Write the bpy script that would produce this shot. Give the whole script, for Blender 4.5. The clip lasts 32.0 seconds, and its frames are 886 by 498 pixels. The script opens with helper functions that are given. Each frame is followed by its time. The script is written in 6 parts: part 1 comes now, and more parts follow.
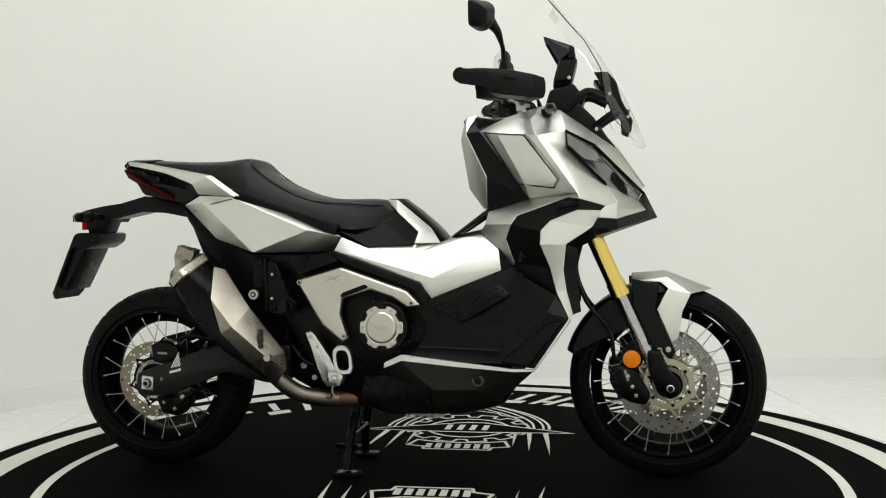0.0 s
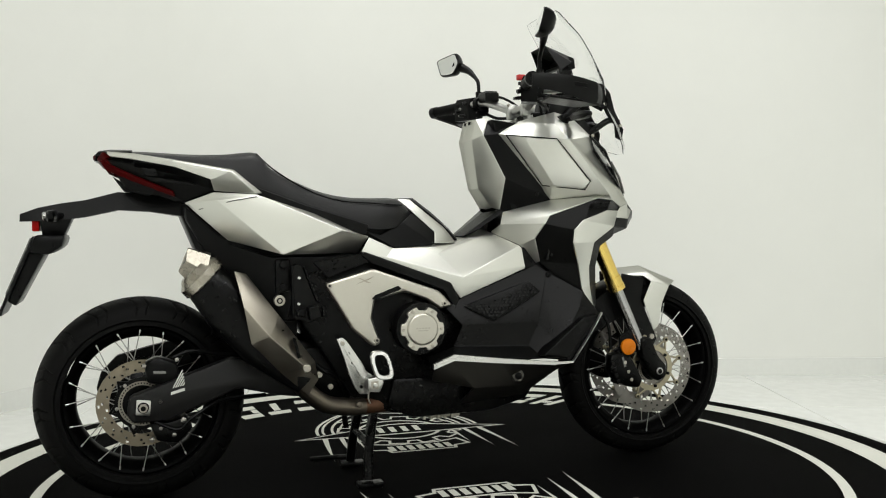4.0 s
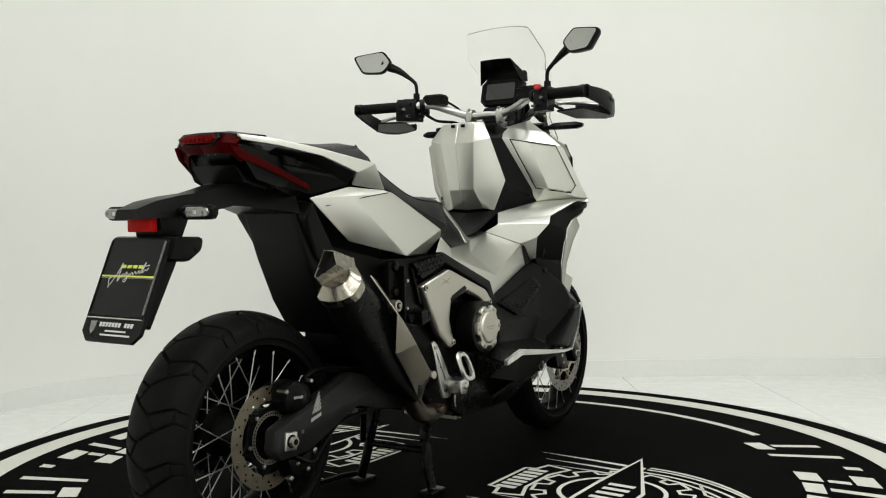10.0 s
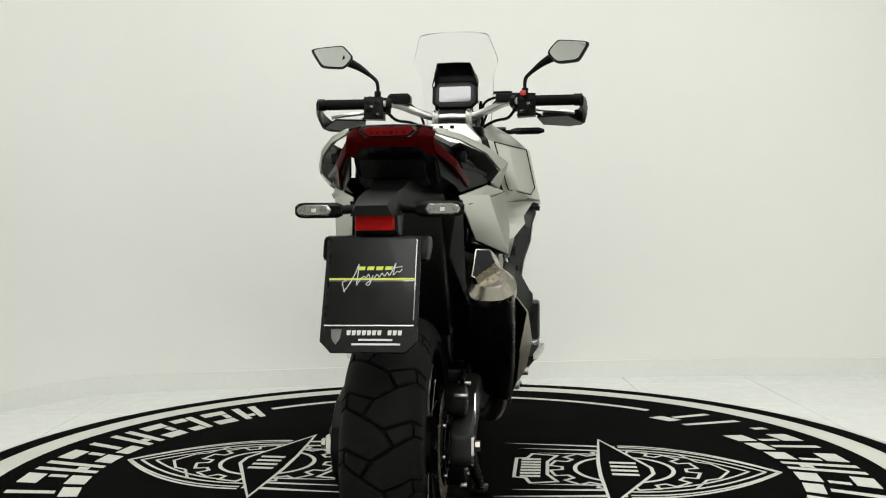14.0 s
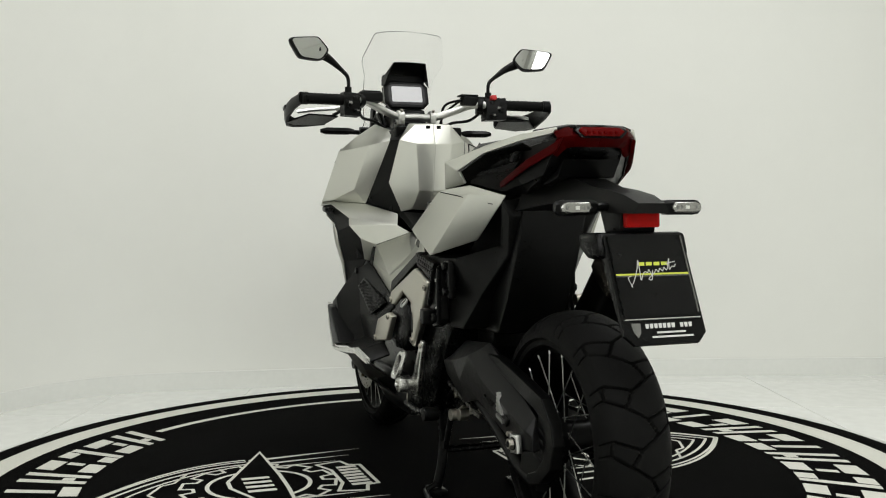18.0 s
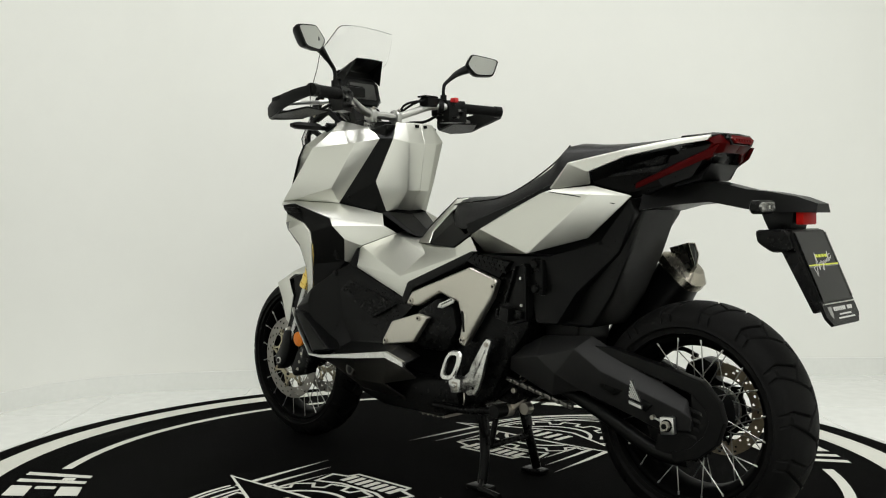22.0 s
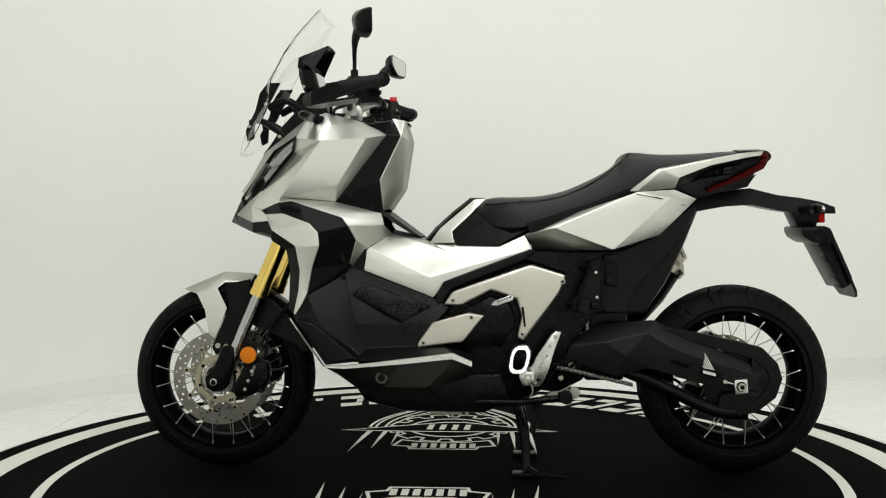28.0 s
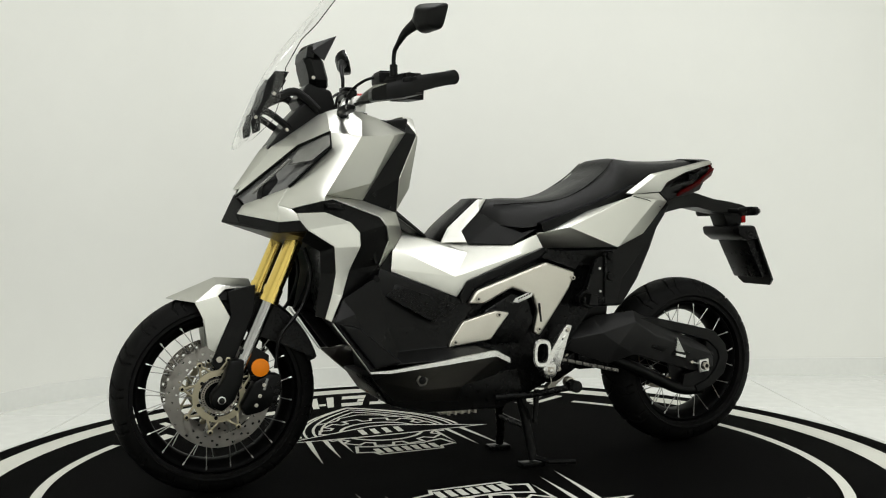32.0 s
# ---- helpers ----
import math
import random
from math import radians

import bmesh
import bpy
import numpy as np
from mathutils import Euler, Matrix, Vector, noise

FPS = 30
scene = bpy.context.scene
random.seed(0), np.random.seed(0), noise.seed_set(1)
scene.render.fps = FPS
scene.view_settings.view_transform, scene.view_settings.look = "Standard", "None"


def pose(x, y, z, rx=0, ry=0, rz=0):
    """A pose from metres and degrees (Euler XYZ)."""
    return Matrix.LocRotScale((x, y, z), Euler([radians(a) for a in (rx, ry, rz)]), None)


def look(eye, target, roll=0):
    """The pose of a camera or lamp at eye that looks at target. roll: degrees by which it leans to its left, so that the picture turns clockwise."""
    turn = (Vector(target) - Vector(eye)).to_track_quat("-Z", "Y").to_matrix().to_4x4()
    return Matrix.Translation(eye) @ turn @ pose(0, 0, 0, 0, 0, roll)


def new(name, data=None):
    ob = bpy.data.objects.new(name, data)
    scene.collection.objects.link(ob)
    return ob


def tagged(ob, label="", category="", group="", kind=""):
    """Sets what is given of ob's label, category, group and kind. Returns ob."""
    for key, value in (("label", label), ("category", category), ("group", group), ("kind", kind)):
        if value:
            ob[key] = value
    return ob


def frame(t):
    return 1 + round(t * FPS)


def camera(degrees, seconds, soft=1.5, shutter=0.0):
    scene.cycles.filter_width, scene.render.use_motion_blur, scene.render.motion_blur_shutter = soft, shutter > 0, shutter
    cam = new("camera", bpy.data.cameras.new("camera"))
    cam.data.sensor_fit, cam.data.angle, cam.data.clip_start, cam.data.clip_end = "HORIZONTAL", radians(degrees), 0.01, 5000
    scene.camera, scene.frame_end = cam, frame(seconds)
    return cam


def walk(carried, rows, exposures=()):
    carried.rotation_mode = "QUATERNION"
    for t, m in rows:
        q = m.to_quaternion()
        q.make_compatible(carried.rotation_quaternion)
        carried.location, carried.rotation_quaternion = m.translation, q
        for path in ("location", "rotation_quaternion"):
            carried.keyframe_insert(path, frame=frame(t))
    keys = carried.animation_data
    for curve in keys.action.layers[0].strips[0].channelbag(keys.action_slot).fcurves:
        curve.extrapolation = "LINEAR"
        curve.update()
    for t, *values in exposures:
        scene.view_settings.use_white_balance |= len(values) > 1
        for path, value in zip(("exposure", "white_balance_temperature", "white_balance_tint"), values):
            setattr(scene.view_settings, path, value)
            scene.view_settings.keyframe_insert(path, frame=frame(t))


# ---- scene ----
from mathutils.geometry import tessellate_polygon

# ---- camera: it stands still ----
cam = camera(50.31, 32.0, soft=1.1)
EYE = (0.0, -2.948, 0.7736)
AIM = look(EYE, (0.0127, 0.052, 0.6848), -0.594)
walk(cam, [(0.0, AIM), (32.0, AIM)], [(0.0, 0.0), (14.0, 0.0), (14.5, -0.14), (18.5, -0.14), (19.0, -0.12), (19.8, 0.0), (32.0, 0.0)])

# ---- world and lights ----
world = bpy.data.worlds.new("world")
scene.world = world
world.use_nodes = True
world.node_tree.nodes["Background"].inputs[0].default_value = (0.8, 0.85, 0.8, 1)
world.node_tree.nodes["Background"].inputs[1].default_value = 0.05
FLOOR_Z, CEIL_Z = -0.025, 3.1


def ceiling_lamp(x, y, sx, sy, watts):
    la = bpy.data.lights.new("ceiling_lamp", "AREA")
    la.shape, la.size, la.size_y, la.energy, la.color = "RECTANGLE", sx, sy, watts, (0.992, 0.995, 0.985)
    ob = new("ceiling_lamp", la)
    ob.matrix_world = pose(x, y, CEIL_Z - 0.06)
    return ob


# The pair at y=-5.10 is unseen fill, added to brighten camera-facing silver panels.
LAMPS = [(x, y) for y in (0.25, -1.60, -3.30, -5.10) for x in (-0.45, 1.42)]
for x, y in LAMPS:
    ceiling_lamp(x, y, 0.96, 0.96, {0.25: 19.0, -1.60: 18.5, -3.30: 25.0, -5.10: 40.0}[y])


# ---- materials ----
def material(name, color, rough=0.5, metal=0.0, var=0.12, scale=40.0, bump=0.0, bscale=300.0, spec=0.5, coat=0.0, rvar=0.1, stain=3.0):
    m = bpy.data.materials.new(name)
    m.use_nodes = True
    nt = m.node_tree
    b = nt.nodes["Principled BSDF"]
    b.inputs["Roughness"].default_value, b.inputs["Metallic"].default_value = rough, metal
    b.inputs["Specular IOR Level"].default_value, b.inputs["Coat Weight"].default_value = spec, coat
    co = nt.nodes.new("ShaderNodeTexCoord")
    n1, n2 = nt.nodes.new("ShaderNodeTexNoise"), nt.nodes.new("ShaderNodeTexNoise")
    n1.inputs["Scale"].default_value, n2.inputs["Scale"].default_value = scale, stain
    n1.inputs["Detail"].default_value, n2.inputs["Detail"].default_value = 4, 3
    add = nt.nodes.new("ShaderNodeMath")
    add.operation = "ADD"
    for n, k in ((n1, 0), (n2, 1)):
        nt.links.new(co.outputs["Object"], n.inputs["Vector"])
        nt.links.new(n.outputs["Fac"], add.inputs[k])
    mr = nt.nodes.new("ShaderNodeMapRange")
    mr.inputs["From Min"].default_value, mr.inputs["From Max"].default_value = 0.6, 1.4
    mr.inputs["To Min"].default_value, mr.inputs["To Max"].default_value = 1 - var, 1 + var
    nt.links.new(add.outputs[0], mr.inputs["Value"])
    mul = nt.nodes.new("ShaderNodeVectorMath")
    mul.operation = "SCALE"
    mul.inputs[0].default_value = color
    nt.links.new(mr.outputs[0], mul.inputs["Scale"])
    nt.links.new(mul.outputs[0], b.inputs["Base Color"])
    if rvar:
        rr = nt.nodes.new("ShaderNodeMapRange")
        rr.inputs["From Min"].default_value, rr.inputs["From Max"].default_value = 0.6, 1.4
        rr.inputs["To Min"].default_value, rr.inputs["To Max"].default_value = max(0.02, rough - rvar), min(1.0, rough + rvar)
        nt.links.new(add.outputs[0], rr.inputs["Value"])
        nt.links.new(rr.outputs[0], b.inputs["Roughness"])
    if bump:
        n3 = nt.nodes.new("ShaderNodeTexNoise")
        n3.inputs["Scale"].default_value, n3.inputs["Detail"].default_value = bscale, 3
        nt.links.new(co.outputs["Object"], n3.inputs["Vector"])
        bp = nt.nodes.new("ShaderNodeBump")
        bp.inputs["Strength"].default_value, bp.inputs["Distance"].default_value = bump, 0.002
        nt.links.new(n3.outputs["Fac"], bp.inputs["Height"])
        nt.links.new(bp.outputs[0], b.inputs["Normal"])
    return m


def clear(name, color, rough=0.0, ior=1.45):
    m = material(name, color, rough, rvar=0, var=0.02)
    b = m.node_tree.nodes["Principled BSDF"]
    b.inputs["Transmission Weight"].default_value, b.inputs["IOR"].default_value = 1.0, ior
    return m


WALL = material("white_wall_paint", (0.82, 0.825, 0.785), 0.75, var=0.012, scale=9, bump=0.05, bscale=60, stain=0.7)
BASE = material("white_baseboard", (0.79, 0.80, 0.765), 0.4, var=0.03, stain=2)
TILE = material("white_polished_tile", (0.78, 0.79, 0.76), 0.22, var=0.02, scale=20, stain=1.2, rvar=0.06)
GROUT = material("tile_joint", (0.42, 0.42, 0.39), 0.8)
CEIL = material("white_ceiling_paint", (0.8, 0.8, 0.77), 0.8, var=0.02)
MAT = material("black_printed_mat", (0.0012, 0.0012, 0.0011), 0.9, var=0.4, scale=120, bump=0.25, bscale=900, stain=2.0, spec=0.024)
PRINT = material("white_mat_print", (0.60, 0.60, 0.54), 0.6, var=0.08, scale=90, stain=4)
DECK = material("turntable_grey_edge", (0.48, 0.48, 0.45), 0.4, var=0.3, scale=25, stain=5)
SILVER = material("matt_silver_paint", (0.66, 0.66, 0.617), 0.37, 1.0, var=0.02, scale=900, stain=2, rvar=0.015)
SILVER.node_tree.nodes["Principled BSDF"].inputs["Specular Tint"].default_value = (0.35, 0.35, 0.33, 1)
PLASTIC = material("black_grained_plastic", (0.0022, 0.0023, 0.0021), 0.34, var=0.25, scale=200, bump=0.10, bscale=1400, spec=0.13)
SATIN = material("satin_black_paint", (0.0018, 0.0019, 0.0018), 0.30, var=0.25, scale=60, rvar=0.08, spec=0.11)
GREYBLACK = material("dark_grey_metal_paint", (0.0085, 0.0085, 0.0083), 0.42, 0.0, var=0.12, scale=80, spec=0.18)
SKIRT = material("dark_gunmetal_paint", (0.072, 0.069, 0.062), 0.36, 0.85, var=0.06, scale=200)
SEATM = material("black_seat_leatherette", (0.005, 0.005, 0.0052), 0.42, var=0.2, scale=150, bump=0.35, bscale=700, spec=0.24)
RUBBER = material("black_tyre_rubber", (0.0032, 0.0032, 0.0030), 0.60, var=0.4, scale=60, bump=0.25, bscale=700, stain=6, spec=0.08)
STEEL = material("brushed_steel", (0.42, 0.395, 0.345), 0.42, 1.0, var=0.08, scale=60, stain=6)
POLISH = material("polished_exhaust_steel", (0.35, 0.325, 0.275), 0.27, 1.0, var=0.10, scale=50, stain=8, rvar=0.07)
TITAN = material("satin_nickel_cover", (0.52, 0.50, 0.445), 0.36, 1.0, var=0.05, scale=300, stain=5)
ALU = material("bare_aluminium", (0.60, 0.60, 0.58), 0.29, 1.0, var=0.03, scale=400, rvar=0.04)
BARM = material("satin_silver_handlebar", (0.50, 0.50, 0.48), 0.36, 1.0, var=0.04, scale=300, rvar=0.04)
HARDCHROME = material("dark_hard_chrome", (0.40, 0.40, 0.40), 0.14, 1.0, var=0.04, rvar=0.03)
GOLD = material("gold_anodised_fork", (0.76, 0.56, 0.16), 0.20, 1.0, var=0.05, scale=80, rvar=0.04)
BRONZE = material("gold_disc_carrier", (0.36, 0.325, 0.235), 0.35, 1.0, var=0.06)
SPOKE = material("dull_steel_spoke", (0.40, 0.40, 0.38), 0.36, 1.0, var=0.05, rvar=0.04)
RIMB = material("black_wheel_rim_paint", (0.0016, 0.0016, 0.0016), 0.38, var=0.2, spec=0.025)
SHIELD = material("brushed_bronze_toned_steel", (0.36, 0.33, 0.28), 0.36, 1.0, var=0.10, scale=40, stain=7)
PIPE = material("dulled_exhaust_pipe", (0.15, 0.13, 0.105), 0.40, 1.0, var=0.2, scale=40, stain=8)
DISC = material("brake_disc_steel", (0.36, 0.345, 0.32), 0.30, 1.0, var=0.12, scale=30)
DISCR = material("worn_rear_disc_steel", (0.38, 0.335, 0.26), 0.4, 1.0, var=0.15, scale=30)
CHAIN = material("oiled_chain_steel", (0.13, 0.125, 0.115), 0.32, 0.9, var=0.2)
RUST = material("heat_browned_pipe", (0.12, 0.06, 0.035), 0.5, 0.8, var=0.4, scale=30)
MIRROR = material("mirror_glass", (0.68, 0.69, 0.68), 0.02, 1.0, var=0.0, rvar=0)
RED = material("red_lens", (0.25, 0.004, 0.003), 0.3, var=0.2, rvar=0.03, spec=0.05)
REDD = material("dark_red_lens", (0.040, 0.0006, 0.0007), 0.32, var=0.3, scale=120, rvar=0.05, spec=0.035)
REDC = material("red_bar_lens", (0.080, 0.0012, 0.0012), 0.2, var=0.2, rvar=0.03, spec=0.04)
AMBER = material("amber_reflector", (0.62, 0.17, 0.004), 0.3, var=0.10, coat=0.1, bump=0.3, bscale=500, spec=0.15)
SMOKE = material("smoked_lens", (0.10, 0.10, 0.095), 0.12, var=0.15, coat=1.0, scale=20)
LENS = material("clear_indicator_lens", (0.13, 0.13, 0.12), 0.18, 0.2, var=0.2, coat=1.0, scale=60)
INDIC = material("clear_ribbed_indicator_lens", (0.20, 0.20, 0.185), 0.16, 0.75, var=0.3, coat=0.6, scale=90, bump=0.3, bscale=260)
HLAMP = material("headlight_lens", (0.10, 0.10, 0.10), 0.07, var=0.3, coat=1.0, scale=14, rvar=0.03)
# Pale base colour: the lens's reflection of the bright room is painted in.
HLCLEAR = material("headlight_reflector_painted_reflection", (0.26, 0.26, 0.25), 0.14, 0.7, var=0.25, scale=18)
SCREEN = material("display_glass", (0.004, 0.004, 0.005), 0.04, var=0.1, coat=1.0, rvar=0.02, spec=0.8)
GLOSSB = material("gloss_black_panel", (0.005, 0.005, 0.005), 0.18, var=0.1, coat=0.06, spec=0.12)
WHITE = material("white_print", (0.55, 0.55, 0.53), 0.5)
YELLOW = material("yellow_print", (0.50, 0.55, 0.05), 0.5)
REDSW = material("red_switch", (0.45, 0.02, 0.02), 0.4)
GLASS = clear("clear_windscreen", (1, 1, 1), 0.0, 1.32)


CRISP = (SKIRT, PLASTIC, STEEL, TITAN)
SWELL = 0.62


# ---- mesh helpers ----
def mean_value(poly, q):
    """Mean value weights of the corners of a flat polygon at the point q in its plane."""
    n = len(poly)
    d = [p - q for p in poly]
    r = [v.length for v in d]
    for k in range(n):
        if r[k] < 1e-7:
            return [1.0 if i == k else 0.0 for i in range(n)]
    axis = Vector()
    for k in range(n):
        axis += poly[k].cross(poly[(k + 1) % n])
    half = []
    for k in range(n):
        j = (k + 1) % n
        c, x = d[k].dot(d[j]), d[k].cross(d[j])
        s_ = math.copysign(x.length, x.dot(axis))
        if abs(s_) < 1e-12 and c < 0:
            return [r[j] / (r[k] + r[j]) if i == k else r[k] / (r[k] + r[j]) if i == j else 0.0 for i in range(n)]
        half.append((r[k] * r[j] - c) / s_ if abs(s_) > 1e-14 else 0.0)
    w = [(half[k - 1] + half[k]) / r[k] for k in range(n)]
    t = sum(w)
    return [a / t for a in w]


def pressed(bm, swell):
    """Vertices, faces and normals of a pressed panel: facets that swell softly towards their creases."""
    bm.verts.index_update()
    bm.normal_update()
    vs, ns, fs = [], [], []
    for v in bm.verts:
        flat_n, even_n = Vector(), Vector()
        for f in v.link_faces:
            flat_n += f.normal * f.calc_area()
        for f in v.link_faces:
            if f.normal.dot(flat_n) > 0.5 * flat_n.length:
                even_n += f.normal
        vs.append(tuple(v.co))
        ns.append((flat_n.normalized() * (1 - swell) + even_n.normalized() * swell).normalized())
    for f in bm.faces:
        ids = [v.index for v in f.verts]
        if f.calc_area() < 1.5e-4:
            fs.append(ids)
            continue
        poly = [v.co.copy() for v in f.verts]
        seen = {tuple(round(x, 6) for x in p): m for p, m in zip(poly, ids)}
        for tri in tessellate_polygon([poly]):
            a, b, c = (poly[i] for i in tri)
            if (b - a).cross(c - a).dot(f.normal) < 0:
                b, c = c, b
            k = max(1, min(12, round(max((a - b).length, (b - c).length, (c - a).length) / 0.016)))
            at = {}
            for i in range(k + 1):
                for j in range(k + 1 - i):
                    q = a + (b - a) * (i / k) + (c - a) * (j / k)
                    key = tuple(round(x, 6) for x in q)
                    if key in seen:
                        at[i, j] = seen[key]
                        continue
                    at[i, j] = seen[key] = len(vs)
                    vs.append(tuple(q))
                    nn = Vector()
                    for w, m in zip(mean_value(poly, q), ids):
                        nn += ns[m] * w
                    ns.append(nn.normalized())
            for i in range(k):
                for j in range(k - i):
                    fs.append((at[i, j], at[i + 1, j], at[i, j + 1]))
                    if i + j < k - 1:
                        fs.append((at[i + 1, j], at[i + 1, j + 1], at[i, j + 1]))
    return vs, fs, [tuple(n) for n in ns]


def part(name, bm, mat, parent, label="", sharp=32.0, swell=None):
    bmesh.ops.recalc_face_normals(bm, faces=bm.faces)
    me = bpy.data.meshes.new(name)
    if mat is SILVER or swell:
        vs, fs, ns = pressed(bm, swell or SWELL)
        me.from_pydata(vs, [], fs)
        me.shade_smooth()
        me.normals_split_custom_set_from_vertices(ns)
    else:
        lim = radians(sharp)
        for f in bm.faces:
            f.smooth = True
        for e in bm.edges:
            if len(e.link_faces) == 2 and e.calc_face_angle(0) > lim:
                e.smooth = False
        bm.to_mesh(me)
    bm.free()
    me.materials.append(mat)
    ob = new(name, me)
    if parent is not None:
        ob.parent = parent
    if mat in CRISP and not swell:
        md = ob.modifiers.new("weights", "WEIGHTED_NORMAL")
        md.keep_sharp = True
    return tagged(ob, label) if label else ob


def bevel(bm, width, seg=2, angle=18.0):
    es = [e for e in bm.edges if len(e.link_faces) == 2 and e.calc_face_angle(0) > radians(angle)]
    if es and width > 0:
        bmesh.ops.bevel(bm, geom=es, offset=width, segments=seg, profile=0.5, affect="EDGES", clamp_overlap=True)
    return bm


def raw(vs, fs):
    bm = bmesh.new()
    v = [bm.verts.new(p) for p in vs]
    for f in fs:
        bm.faces.new([v[i] for i in f])
    return bm


def sheet(points, faces, s=1, thick=0.004, bev=0.003):
    """A faceted panel through named points (x, half-width, z), on the side s, thickened inwards."""
    keys = list(points)
    bm = bmesh.new()
    v = {k: bm.verts.new((points[k][0], points[k][1] * s, points[k][2])) for k in keys}
    for f in faces:
        bm.faces.new([v[k] for k in f.split()])
    for k in keys:
        if not v[k].link_faces:
            bm.verts.remove(v[k])
    bmesh.ops.recalc_face_normals(bm, faces=bm.faces)
    if sum(f.normal.y * f.calc_area() for f in bm.faces) * s < 0:
        bmesh.ops.reverse_faces(bm, faces=bm.faces)
    bmesh.ops.solidify(bm, geom=list(bm.faces), thickness=thick)
    bmesh.ops.recalc_face_normals(bm, faces=bm.faces)
    return bevel(bm, bev, 2, 8.0)


def slab(outline, y0, y1, bev=0.004, taper=1.0):
    """A plate with a side outline (x, z) between two widths y0 and y1; taper shrinks its outer face."""
    cx = sum(p[0] for p in outline) / len(outline)
    cz = sum(p[1] for p in outline) / len(outline)
    n = len(outline)
    vs = [(x, y0, z) for x, z in outline]
    vs += [(cx + (x - cx) * taper, y1, cz + (z - cz) * taper) for x, z in outline]
    fs = [list(range(n)), list(range(2 * n - 1, n - 1, -1))]
    fs += [[i, (i + 1) % n, n + (i + 1) % n, n + i] for i in range(n)]
    bm = raw(vs, fs)
    bmesh.ops.recalc_face_normals(bm, faces=bm.faces)
    return bevel(bm, bev)


def box(x0, x1, y0, y1, z0, z1, bev=0.004):
    return slab([(x0, z0), (x1, z0), (x1, z1), (x0, z1)], y0, y1, bev)


def loft(rings, cap=True, closed=True):
    """A skin over rings of equally many points."""
    bm = bmesh.new()
    rows = [[bm.verts.new(p) for p in r] for r in rings]
    n = len(rings[0])
    for a, b in zip(rows, rows[1:]):
        for i in range(n if closed else n - 1):
            j = (i + 1) % n
            bm.faces.new([a[i], a[j], b[j], b[i]])
    if cap and closed:
        bm.faces.new(rows[0])
        bm.faces.new(rows[-1][::-1])
    return bm


def spline(pts, n):
    """n + 1 points on a smooth curve through pts."""
    p = [Vector(q) for q in pts]
    p = [2 * p[0] - p[1]] + p + [2 * p[-1] - p[-2]]
    out = []
    for k in range(n + 1):
        u = k / n * (len(p) - 3)
        i = min(int(u), len(p) - 4)
        f = u - i
        a, b, c, d = p[i:i + 4]
        out.append(0.5 * (2 * b + (c - a) * f + (2 * a - 5 * b + 4 * c - d) * f * f + (3 * b - a - 3 * c + d) * f ** 3))
    return out


def tube(pts, r, n=10, steps=0, r2=None):
    """A round tube along a line, or along a smooth curve when steps is given."""
    line = spline(pts, steps) if steps else [Vector(p) for p in pts]
    rings = []
    side = None
    for i, p in enumerate(line):
        d = (line[min(i + 1, len(line) - 1)] - line[max(i - 1, 0)]).normalized()
        if side is None:
            side = d.orthogonal().normalized()
        side = (side - d * side.dot(d)).normalized()
        up = d.cross(side)
        rr = r if r2 is None else r + (r2 - r) * i / (len(line) - 1)
        rings.append([p + rr * (side * math.cos(2 * math.pi * k / n) + up * math.sin(2 * math.pi * k / n)) for k in range(n)])
    return loft(rings)


def revolve(profile, cx, cz, n=72):
    """A ring about the wheel axle through (cx, cz): a closed profile of (radius, y)."""
    rings = []
    for k in range(n):
        a = 2 * math.pi * k / n
        rings.append([(cx + r * math.cos(a), y, cz + r * math.sin(a)) for r, y in profile])
    return ring_loft(rings)


def ring_loft(rings):
    bm = bmesh.new()
    rows = [[bm.verts.new(p) for p in r] for r in rings]
    m, n = len(rows), len(rows[0])
    for k in range(m):
        a, b = rows[k], rows[(k + 1) % m]
        for i in range(n):
            j = (i + 1) % n
            bm.faces.new([a[i], a[j], b[j], b[i]])
    return bm


def drum(cx, cz, r, y0, y1, n=28, bev=0.002):
    """A short cylinder across the bike."""
    return slab([(cx + r * math.cos(2 * math.pi * k / n), cz + r * math.sin(2 * math.pi * k / n)) for k in range(n)], y0, y1, bev)


def thing(name, label, category, group="", kind=""):
    return tagged(new(name), label, category, group, kind)


# ---- the room ----
def wall(name, a, b, label):
    """A wall slab 0.12 thick behind the line a-b, with a baseboard on it."""
    (ax, ay), (bx, by) = a, b
    d = Vector((bx - ax, by - ay, 0)).normalized()
    out = Vector((-d.y, d.x, 0))

    def run(t0, t1, z0, z1, e=0.0):
        p = [Vector((ax, ay, 0)) - d * e, Vector((bx, by, 0)) + d * e]
        vs = []
        for z in (z0, z1):
            vs += [p[0] + out * t0 + Vector((0, 0, z)), p[1] + out * t0 + Vector((0, 0, z)), p[1] + out * t1 + Vector((0, 0, z)), p[0] + out * t1 + Vector((0, 0, z))]
        return raw(vs, [(0, 1, 2, 3), (7, 6, 5, 4), (0, 4, 5, 1), (1, 5, 6, 2), (2, 6, 7, 3), (3, 7, 4, 0)])

    w = tagged(part(name, run(0.0, 0.12, FLOOR_Z - 0.05, CEIL_Z + 0.05), WALL, None), label, "wall", kind="structure")
    bb = bevel(run(-0.010, 0.002, FLOOR_Z, FLOOR_Z + 0.086), 0.002)
    tagged(part("baseboard", bb, BASE, None), "low white tiled baseboard along the foot of the wall", "baseboard", kind="structure")
    return w


C0, C1, C2, C3, C4, C5 = (-3.36, -2.6), (-1.70, 1.50), (0.85, 1.845), (3.3, 1.77), (3.3, -7.6), (-3.36, -7.6)


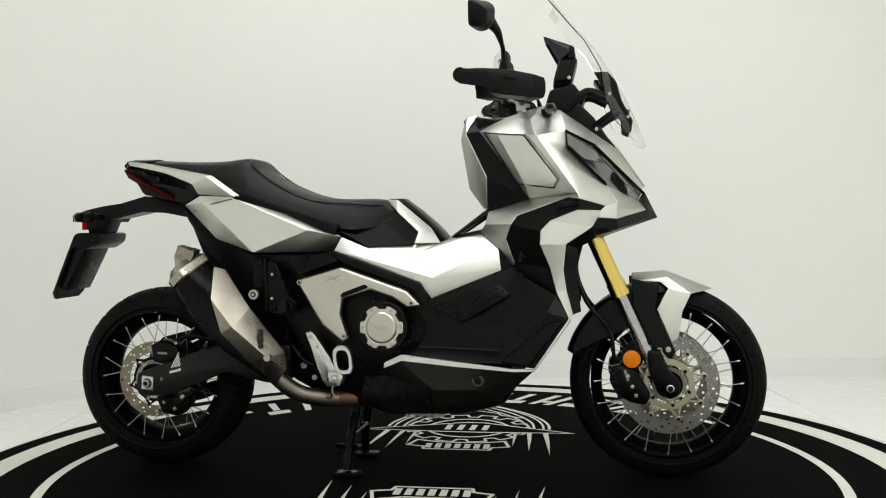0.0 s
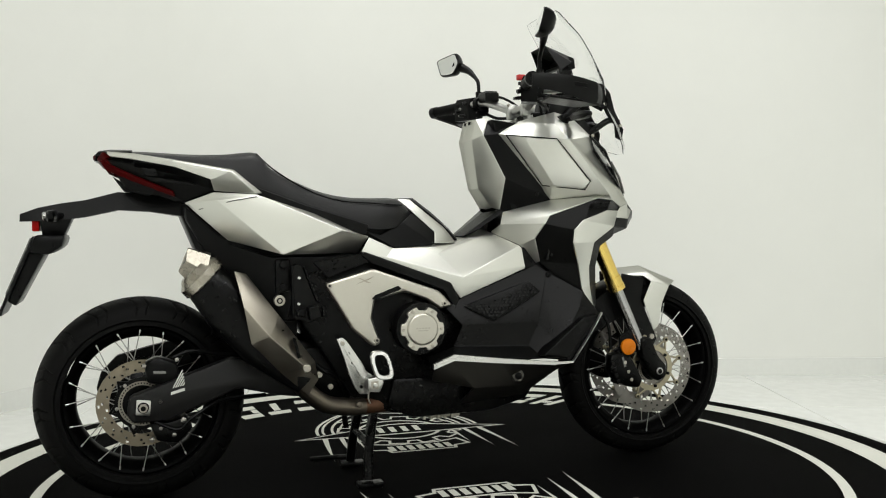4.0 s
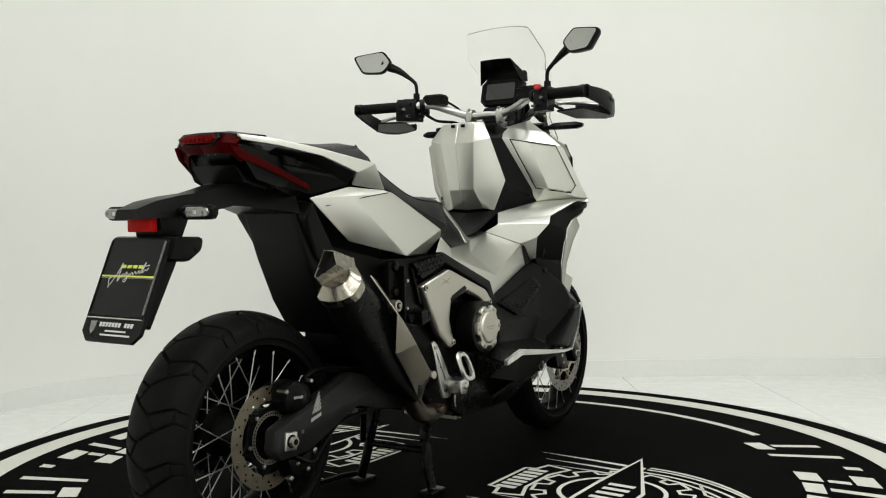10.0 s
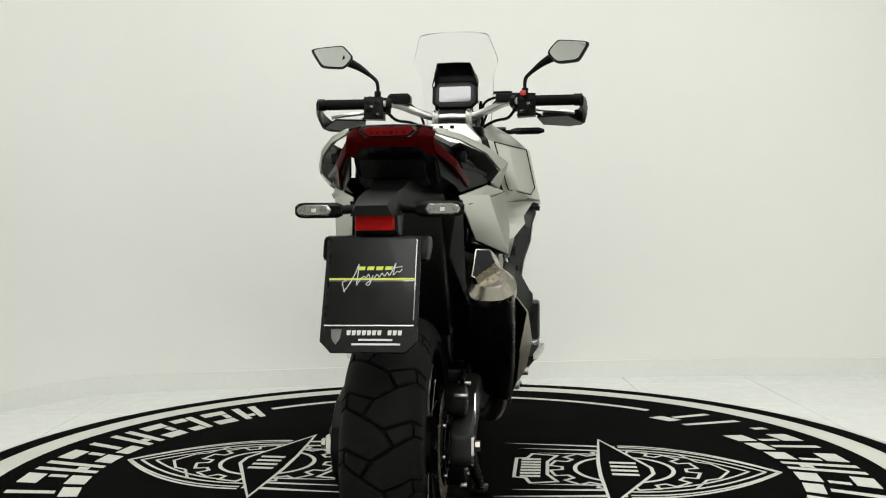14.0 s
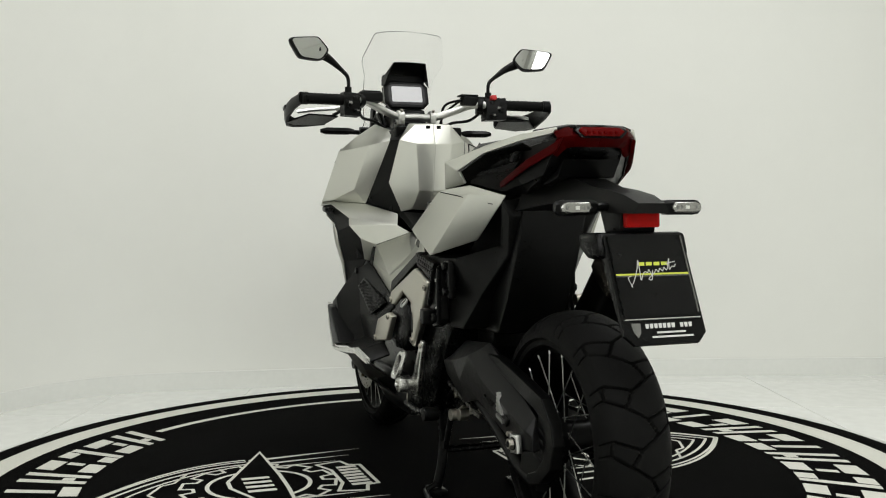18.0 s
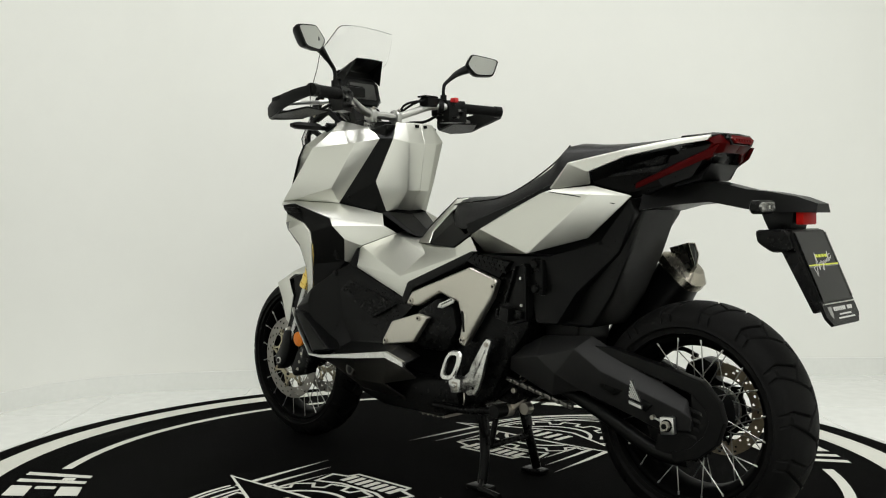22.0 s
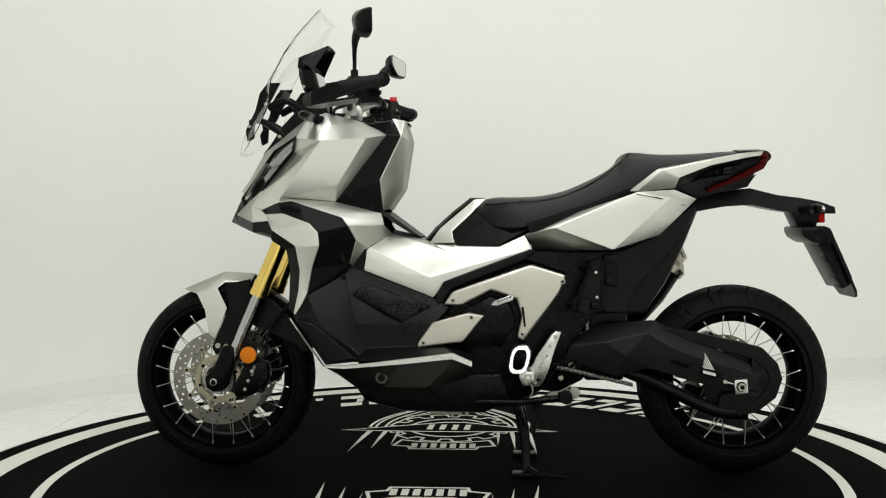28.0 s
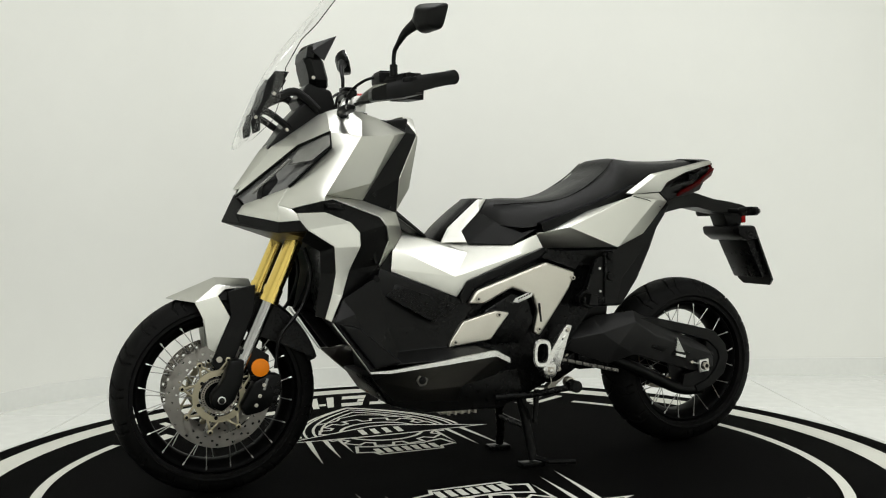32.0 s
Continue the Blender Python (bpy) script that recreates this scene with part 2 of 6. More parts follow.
def rounded(a, b, c, r, n=14):
    """Points of a rounded corner at b between the lines a-b and b-c, starting r before b."""
    a, b, c = Vector(a), Vector(b), Vector(c)
    p, q = b + (a - b).normalized() * r, b + (c - b).normalized() * r
    return [tuple(p * (1 - t) ** 2 + b * 2 * t * (1 - t) + q * t * t) for t in (k / n for k in range(n + 1))]


def bent_wall(line, t0, t1, z0, z1):
    rings = []
    for k, p in enumerate(line):
        d = (Vector(line[min(k + 1, len(line) - 1)]) - Vector(line[max(k - 1, 0)])).normalized()
        o = Vector((-d.y, d.x))
        i, e = Vector(p) + o * t0, Vector(p) + o * t1
        rings.append([(i.x, i.y, z0), (e.x, e.y, z0), (e.x, e.y, z1), (i.x, i.y, z1)])
    return loft(rings)


BEND = [C0] + rounded(C0, C1, C2, 0.42) + rounded(C1, C2, C3, 0.9) + [C3]
tagged(part("wall_back", bent_wall(BEND, 0.0, 0.12, FLOOR_Z - 0.05, CEIL_Z + 0.05), WALL, None), "plain white painted wall curving round behind the turntable", "wall", kind="structure")
tagged(part("baseboard", bent_wall(BEND, -0.010, 0.002, FLOOR_Z, FLOOR_Z + 0.086), BASE, None), "low white tiled baseboard along the foot of the wall", "baseboard", kind="structure")
# Unseen walls closing the room; the rear one stands far back to dim reflections.
wall("wall_right", C3, C4, "plain white painted wall of the showroom")
wall("wall_rear", C4, C5, "unseen plain white wall closing the room behind the camera")
wall("wall_left_rear", C5, C0, "plain white painted wall of the showroom")
tagged(part("ceiling", box(-3.7, 3.6, -7.9, 2.2, CEIL_Z, CEIL_Z + 0.1, 0), CEIL, None), "plain white ceiling with square light panels", "ceiling", kind="structure")
floor = tagged(part("floor", box(-4.2, 4.2, -8.2, 3.0, FLOOR_Z - 0.1, FLOOR_Z - 0.003, 0), GROUT, None),
               "white polished square tiles with thin grey joints", "floor", kind="structure")


def lamp_panel(x, y, sx, sy):
    p = thing("ceiling_light", "square white ceiling light panel in a thin frame, rearmost pair added as fill", "lamp", "ceiling lights")
    p.location = (x, y, CEIL_Z)
    for a, b, c, d in ((-sx / 2 - 0.03, sx / 2 + 0.03, -sy / 2 - 0.03, -sy / 2), (-sx / 2 - 0.03, sx / 2 + 0.03, sy / 2, sy / 2 + 0.03),
                       (-sx / 2 - 0.03, -sx / 2, -sy / 2, sy / 2), (sx / 2, sx / 2 + 0.03, -sy / 2, sy / 2)):
        part("frame_bar", box(a, b, c, d, -0.075, 0, 0.002), ALU, p)
    part("diffuser", box(-sx / 2, sx / 2, -sy / 2, sy / 2, -0.045, -0.035, 0.001), CEIL, p, "white diffuser plate")
    return p


# Panels for every lamp, the added fill pair at the rear included.
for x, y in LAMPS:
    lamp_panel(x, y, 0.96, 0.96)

# ---- the turntable, printed mat and emblems ----
turntable = thing("turntable", "round black turntable mat with white rings, block lettering and two emblems", "turntable")
RIM = 1.53


def annulus(r0, r1, z0, z1, n=160, a0=0.0, a1=360.0):
    full = abs(a1 - a0) >= 359.9
    m = n if full else n + 1
    rings = []
    for k in range(m):
        a = radians(a0 + (a1 - a0) * k / n)
        c, s = math.cos(a), math.sin(a)
        rings.append([(r0 * c, r0 * s, z0), (r1 * c, r1 * s, z0), (r1 * c, r1 * s, z1), (r0 * c, r0 * s, z1)])
    return ring_loft(rings) if full else loft(rings)


def flat_disc(r, z0, z1, n=160):
    bm = bmesh.new()
    lo = [bm.verts.new((r * math.cos(2 * math.pi * k / n), r * math.sin(2 * math.pi * k / n), z0)) for k in range(n)]
    hi = [bm.verts.new((v.co.x, v.co.y, z1)) for v in lo]
    bm.faces.new(lo[::-1])
    bm.faces.new(hi)
    for k in range(n):
        j = (k + 1) % n
        bm.faces.new([lo[k], lo[j], hi[j], hi[k]])
    return bm


part("platform", flat_disc(RIM + 0.028, FLOOR_Z, -0.006), DECK, turntable, "scuffed grey rim of the platform")
mat = part("mat", flat_disc(RIM, -0.0055, 0.0), MAT, turntable, "black rubber-backed printed mat")
PZ = 0.0006
part("outer_ring", annulus(1.362, 1.454, 0.0002, PZ), PRINT, mat, "wide white printed ring")
for a in (2.5, 180.0):
    part("inner_line", annulus(1.172, 1.204, 0.0002, PZ, 40, a - 40.5, a + 40.5), PRINT, mat, "thin white printed arc")


def flat(polys, level=0):
    """White print: flat polygons just above the mat."""
    bm = bmesh.new()
    z0, z1 = 0.0002 + 0.0006 * level, PZ + 0.0006 * level
    for poly in polys:
        bm.faces.new([bm.verts.new((x, y, z1)) for x, y in poly])
    bmesh.ops.remove_doubles(bm, verts=bm.verts, dist=1e-5)
    bmesh.ops.recalc_face_normals(bm, faces=bm.faces)
    rim = [e for e in bm.edges if len(e.link_faces) == 1]
    new_edges = bmesh.ops.extrude_edge_only(bm, edges=rim)["geom"]
    for v in new_edges:
        if isinstance(v, bmesh.types.BMVert):
            v.co.z = z0
    return bm


def stroke(pts, w, closed=False):
    """A printed line of width w through points: a mitred ribbon of quads that meet edge to edge."""
    p = [Vector(q) for q in pts]
    if (p[0] - p[-1]).length < 1e-6:
        p, closed = p[:-1], True
    n = len(p)
    left, right = [], []
    for k in range(n):
        a = p[k - 1] if (k or closed) else p[0] * 2 - p[1]
        b = p[(k + 1) % n] if (k < n - 1 or closed) else p[k] * 2 - p[k - 1]
        d0, d1 = (p[k] - a).normalized(), (b - p[k]).normalized()
        m = Vector((-d0.y - d1.y, d0.x + d1.x))
        m = m.normalized() if m.length > 1e-6 else Vector((-d0.y, d0.x))
        m *= w / 2 / max(0.42, m.dot(Vector((-d0.y, d0.x))))
        left.append(tuple(p[k] + m))
        right.append(tuple(p[k] - m))
    return [[left[k], right[k], right[(k + 1) % n], left[(k + 1) % n]] for k in range(n if closed else n - 1)]


# lettering of the ring, as plain bars: one mark for each character
MARKS = {
    "A": ((0, 0, 0.26, 1), (0.60, 0, 0.86, 1), (0.30, 0.62, 0.56, 0.80)),
    "R": ((0, 0, 0.86, 0.30), (0, 0.70, 0.86, 1), (0, 0.36, 0.24, 0.64)),
    "I": ((0.32, 0, 0.58, 1),),
    "D": ((0.35, 0, 0.62, 0.22),),
    "T": ((0, 0.74, 0.90, 1), (0.34, 0, 0.60, 0.68)),
    "E": ((0, 0, 0.26, 1), (0.32, 0.74, 0.86, 1), (0.32, 0, 0.86, 0.26)),
}


def ring_mark(kind, a_start, width, skew):
    polys = []
    for u0, v0, u1, v1 in MARKS[kind]:
        poly = []
        for u, v in ((u0, v0), (u1, v0), (u1, v1), (u0, v1)):
            a = radians(a_start + width * u + skew * (v - 0.5))
            r = 1.290 - 0.215 * v
            poly.append((r * math.cos(a), r * math.sin(a)))
        polys.append(poly)
    return flat(polys)


for base in (46.0, -134.5):
    for k, kind in enumerate("ARERATRARTRDIT"):
        part("ring_mark", ring_mark(kind, base + 6.6 * k, 5.6, 3.0), PRINT, mat)


def arc(cx, cy, r, a0, a1, n=24, ex=1.0):
    return [(cx + ex * r * math.cos(radians(a0 + (a1 - a0) * k / n)), cy + r * math.sin(radians(a0 + (a1 - a0) * k / n))) for k in range(n + 1)]


def emblem():
    """Gear, star and winged outline in local axes: the point of the wing looks along +y, the centre is the gear's."""
    out = []
    teeth = []
    for k in range(12):
        a = 30 * k + 15
        for da, r in ((-10, 0.190), (-8, 0.228), (8, 0.228), (10, 0.190)):
            teeth.append((r * math.cos(radians(a + da)), r * math.sin(radians(a + da))))
    out.append(("gear", stroke(teeth, 0.010, True)))
    out.append(("gear_circle", stroke(arc(0, 0, 0.150, 0, 360, 44), 0.013)))
    for hw, tip, back, w in ((0.302, 0.470, 0.0, 0.011), (0.280, 0.462, 0.0, 0.009), (0.245, 0.425, 0.0, 0.010), (0.215, 0.375, 0.05, 0.009)):
        for s in (-1, 1):
            line = [(s * hw * (1 - (q / 16) ** 2.1), tip * q / 16) for q in range(17)]
            if back > 0:
                line = line[3:]
            out.append(("wing_line", stroke(line, w)))
    for s in (-1, 1):
        out.append(("wing_line", stroke([(s * 0.20, 0.19), (s * 0.105, 0.235), (s * 0.085, 0.275), (0, 0.315)], 0.009)))
    star = [(0.385, -0.060), (0.05, 0.085), (-0.02, 0.085), (-0.385, -0.060), (-0.08, -0.075), (0.08, -0.075)]
    out.append(("star_ground", [star[:3] + star[4:], [star[2], star[3], star[4]]]))
    out.append(("star", stroke(star, 0.012, True)))
    for k in range(4):
        x = -0.085 + 0.046 * k
        out.append(("name_mark", [[(x, -0.040), (x + 0.022, -0.040), (x + 0.026, 0.042), (x + 0.004, 0.042)]]))
    banner = [(0.155, -0.205), (0.175, -0.285), (0.120, -0.300), (0.112, -0.335), (-0.112, -0.335), (-0.120, -0.300), (-0.175, -0.285), (-0.155, -0.205), (-0.075, -0.235), (0.075, -0.235)]
    out.append(("banner", stroke(banner, 0.011, True)))
    for k in range(7):
        x = -0.112 + 0.0335 * k
        out.append(("banner_mark", [[(x, -0.318), (x + 0.021, -0.318), (x + 0.020, -0.256), (x - 0.001, -0.256)]]))
    for s in (-1, 1):
        for x0, x1, y1, w in ((0.285, 0.318, -0.385, 0.011), (0.228, 0.246, -0.335, 0.010), (0.180, 0.186, -0.275, 0.008)):
            out.append(("wing_blade", [[(s * (x0 - w), -0.01), (s * (x0 + w), -0.01), (s * (x0 * 0.5 + x1 * 0.5 + w * 0.8), y1 * 0.5), (s * x1, y1), (s * (x0 * 0.5 + x1 * 0.5 - w * 0.5), y1 * 0.5)]]))
    return out


for sgn in (-1, 1):
    for nm, polys in emblem():
        placed = [[(0.015 + sgn * x, sgn * (0.567 + y)) for x, y in poly] for poly in polys]
        level = 1 if nm == "star_ground" else 2 if nm in ("star", "name_mark") else 0
        if level == 1:
            part(nm, flat(placed, 1), MAT, mat, "black ground of the printed star")
        else:
            part(nm, flat(placed, level), PRINT, mat, "white printed emblem line")


# ---- the motorcycle: x forward, y to its left, z up ----
motorcycle = thing("motorcycle", "matt silver and black adventure scooter standing on its centre stand", "motorcycle")
BIKE = motorcycle
FX, FZ, FR = 0.692, 0.289, 0.289
RX, RZ, RR = -0.893, 0.285, 0.285


# -- wheels --
def tread_lines(period, wide):
    """Groove lines of one tread pitch: a zigzag along the middle and slanted branches to both shoulders."""
    zig = [(0.0, -0.30), (0.22, 0.10), (0.5, 0.30), (0.72, -0.10), (1.0, -0.30)]
    unit = list(zip(zig, zig[1:]))
    for lines in ([(0.0, -0.30), (-0.20, -0.74), (-0.13, -1.05)], [(0.72, -0.10), (0.55, -0.66), (0.62, -1.05)], [(-0.20, -0.74), (-0.42, -0.70)]):
        for p, q in zip(lines, lines[1:]):
            unit += [(p, q), ((p[0] + 0.5, -p[1]), (q[0] + 0.5, -q[1]))]
    out = []
    for (u0, w0), (u1, w1) in unit:
        for shift in (-1, 0, 1):
            out.append(((u0 + shift) * period, w0 * wide, (u1 + shift) * period, w1 * wide))
    return out


def tyre_bm(cx, cz, r, half, crown, pitch, n=840, m=64):
    """A tyre with sidewalls, a round crown and cut tread grooves."""
    rim = r - crown
    count = round(2 * math.pi * r / pitch)
    period = 2 * math.pi * r / count
    q = np.linspace(-1, 1, m + 1)
    a = q * 1.62
    prof_r = rim + crown * (0.06 + 0.94 * np.maximum(0.0, np.cos(a * 0.95)) ** 0.72)
    prof_y = half * np.sin(a) * np.where(np.abs(q) < 0.93, 1.0, 0.93)
    wide = half * 1.25
    th = 2 * math.pi * np.arange(n) / n
    u, w = np.meshgrid((th * r) % period, q * half * 1.62, indexing="ij")
    dist = np.full(u.shape, 9.0)
    for u0, w0, u1, w1 in tread_lines(period, wide):
        du, dw = u1 - u0, w1 - w0
        f = np.clip(((u - u0) * du + (w - w0) * dw) / (du * du + dw * dw), 0, 1)
        dist = np.minimum(dist, np.hypot(u - u0 - f * du, w - w0 - f * dw))
    cut = 0.0070 * np.clip((0.0028 - dist) / 0.0014, 0, 1) * (np.abs(q) < 0.80)
    g = prof_r - cut
    xs, zs = cx + g * np.cos(th)[:, None], cz + g * np.sin(th)[:, None]
    ring = np.where((np.abs(q) > 0.885) & (np.abs(q) < 0.915), 1.0, 0.0) * np.sign(q) * 0.0022
    vs = [(float(xs[i, k]), float(prof_y[k] + ring[k]), float(zs[i, k])) for i in range(n) for k in range(m + 1)]
    fs = []
    wd = m + 1
    for i in range(n):
        p0, p1 = i * wd, ((i + 1) % n) * wd
        for k in range(m):
            fs.append((p0 + k, p0 + k + 1, p1 + k + 1, p1 + k))
        fs.append((p0 + m, p0, p1, p1 + m))
    return raw(vs, fs)


def holed_disc(cx, cz, r0, r1, y, rows, n=120, gap=6):
    """A drilled brake disc: cells of a polar grid are left open as holes."""
    nr = len(rows)
    bm = bmesh.new()
    grid = [[bm.verts.new((cx + (r0 + (r1 - r0) * k / nr) * math.cos(2 * math.pi * i / n), y, cz + (r0 + (r1 - r0) * k / nr) * math.sin(2 * math.pi * i / n))) for k in range(nr + 1)] for i in range(n)]
    for i in range(n):
        for k in range(nr):
            if rows[k] >= 0 and i % gap == rows[k]:
                continue
            a, b = grid[i], grid[(i + 1) % n]
            bm.faces.new([a[k], a[k + 1], b[k + 1], b[k]])
    bmesh.ops.solidify(bm, geom=list(bm.faces), thickness=0.0045)
    return bm


def spoke_set(parent, cx, cz, r_hub, y_hub, r_rim, y_rim, count):
    """Crossed wire spokes with nipples at the flange of the rim; all share two meshes."""
    me = None
    for k in range(count):
        s = 1 if k % 2 else -1
        base = 2 * math.pi * k / count
        lean = (0.62 if (k // 2) % 2 else -0.62)
        p = Vector((r_hub * math.cos(base + lean), s * y_hub, r_hub * math.sin(base + lean)))
        q = Vector((r_rim * math.cos(base), s * y_rim, r_rim * math.sin(base)))
        d = q - p
        if me is None:
            bm = tube([(0, 0, 0), (0, 0, d.length - 0.008)], 0.0015, 6)
            me = bpy.data.meshes.new("spoke")
            bm.to_mesh(me)
            bm.free()
            me.materials.append(SPOKE)
            bm = tube([(0, 0, d.length - 0.009), (0, 0, d.length - 0.003), (0, 0, d.length)], 0.0025, 8)
            tip = bpy.data.meshes.new("nipple")
            bm.to_mesh(tip)
            bm.free()
            tip.materials.append(ALU)
        for nm, data in (("spoke", me), ("nipple", tip)):
            ob = new(nm, data)
            ob.parent = parent
            ob.matrix_local = Matrix.Translation(Vector((cx, 0, cz)) + p) @ d.to_track_quat("Z", "Y").to_matrix().to_4x4()


def rim_bm(cx, cz, r, half):
    side = [(r, 1.0), (r - 0.004, 1.07), (r - 0.009, 1.05), (r - 0.015, 0.98), (r - 0.020, 0.80), (r - 0.029, 0.58), (r - 0.033, 0.30)]
    inner = [(a, -half * b) for a, b in side] + [(a, half * b) for a, b in reversed(side)]
    return revolve(inner + [(r - 0.008, half * 0.8), (r - 0.020, half * 0.35), (r - 0.020, -half * 0.35), (r - 0.008, -half * 0.8)], cx, cz, 120)


def disc_carrier(parent, mat_, cx, cz, y0, y1, r_in, r_out, r_btn, arms, label):
    """A flat brake disc carrier: a ring with pairs of arms that meet at the buttons."""
    ring = part("disc_carrier", revolve([(r_in, y0), (r_out, y0), (r_out, y1), (r_in, y1)], cx, cz, 60), mat_, parent, label)
    for k in range(arms):
        a = 2 * math.pi * k / arms + 0.26
        tip = Vector((math.cos(a), math.sin(a))) * r_btn
        for da in (-0.24, 0.24):
            root = Vector((math.cos(a + da), math.sin(a + da))) * (r_out - 0.003)
            d = (tip - root).normalized()
            n = Vector((-d.y, d.x)) * 0.0032
            q = [root - n, root + n, tip + d * 0.004 + n * 0.9, tip + d * 0.004 - n * 0.9]
            e = (y1 - y0) * 0.1
            part("carrier_arm", slab([(cx + p.x, cz + p.y) for p in q], y0 + e, y1 - e, 0.0006), mat_, parent)
    return ring


front_wheel = part("front_wheel", rim_bm(FX, FZ, 0.226, 0.044), RIMB, BIKE, "black spoked front wheel rim")
part("tyre", tyre_bm(FX, FZ, FR, 0.060, 0.069, 0.110), RUBBER, front_wheel, "black block-tread front tyre")
part("hub", revolve([(0.012, -0.062), (0.045, -0.062), (0.047, -0.048), (0.030, -0.040), (0.026, 0), (0.030, 0.040), (0.047, 0.048), (0.045, 0.062), (0.012, 0.062)], FX, FZ, 36), SATIN, front_wheel)
spoke_set(front_wheel, FX, FZ, 0.043, 0.050, 0.2165, 0.0445, 40)
part("valve", tube([(FX - 0.150, 0.018, FZ + 0.118), (FX - 0.133, 0.030, FZ + 0.104)], 0.0035, 8), STEEL, front_wheel, "small valve stem on the rim")
for s in (-1, 1):
    disc = part("brake_disc", holed_disc(FX, FZ, 0.108, 0.146, s * 0.078, (-1, 1, -1, 4, -1, 2, -1), 114, 6), DISC, front_wheel, "drilled steel brake disc")
    disc_carrier(front_wheel, BRONZE, FX, FZ, s * 0.076, s * 0.084, 0.057, 0.074, 0.102, 8, "gold brake disc carrier with paired arms")
    part("sensor_ring", holed_disc(FX, FZ, 0.040, 0.050, s * 0.084, (-1, 0, -1), 90, 2), STEEL, front_wheel, "slotted steel sensor ring")
    for k in range(8):
        a = 2 * math.pi * k / 8 + 0.26
        part("disc_button", drum(FX + 0.104 * math.cos(a), FZ + 0.104 * math.sin(a), 0.0082, s * 0.074, s * 0.085, 14, 0.001), BRONZE, front_wheel)
        part("button_core", drum(FX + 0.104 * math.cos(a), FZ + 0.104 * math.sin(a), 0.0042, s * 0.083, s * 0.0856, 12, 0.0004), SATIN, front_wheel)
    for k in range(6):
        a = radians(60 * k + 40)
        part("disc_bolt", drum(FX + 0.061 * math.cos(a), FZ + 0.061 * math.sin(a), 0.0052, s * 0.082, s * 0.0885, 10, 0.001), SATIN, front_wheel)

rear_wheel = part("rear_wheel", rim_bm(RX, RZ, 0.207, 0.058), RIMB, BIKE, "black spoked rear wheel rim")
part("tyre", tyre_bm(RX, RZ, RR, 0.085, 0.087, 0.118), RUBBER, rear_wheel, "wide black block-tread rear tyre")
part("hub", revolve([(0.012, -0.075), (0.060, -0.075), (0.062, -0.055), (0.040, -0.045), (0.036, 0), (0.040, 0.045), (0.062, 0.055), (0.060, 0.075), (0.012, 0.075)], RX, RZ, 36), SATIN, rear_wheel)
spoke_set(rear_wheel, RX, RZ, 0.058, 0.058, 0.1975, 0.0585, 40)
part("brake_disc", holed_disc(RX, RZ, 0.084, 0.119, -0.098, (-1, 2, -1, 5, -1, 0, -1), 96), DISCR, rear_wheel, "brown worn drilled rear brake disc")
disc_carrier(rear_wheel, SATIN, RX, RZ, -0.094, -0.101, 0.060, 0.071, 0.084, 6, "black rear disc carrier")
part("sensor_ring", holed_disc(RX, RZ, 0.050, 0.061, -0.105, (-1, 0, -1), 90, 2), STEEL, rear_wheel, "slotted steel sensor ring")
for k in range(6):
    a = radians(60 * k + 10)
    part("disc_bolt", drum(RX + 0.066 * math.cos(a), RZ + 0.066 * math.sin(a), 0.005, -0.098, -0.1065, 10, 0.001), DISC, rear_wheel)
part("sprocket", revolve([(0.05, 0.088), (0.098, 0.088), (0.098, 0.095), (0.05, 0.095)], RX, RZ, 44), SATIN, rear_wheel)
for k in range(42):
    a = 2 * math.pi * k / 42
    part("sprocket_tooth", drum(RX + 0.0985 * math.cos(a), RZ + 0.0985 * math.sin(a), 0.0042, 0.0885, 0.0945, 6, 0), SATIN, rear_wheel)


# -- fork, front fender and brakes --
def fork_at(z):
    return 0.488 + 0.445 * (0.70 - z)


